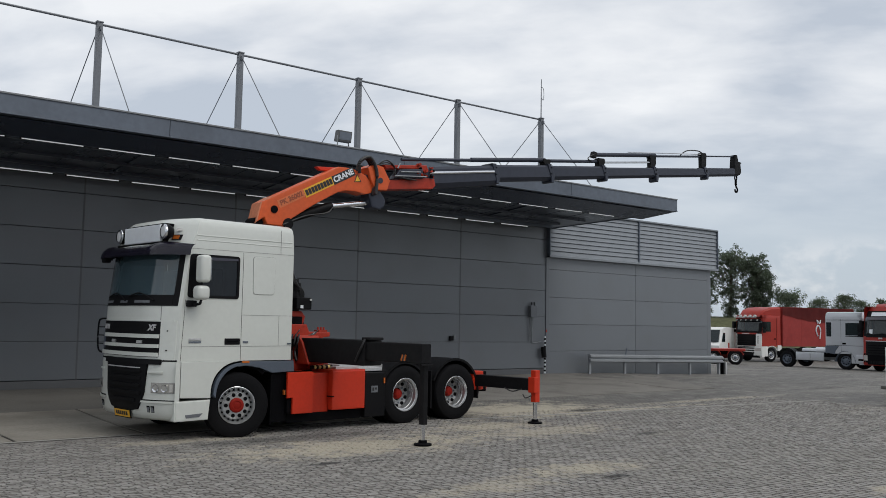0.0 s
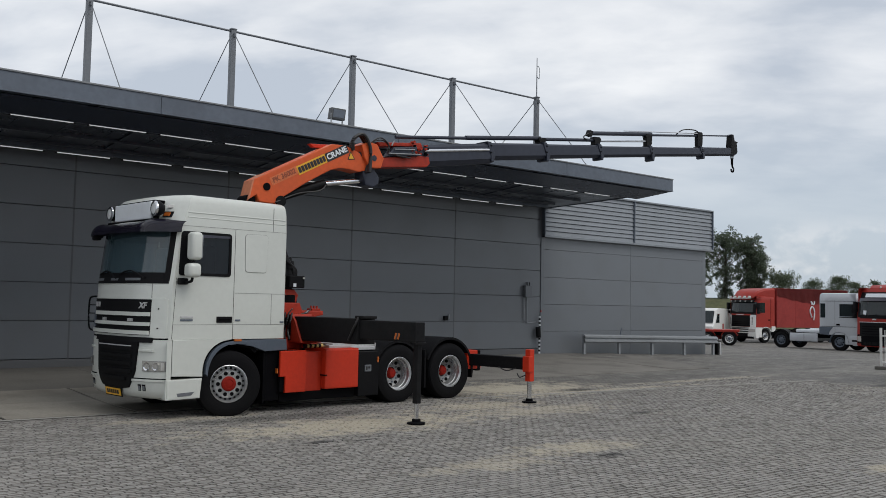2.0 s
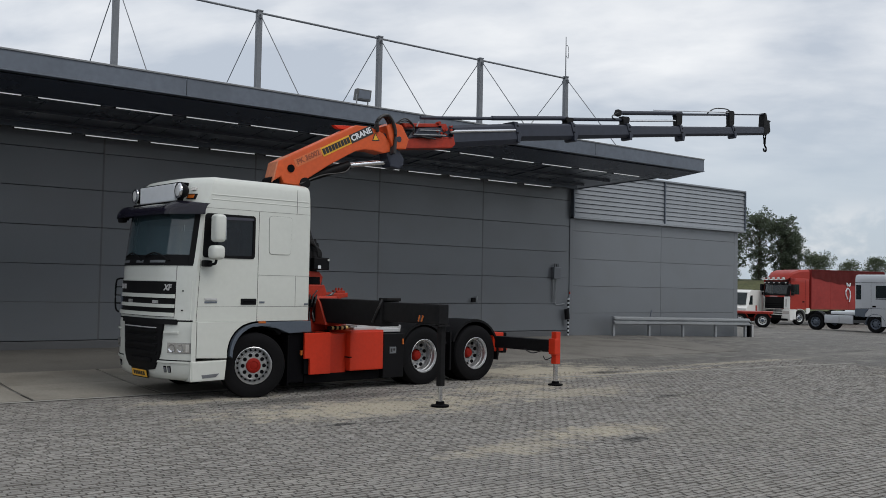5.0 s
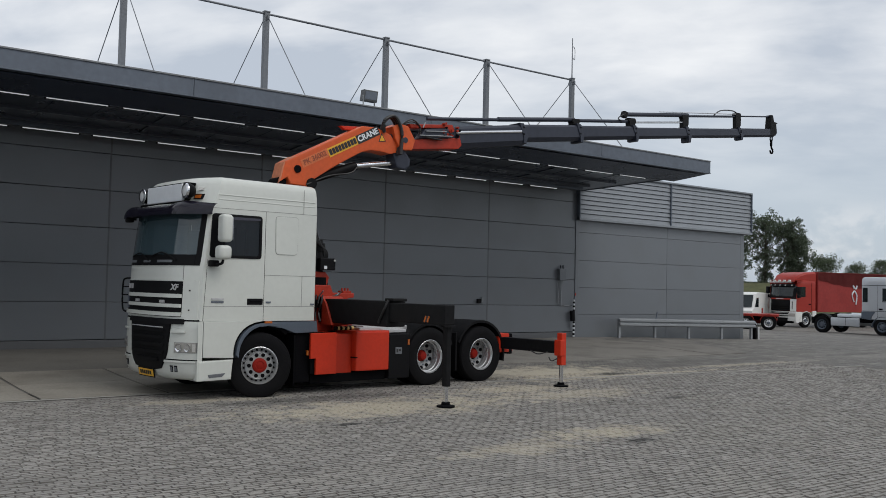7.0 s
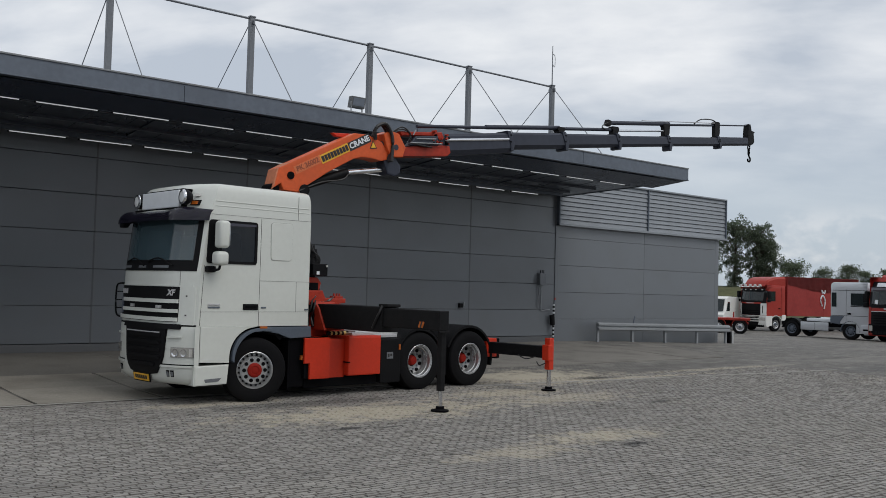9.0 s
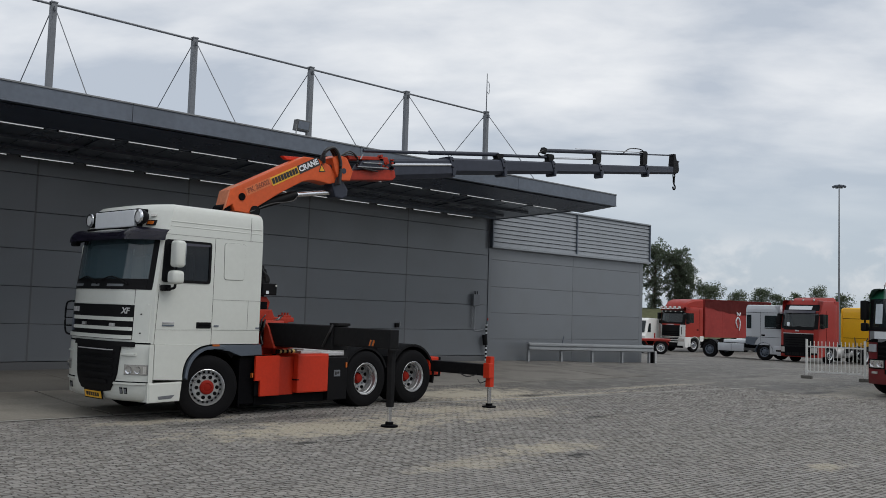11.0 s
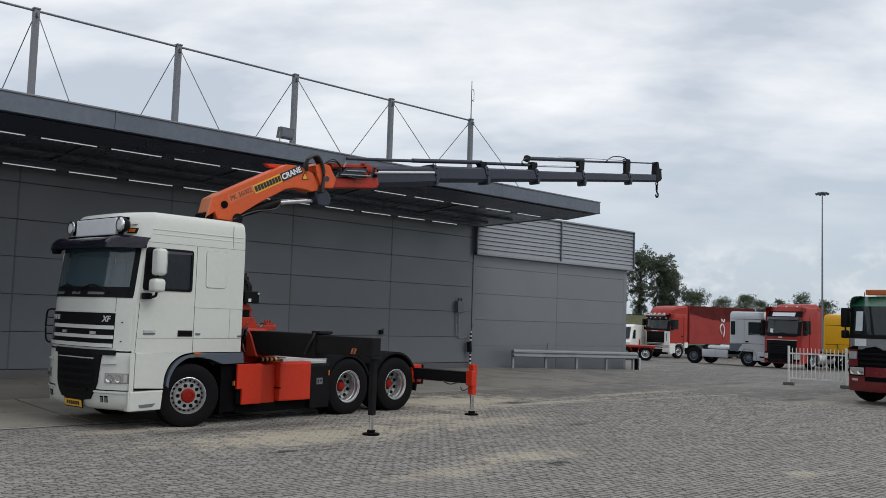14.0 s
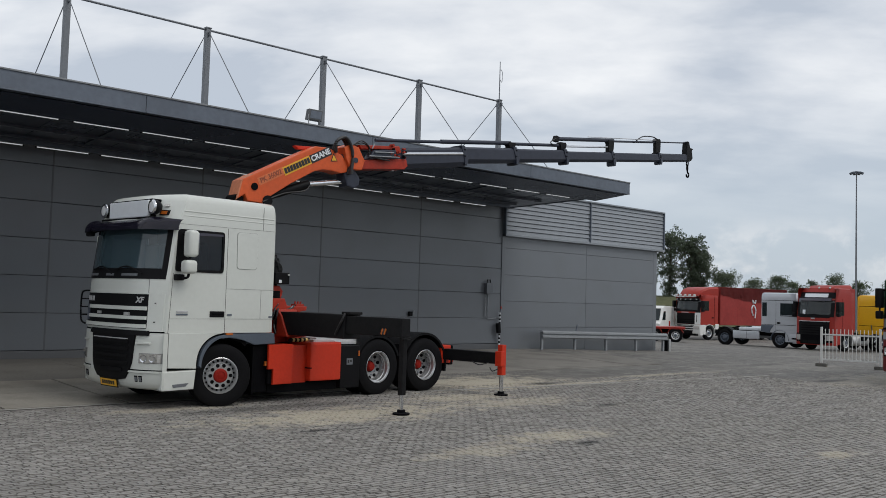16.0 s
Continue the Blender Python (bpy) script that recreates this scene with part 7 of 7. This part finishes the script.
part("body", prism(bmesh.new(), [(-2.6, 0.35), (2.6, 0.35), (2.6, 2.4), (-1.2, 2.45), (-1.7, 2.3), (-2.2, 1.35), (-2.65, 1.15)], -0.95, 0.95, 0.1), M_lorry_white, van, smooth=True)
part("side_window", prism(bmesh.new(), [(-1.95, 1.4), (-1.0, 1.4), (-1.0, 2.05), (-1.55, 2.05)], -0.965, -0.95), M_darkglass, van)
part("windscreen", B(-0.02, 0.0, -0.8, 0.8, 0.0, 0.95, m=pose(-2.24, 0, 1.40, 0, 28, 0)), M_darkglass, van)
for u in (-1.7, 1.6):
    for s in (-1, 1):
        lorry_wheel(van, pose(u, s * 0.85, 0.36, 0, 0, 0 if s < 0 else 180), M_rim, 0.36)
digger = thing("excavator", pose(58.6, 46.2, ground_z(58.6, 46.2)), "small orange excavator showing over the parked van", "excavator")
part("body", B(-0.7, 0.7, -0.6, 0.6, 0.5, 1.5, bevel=0.08), M_orange, digger)
part("track", B(-0.9, 0.9, -0.8, 0.8, 0.0, 0.5, bevel=0.1), M_rubber, digger)
part("cab_post", B(-0.2, 0.25, -0.3, 0.3, 1.5, 2.7, bevel=0.06), M_orange, digger)
part("boom", tube(bmesh.new(), [(0.3, 0, 1.5), (0.2, 0, 2.6), (-0.3, 0, 3.1)], 0.12, 8), M_orange, digger)

# green and maroon tipper close by
t, cab, fu = lorry("tipper_truck", (26.34, 11.20), 2, "dark green and maroon truck with amber beacon bar", M_maroon, 2.90, z0=1.0, length=2.1, top_paint=M_green, wheels=(0.35, 4.0), chassis_len=7.0, belt=1.76, glass_top=2.62, grille=False, lights=(0.78, 0.98), bumper_paint=M_maroon, visor=False, bow=0.24, mirror_out=1.36, steer=-38, surround=False)
part("windscreen_pillar", lorry_plate(fu, -1.22, -1.12, 1.82, 2.6, 0.004, 2, 4), M_black, t)
part("windscreen_pillar", lorry_plate(fu, 1.12, 1.22, 1.82, 2.6, 0.004, 2, 4), M_black, t)
part("wiper_panel", lorry_plate(fu, -1.22, 1.22, 1.76, 1.86, 0.03, 12, 1), M_black, t)
part("chevron_band", lorry_plate(fu, -1.2, 1.2, 1.46, 1.75, 0.02), M_beam, t)
for v, d in ((-0.72, -1), (-0.2, 1), (0.55, -1), (0.98, 1)):
    b = bmesh.new()
    prism(b, [(-0.26, 0), (0.26, 0), (0.16, 0.05), (0.10 * d, 0.085), (0.06 * d, 0.09), (-0.18, 0.05)], -0.008, 0.008)
    part("chevron", b, M_chassis, t, matrix=pose(fu(v, 1.5) - 0.03, v, 1.46, 0, 0, 90 + (14 if v > 0.8 else 0)))
part("grille", lorry_plate(fu, -0.95, 0.95, 1.0, 1.46, 0.04), M_chassis, t)
for k in range(3):
    part("grille_slat", lorry_plate(fu, -0.92, 0.92, 1.06 + 0.13 * k, 1.11 + 0.13 * k, 0.07, 10, 1), M_black, t)
em = part("emblem_ring", lathe(bmesh.new(), [(-0.012, 0.125), (-0.02, 0.137), (-0.012, 0.149), (0.01, 0.137), (-0.012, 0.125)], 28), M_chrome, t, "round chrome emblem", smooth=True, matrix=pose(fu(0, 1.25) - 0.09, -0.05, 1.23, 0, 0, -90))
for a in (90, 210, 330):
    part("emblem_spoke", R((0, -0.012, 0), (0.125 * math.cos(radians(a)), -0.012, 0.125 * math.sin(radians(a))), 0.022, seg=6, r2=0.008), M_chrome, em)
part("corner_trim", lorry_plate(fu, 0.98, 1.22, 1.20, 1.40, 0.05, 4, 2), M_silverpaint, t)
part("corner_trim", lorry_plate(fu, -1.22, -0.98, 1.20, 1.40, 0.05, 4, 2), M_silverpaint, t)
for s in (-1, 1):
    part("lamp_bezel", lorry_plate(fu, s * 0.98 - 0.23, s * 0.98 + 0.23, 0.75, 1.01, 0.045, 4, 2), M_chassis, t)
    for d in (-0.1, 0.1):
        part("lamp_reflector", lathe(bmesh.new(), [(-0.012, 0.0), (-0.008, 0.05), (-0.014, 0.08), (0.0, 0.085)], 16), M_chrome, t, smooth=True, matrix=pose(fu(s * 0.98 + d, 0.88) - 0.055, s * 0.98 + d, 0.88, 0, 0, -90))
part("lower_intake", lorry_plate(fu, -0.75, 0.75, 0.62, 0.74, 0.05), M_chassis, t)
part("fog_lamp", lorry_plate(fu, 0.95, 1.12, 0.62, 0.68, 0.05, 2, 1), M_lens, t)
part("white_label", lorry_plate(fu, 0.72, 1.05, 1.55, 1.74, 0.03, 3, 1), M_sign, t)
# pale plate painted in place of sky reflected in the glass
part("windscreen_reflection", lorry_plate(fu, 0.85, 1.05, 1.95, 2.48, 0.012, 3, 2), M_grey_green, t)
part("beacon_bar", B(-0.5, -0.25, -0.9, 0.9, 2.94, 3.08, bevel=0.03), M_lens, t, "roof beacon bar")
part("beacon", B(-0.51, -0.24, 0.25, 0.92, 2.935, 3.085, bevel=0.03), M_amber, t, "amber beacon")
part("beacon", B(-0.51, -0.24, -0.92, -0.6, 2.935, 3.085, bevel=0.03), M_amber, t)
part("whip_aerial", R((-0.3, 1.0, 2.85), (-0.31, 1.01, 3.02), 0.01, seg=6), M_black, t)
part("body", B(1.2, 5.6, -1.2, 1.2, 1.2, 3.0, bevel=0.03), M_silverpaint, t)

# fence panel
fence = thing("fence", pose(31.18, 16.72, 0.0, 0, 0, -77.5), "white picket fence panel standing on concrete feet", "fence")
FL = 1.86
part("rail", B(0, FL, -0.02, 0.02, 0.22, 0.27), M_lorry_white, fence)
part("rail", B(0, FL, -0.02, 0.02, 1.08, 1.13), M_lorry_white, fence)
for x in (0.0, FL):
    part("post", B(x - 0.035, x + 0.035, -0.035, 0.035, 0.05, 1.36, bevel=0.006), M_lorry_white, fence)
for k in range(1, 15):
    x = FL * k / 15
    part("picket", R((x, 0, 0.24), (x, 0, 1.30), 0.013, seg=8), M_lorry_white, fence)
for x in (0.0, FL):
    part("foot", B(x - 0.18, x + 0.18, -0.11, 0.11, 0.0, 0.11, bevel=0.02), M_floor, fence)
copy_thing(fence, pose(31.62, 14.72, 0.0, 0, 0, -72))

# tall lamp mast
pole = thing("light_mast", pose(87.6, 39.3, ground_z(87.6, 39.3)), "tall slender grey lighting mast with lamp ring", "lamp post")
part("shaft", R((0, 0, 0), (0, 0, 15.9), 0.11, seg=12, r2=0.05), M_mast, pole)
part("ring", lathe(bmesh.new(), [(0, 0.36), (0.06, 0.36), (0.06, 0.42), (0, 0.42), (0, 0.36)], 20), M_mast, pole, matrix=pose(0, 0, 15.75, 90, 0, 0))
for k in range(8):
    a = 2 * math.pi * k / 8
    part("lamp_head", B(-0.14, 0.14, -0.12, 0.12, -0.1, 0.06, m=pose(0.5 * math.cos(a), 0.5 * math.sin(a), 15.72, 0, 25, math.degrees(a))), M_steel, pole)
    part("arm", R((0, 0, 15.85), (0.5 * math.cos(a), 0.5 * math.sin(a), 15.74), 0.025, seg=6), M_mast, pole)

# ---- bank, hedges and trees behind ----
M_grass = material("rough_grass", (0.085, 0.092, 0.042), 0.9, 0, 0.3, 3.0, 0.5, 0.6, dirt=(0.13, 0.12, 0.06))
M_bark = material("bark", (0.09, 0.075, 0.06), 0.9, 0, 0.25, 12, 0.3, 0.5)


def leaf_material(name, c):
    m = material(name, c, 0.6, 0, 0.25, 1.2, 0.3, 0.0, spread=0.35)
    n, l = m.node_tree.nodes, m.node_tree.links
    through_leaf, mx = n.new("ShaderNodeBsdfTranslucent"), n.new("ShaderNodeMixShader")
    through_leaf.inputs["Color"].default_value = (c[0] * 1.2, c[1] * 1.3, c[2], 1)
    mx.inputs[0].default_value = 0.5
    l.new(n["Principled BSDF"].outputs[0], mx.inputs[1])
    l.new(through_leaf.outputs[0], mx.inputs[2])
    l.new(mx.outputs[0], n["Material Output"].inputs[0])
    return m


M_leaf = leaf_material("leaves_grey_green", (0.102, 0.124, 0.092))
M_leaf2 = leaf_material("leaves_green", (0.11, 0.132, 0.092))
bm = bmesh.new()
prof = [(96, -0.5), (99, 0.8), (102, 2.2), (105, 3.0), (110, 3.1), (118, 2.2), (140, -0.5)]
g = []
for i in range(70):
    a = radians(-25 + 100 * i / 69)
    g.append([bm.verts.new((1 + r * math.cos(a), 2.5 + r * math.sin(a), max(z, -0.6) + (0.5 * noise.noise((r * 0.2, i * 0.6, 1)) + 0.15 * noise.noise((r, i * 2.0, 5)) if z > 0 else 0))) for r, z in prof])
for p, q in zip(g, g[1:]):
    for j in range(len(prof) - 1):
        bm.faces.new((p[j], q[j], q[j + 1], p[j + 1]))
bank = part("earth_bank", bm, M_grass, smooth=True)
tagged(bank, "long grassy earth bank behind the lorry park", "bank", kind="structure")


def tree(place, height, width, seed, leaf, trunk_h=0.25, leaves=2600, size=0.34, lean=0.0):
    """Tapered trunk, forked limbs, and clumps of small leaves round their tips."""
    rnd = random.Random(seed)
    x, y = place
    r = math.hypot(x - 1, y - 2.5)
    zb = float(np.interp(r, [q[0] for q in prof], [q[1] for q in prof])) - 0.3 if r > 96 else ground_z(x, y)
    t = thing("tree", pose(x, y, zb, 0, 0, rnd.uniform(0, 360)), "leafy deciduous tree with loose uneven crown", "tree", "trees behind the yard")
    wood = bmesh.new()
    tips = []
    top = Vector((lean, 0, height * 0.9))
    rod(wood, (0, 0, 0), (lean * 0.4, 0, height * 0.5), 0.022 * height, 8, 0.013 * height)
    rod(wood, (lean * 0.4, 0, height * 0.5), top, 0.013 * height, 8, 0.003 * height)
    nb = 34 if height > 6 else 20
    for k in range(nb):
        f = trunk_h + (0.95 - trunk_h) * k / (nb - 1)
        base = Vector((lean * f * 0.8, 0, height * f * 0.88))
        a = k * 2.4 + rnd.uniform(-0.4, 0.4)
        env = math.sin(math.pi * min(max((f - trunk_h * 0.6) / (1.08 - trunk_h * 0.6), 0.05), 1)) ** 0.7
        ln = width * (0.42 if height > 6 else 0.40) * env * rnd.uniform(0.75, 1.1)
        end = base + Vector((math.cos(a) * ln, math.sin(a) * ln, ln * (rnd.uniform(0.7, 1.5) if height > 6 else rnd.uniform(0.35, 0.8))))
        rod(wood, base, end, 0.006 * height, 6, 0.0015 * height)
        tips.append((end, ln))
        for s in range(3):
            m = base.lerp(end, rnd.uniform(0.35, 0.8))
            e2 = m + Vector((rnd.uniform(-1, 1), rnd.uniform(-1, 1), rnd.uniform(0.1, 1))) * ln * 0.5
            rod(wood, m, e2, 0.003 * height, 5, 0.001 * height)
            tips.append((e2, ln * 0.8))
    tips.append((top, width * 0.25))
    part("trunk", wood, M_bark, t)
    vs, fs = [], []
    clumps = []
    for c, ln in tips:
        for q in range(4):
            o = Vector((rnd.gauss(0, 1), rnd.gauss(0, 1), rnd.gauss(0, 1))) * (0.05 * width + 0.09 * ln)
            clumps.append((c + o, (rnd.uniform(0.028, 0.066) if height > 6 else rnd.uniform(0.06, 0.10)) * width + 0.08))
    for k in range(int(leaves * (1.15 if height > 6 else 1.7))):
        c, rad = clumps[rnd.randrange(len(clumps))]
        d = Vector((rnd.gauss(0, 1), rnd.gauss(0, 1), rnd.gauss(0, 0.8))).normalized() * rad * rnd.random() ** 0.45
        p = c + d
        n1 = Vector((rnd.gauss(0, 1), rnd.gauss(0, 1), rnd.gauss(0, 1))).normalized()
        n2 = n1.cross(Vector((rnd.gauss(0, 1), rnd.gauss(0, 1), rnd.gauss(0, 1)))).normalized()
        s = size * rnd.uniform(0.6, 1.2)
        i = len(vs)
        vs += [p - n1 * s * 0.5, p + n2 * s * 0.28, p + n1 * s * 0.5, p - n2 * s * 0.28]
        fs.append((i, i + 1, i + 2, i + 3))
    me = bpy.data.meshes.new("crown")
    me.from_pydata([tuple(v) for v in vs], [], fs)
    me.materials.append(leaf)
    ob = new("crown", me)
    ob.parent = t
    return t


for k, (x, y, h, w, lf, lv, sz) in enumerate((
        (88.6, 64.0, 8.7, 5.0, M_leaf, 8500, 0.22), (90.3, 61.6, 7.9, 4.6, M_leaf, 9500, 0.20), (91.6, 59.7, 7.1, 4.2, M_leaf, 9000, 0.20), (92.2, 58.8, 5.9, 3.4, M_leaf, 6500, 0.20), (86.5, 67.0, 9.6, 5.5, M_leaf, 5000, 0.22),
        (93.6, 56.6, 3.0, 3.4, M_leaf2, 4200, 0.17), (95.1, 53.8, 2.2, 2.5, M_leaf2, 2000, 0.16), (96.3, 51.6, 2.8, 2.6, M_leaf2, 2600, 0.16), (97.0, 50.1, 2.2, 2.0, M_leaf2, 1600, 0.16),
        (97.9, 48.3, 2.5, 1.8, M_leaf2, 1500, 0.16), (98.8, 46.3, 3.1, 2.3, M_leaf2, 1900, 0.16), (99.8, 44.1, 2.4, 2.2, M_leaf2, 1700, 0.16), (101.2, 41.0, 2.4, 2.6, M_leaf2, 1500, 0.18), (103, 36.5, 2.6, 3.0, M_leaf2, 1500, 0.2), (105, 30, 3.0, 3.6, M_leaf2, 1500, 0.22))):
    tree((x, y), h, w, 40 + k, lf, leaves=lv, size=sz, trunk_h=0.05)
# low hedge growth along the bank
rnd = random.Random(9)
vs, fs = [], []
for k in range(16000):
    a = radians(rnd.uniform(-12, 62))
    r = rnd.uniform(106, 112)
    hgt = 0.35 + 0.5 * noise.noise((a * 40, 0, 3)) + 0.3 * noise.noise((a * 130, 0, 7))
    if hgt < 0.15:
        continue
    p = Vector((1 + r * math.cos(a), 2.5 + r * math.sin(a), 2.7 + rnd.random() ** 0.7 * hgt))
    n1 = Vector((rnd.gauss(0, 1), rnd.gauss(0, 1), rnd.gauss(0, 1))).normalized()
    n2 = n1.cross(Vector((rnd.gauss(0, 1), rnd.gauss(0, 1), rnd.gauss(0, 1)))).normalized()
    s = rnd.uniform(0.25, 0.5)
    i = len(vs)
    vs += [tuple(p - n1 * s * 0.5), tuple(p + n2 * s * 0.3), tuple(p + n1 * s * 0.5), tuple(p - n2 * s * 0.3)]
    fs.append((i, i + 1, i + 2, i + 3))
me = bpy.data.meshes.new("hedge")
me.from_pydata(vs, [], fs)
me.materials.append(M_leaf2)
tagged(new("hedge", me), "low scrubby hedge growing on top of the bank", "hedge", kind="stuff")

# ---- block paving round the truck: real pavers in courses along the hall ----
PW, PH, JT = 0.15, 0.078, 0.008


def paver_verts(x, y, sx, sy, h, tilt):
    b = 0.006
    a, c = sx / 2, sy / 2
    base = [(-a, -c, -0.004), (a, -c, -0.004), (a, c, -0.004), (-a, c, -0.004)]
    top = [(-a + b, -c + b * 1.3, h), (a - b, -c + b * 1.3, h), (a - b, c - b, h), (-a + b, c - b, h)]
    return [(x + p, y + q, r + (tilt[0] * p + tilt[1] * q if r > 0 else 0)) for p, q, r in base + top]


P_FACES = [(4, 5, 6, 7), (0, 1, 5, 4), (1, 2, 6, 5), (2, 3, 7, 6), (3, 0, 4, 7)]
rnd = random.Random(3)
paver_meshes = []
for k in range(6):
    me = bpy.data.meshes.new("paver")
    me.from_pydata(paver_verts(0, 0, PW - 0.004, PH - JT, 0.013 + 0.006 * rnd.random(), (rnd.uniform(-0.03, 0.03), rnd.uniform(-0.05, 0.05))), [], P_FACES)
    me.materials.append(M_paver)
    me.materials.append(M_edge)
    # bevels and sides get the joint colour, gap shade included
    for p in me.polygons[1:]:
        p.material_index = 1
    paver_meshes.append(me)
ground_ob = bpy.data.objects["ground"]
vs, fs = [], []
row = int(4.2 / PH)
while row * PH < 17.15:
    y = row * PH + PH / 2
    x_lo = 1.2
    x_hi = min(4 + 3.4 * (y - 2.5), 24.0)
    k = int(x_lo / PW)
    while k * PW < x_hi:
        x = k * PW + PW / 2 + (PW / 2 if row % 2 else 0) + 0.02 * math.sin(row * 2.3)
        k += 1
        if 6.0 <= x < 8.2 and 9.0 <= y < 11.2 and len([1 for c in ground_ob.children]) < 290:
            o = new("paver", paver_meshes[rnd.randrange(6)])
            o.parent = ground_ob
            o.location = (x + rnd.uniform(-0.002, 0.002), y + 0.012 * math.sin(x * 0.9 + row * 0.05), 0)
            continue
        i = len(vs)
        vs += paver_verts(x + rnd.uniform(-0.002, 0.002), y + rnd.uniform(-0.004, 0.004) + 0.012 * math.sin(x * 0.9 + row * 0.05), PW - 0.002 - rnd.uniform(0, 0.008), PH - JT - rnd.uniform(-0.003, 0.005), 0.010 + 0.007 * rnd.random(), (rnd.uniform(-0.04, 0.04), rnd.uniform(-0.08, 0.06)))
        fs += [tuple(i + q for q in f) for f in P_FACES]
    row += 1
# dark sandy bed that shows in the joints
bed = bmesh.new()
prev = None
for y in np.linspace(4.2, 17.3, 14):
    a, b = bed.verts.new((1.2, y, 0.002)), bed.verts.new((min(4 + 3.4 * (y - 2.5), 24.0), y, 0.002))
    if prev:
        bed.faces.new((prev[0], prev[1], b, a))
    prev = (a, b)
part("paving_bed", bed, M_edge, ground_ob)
me = bpy.data.meshes.new("paving")
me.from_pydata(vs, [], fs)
me.materials.append(M_paver)
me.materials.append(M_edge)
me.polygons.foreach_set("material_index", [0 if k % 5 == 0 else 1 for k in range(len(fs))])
pv = new("paving", me)
pv.parent = ground_ob
tagged(pv, "grey concrete block pavers laid in running courses", kind="stuff")
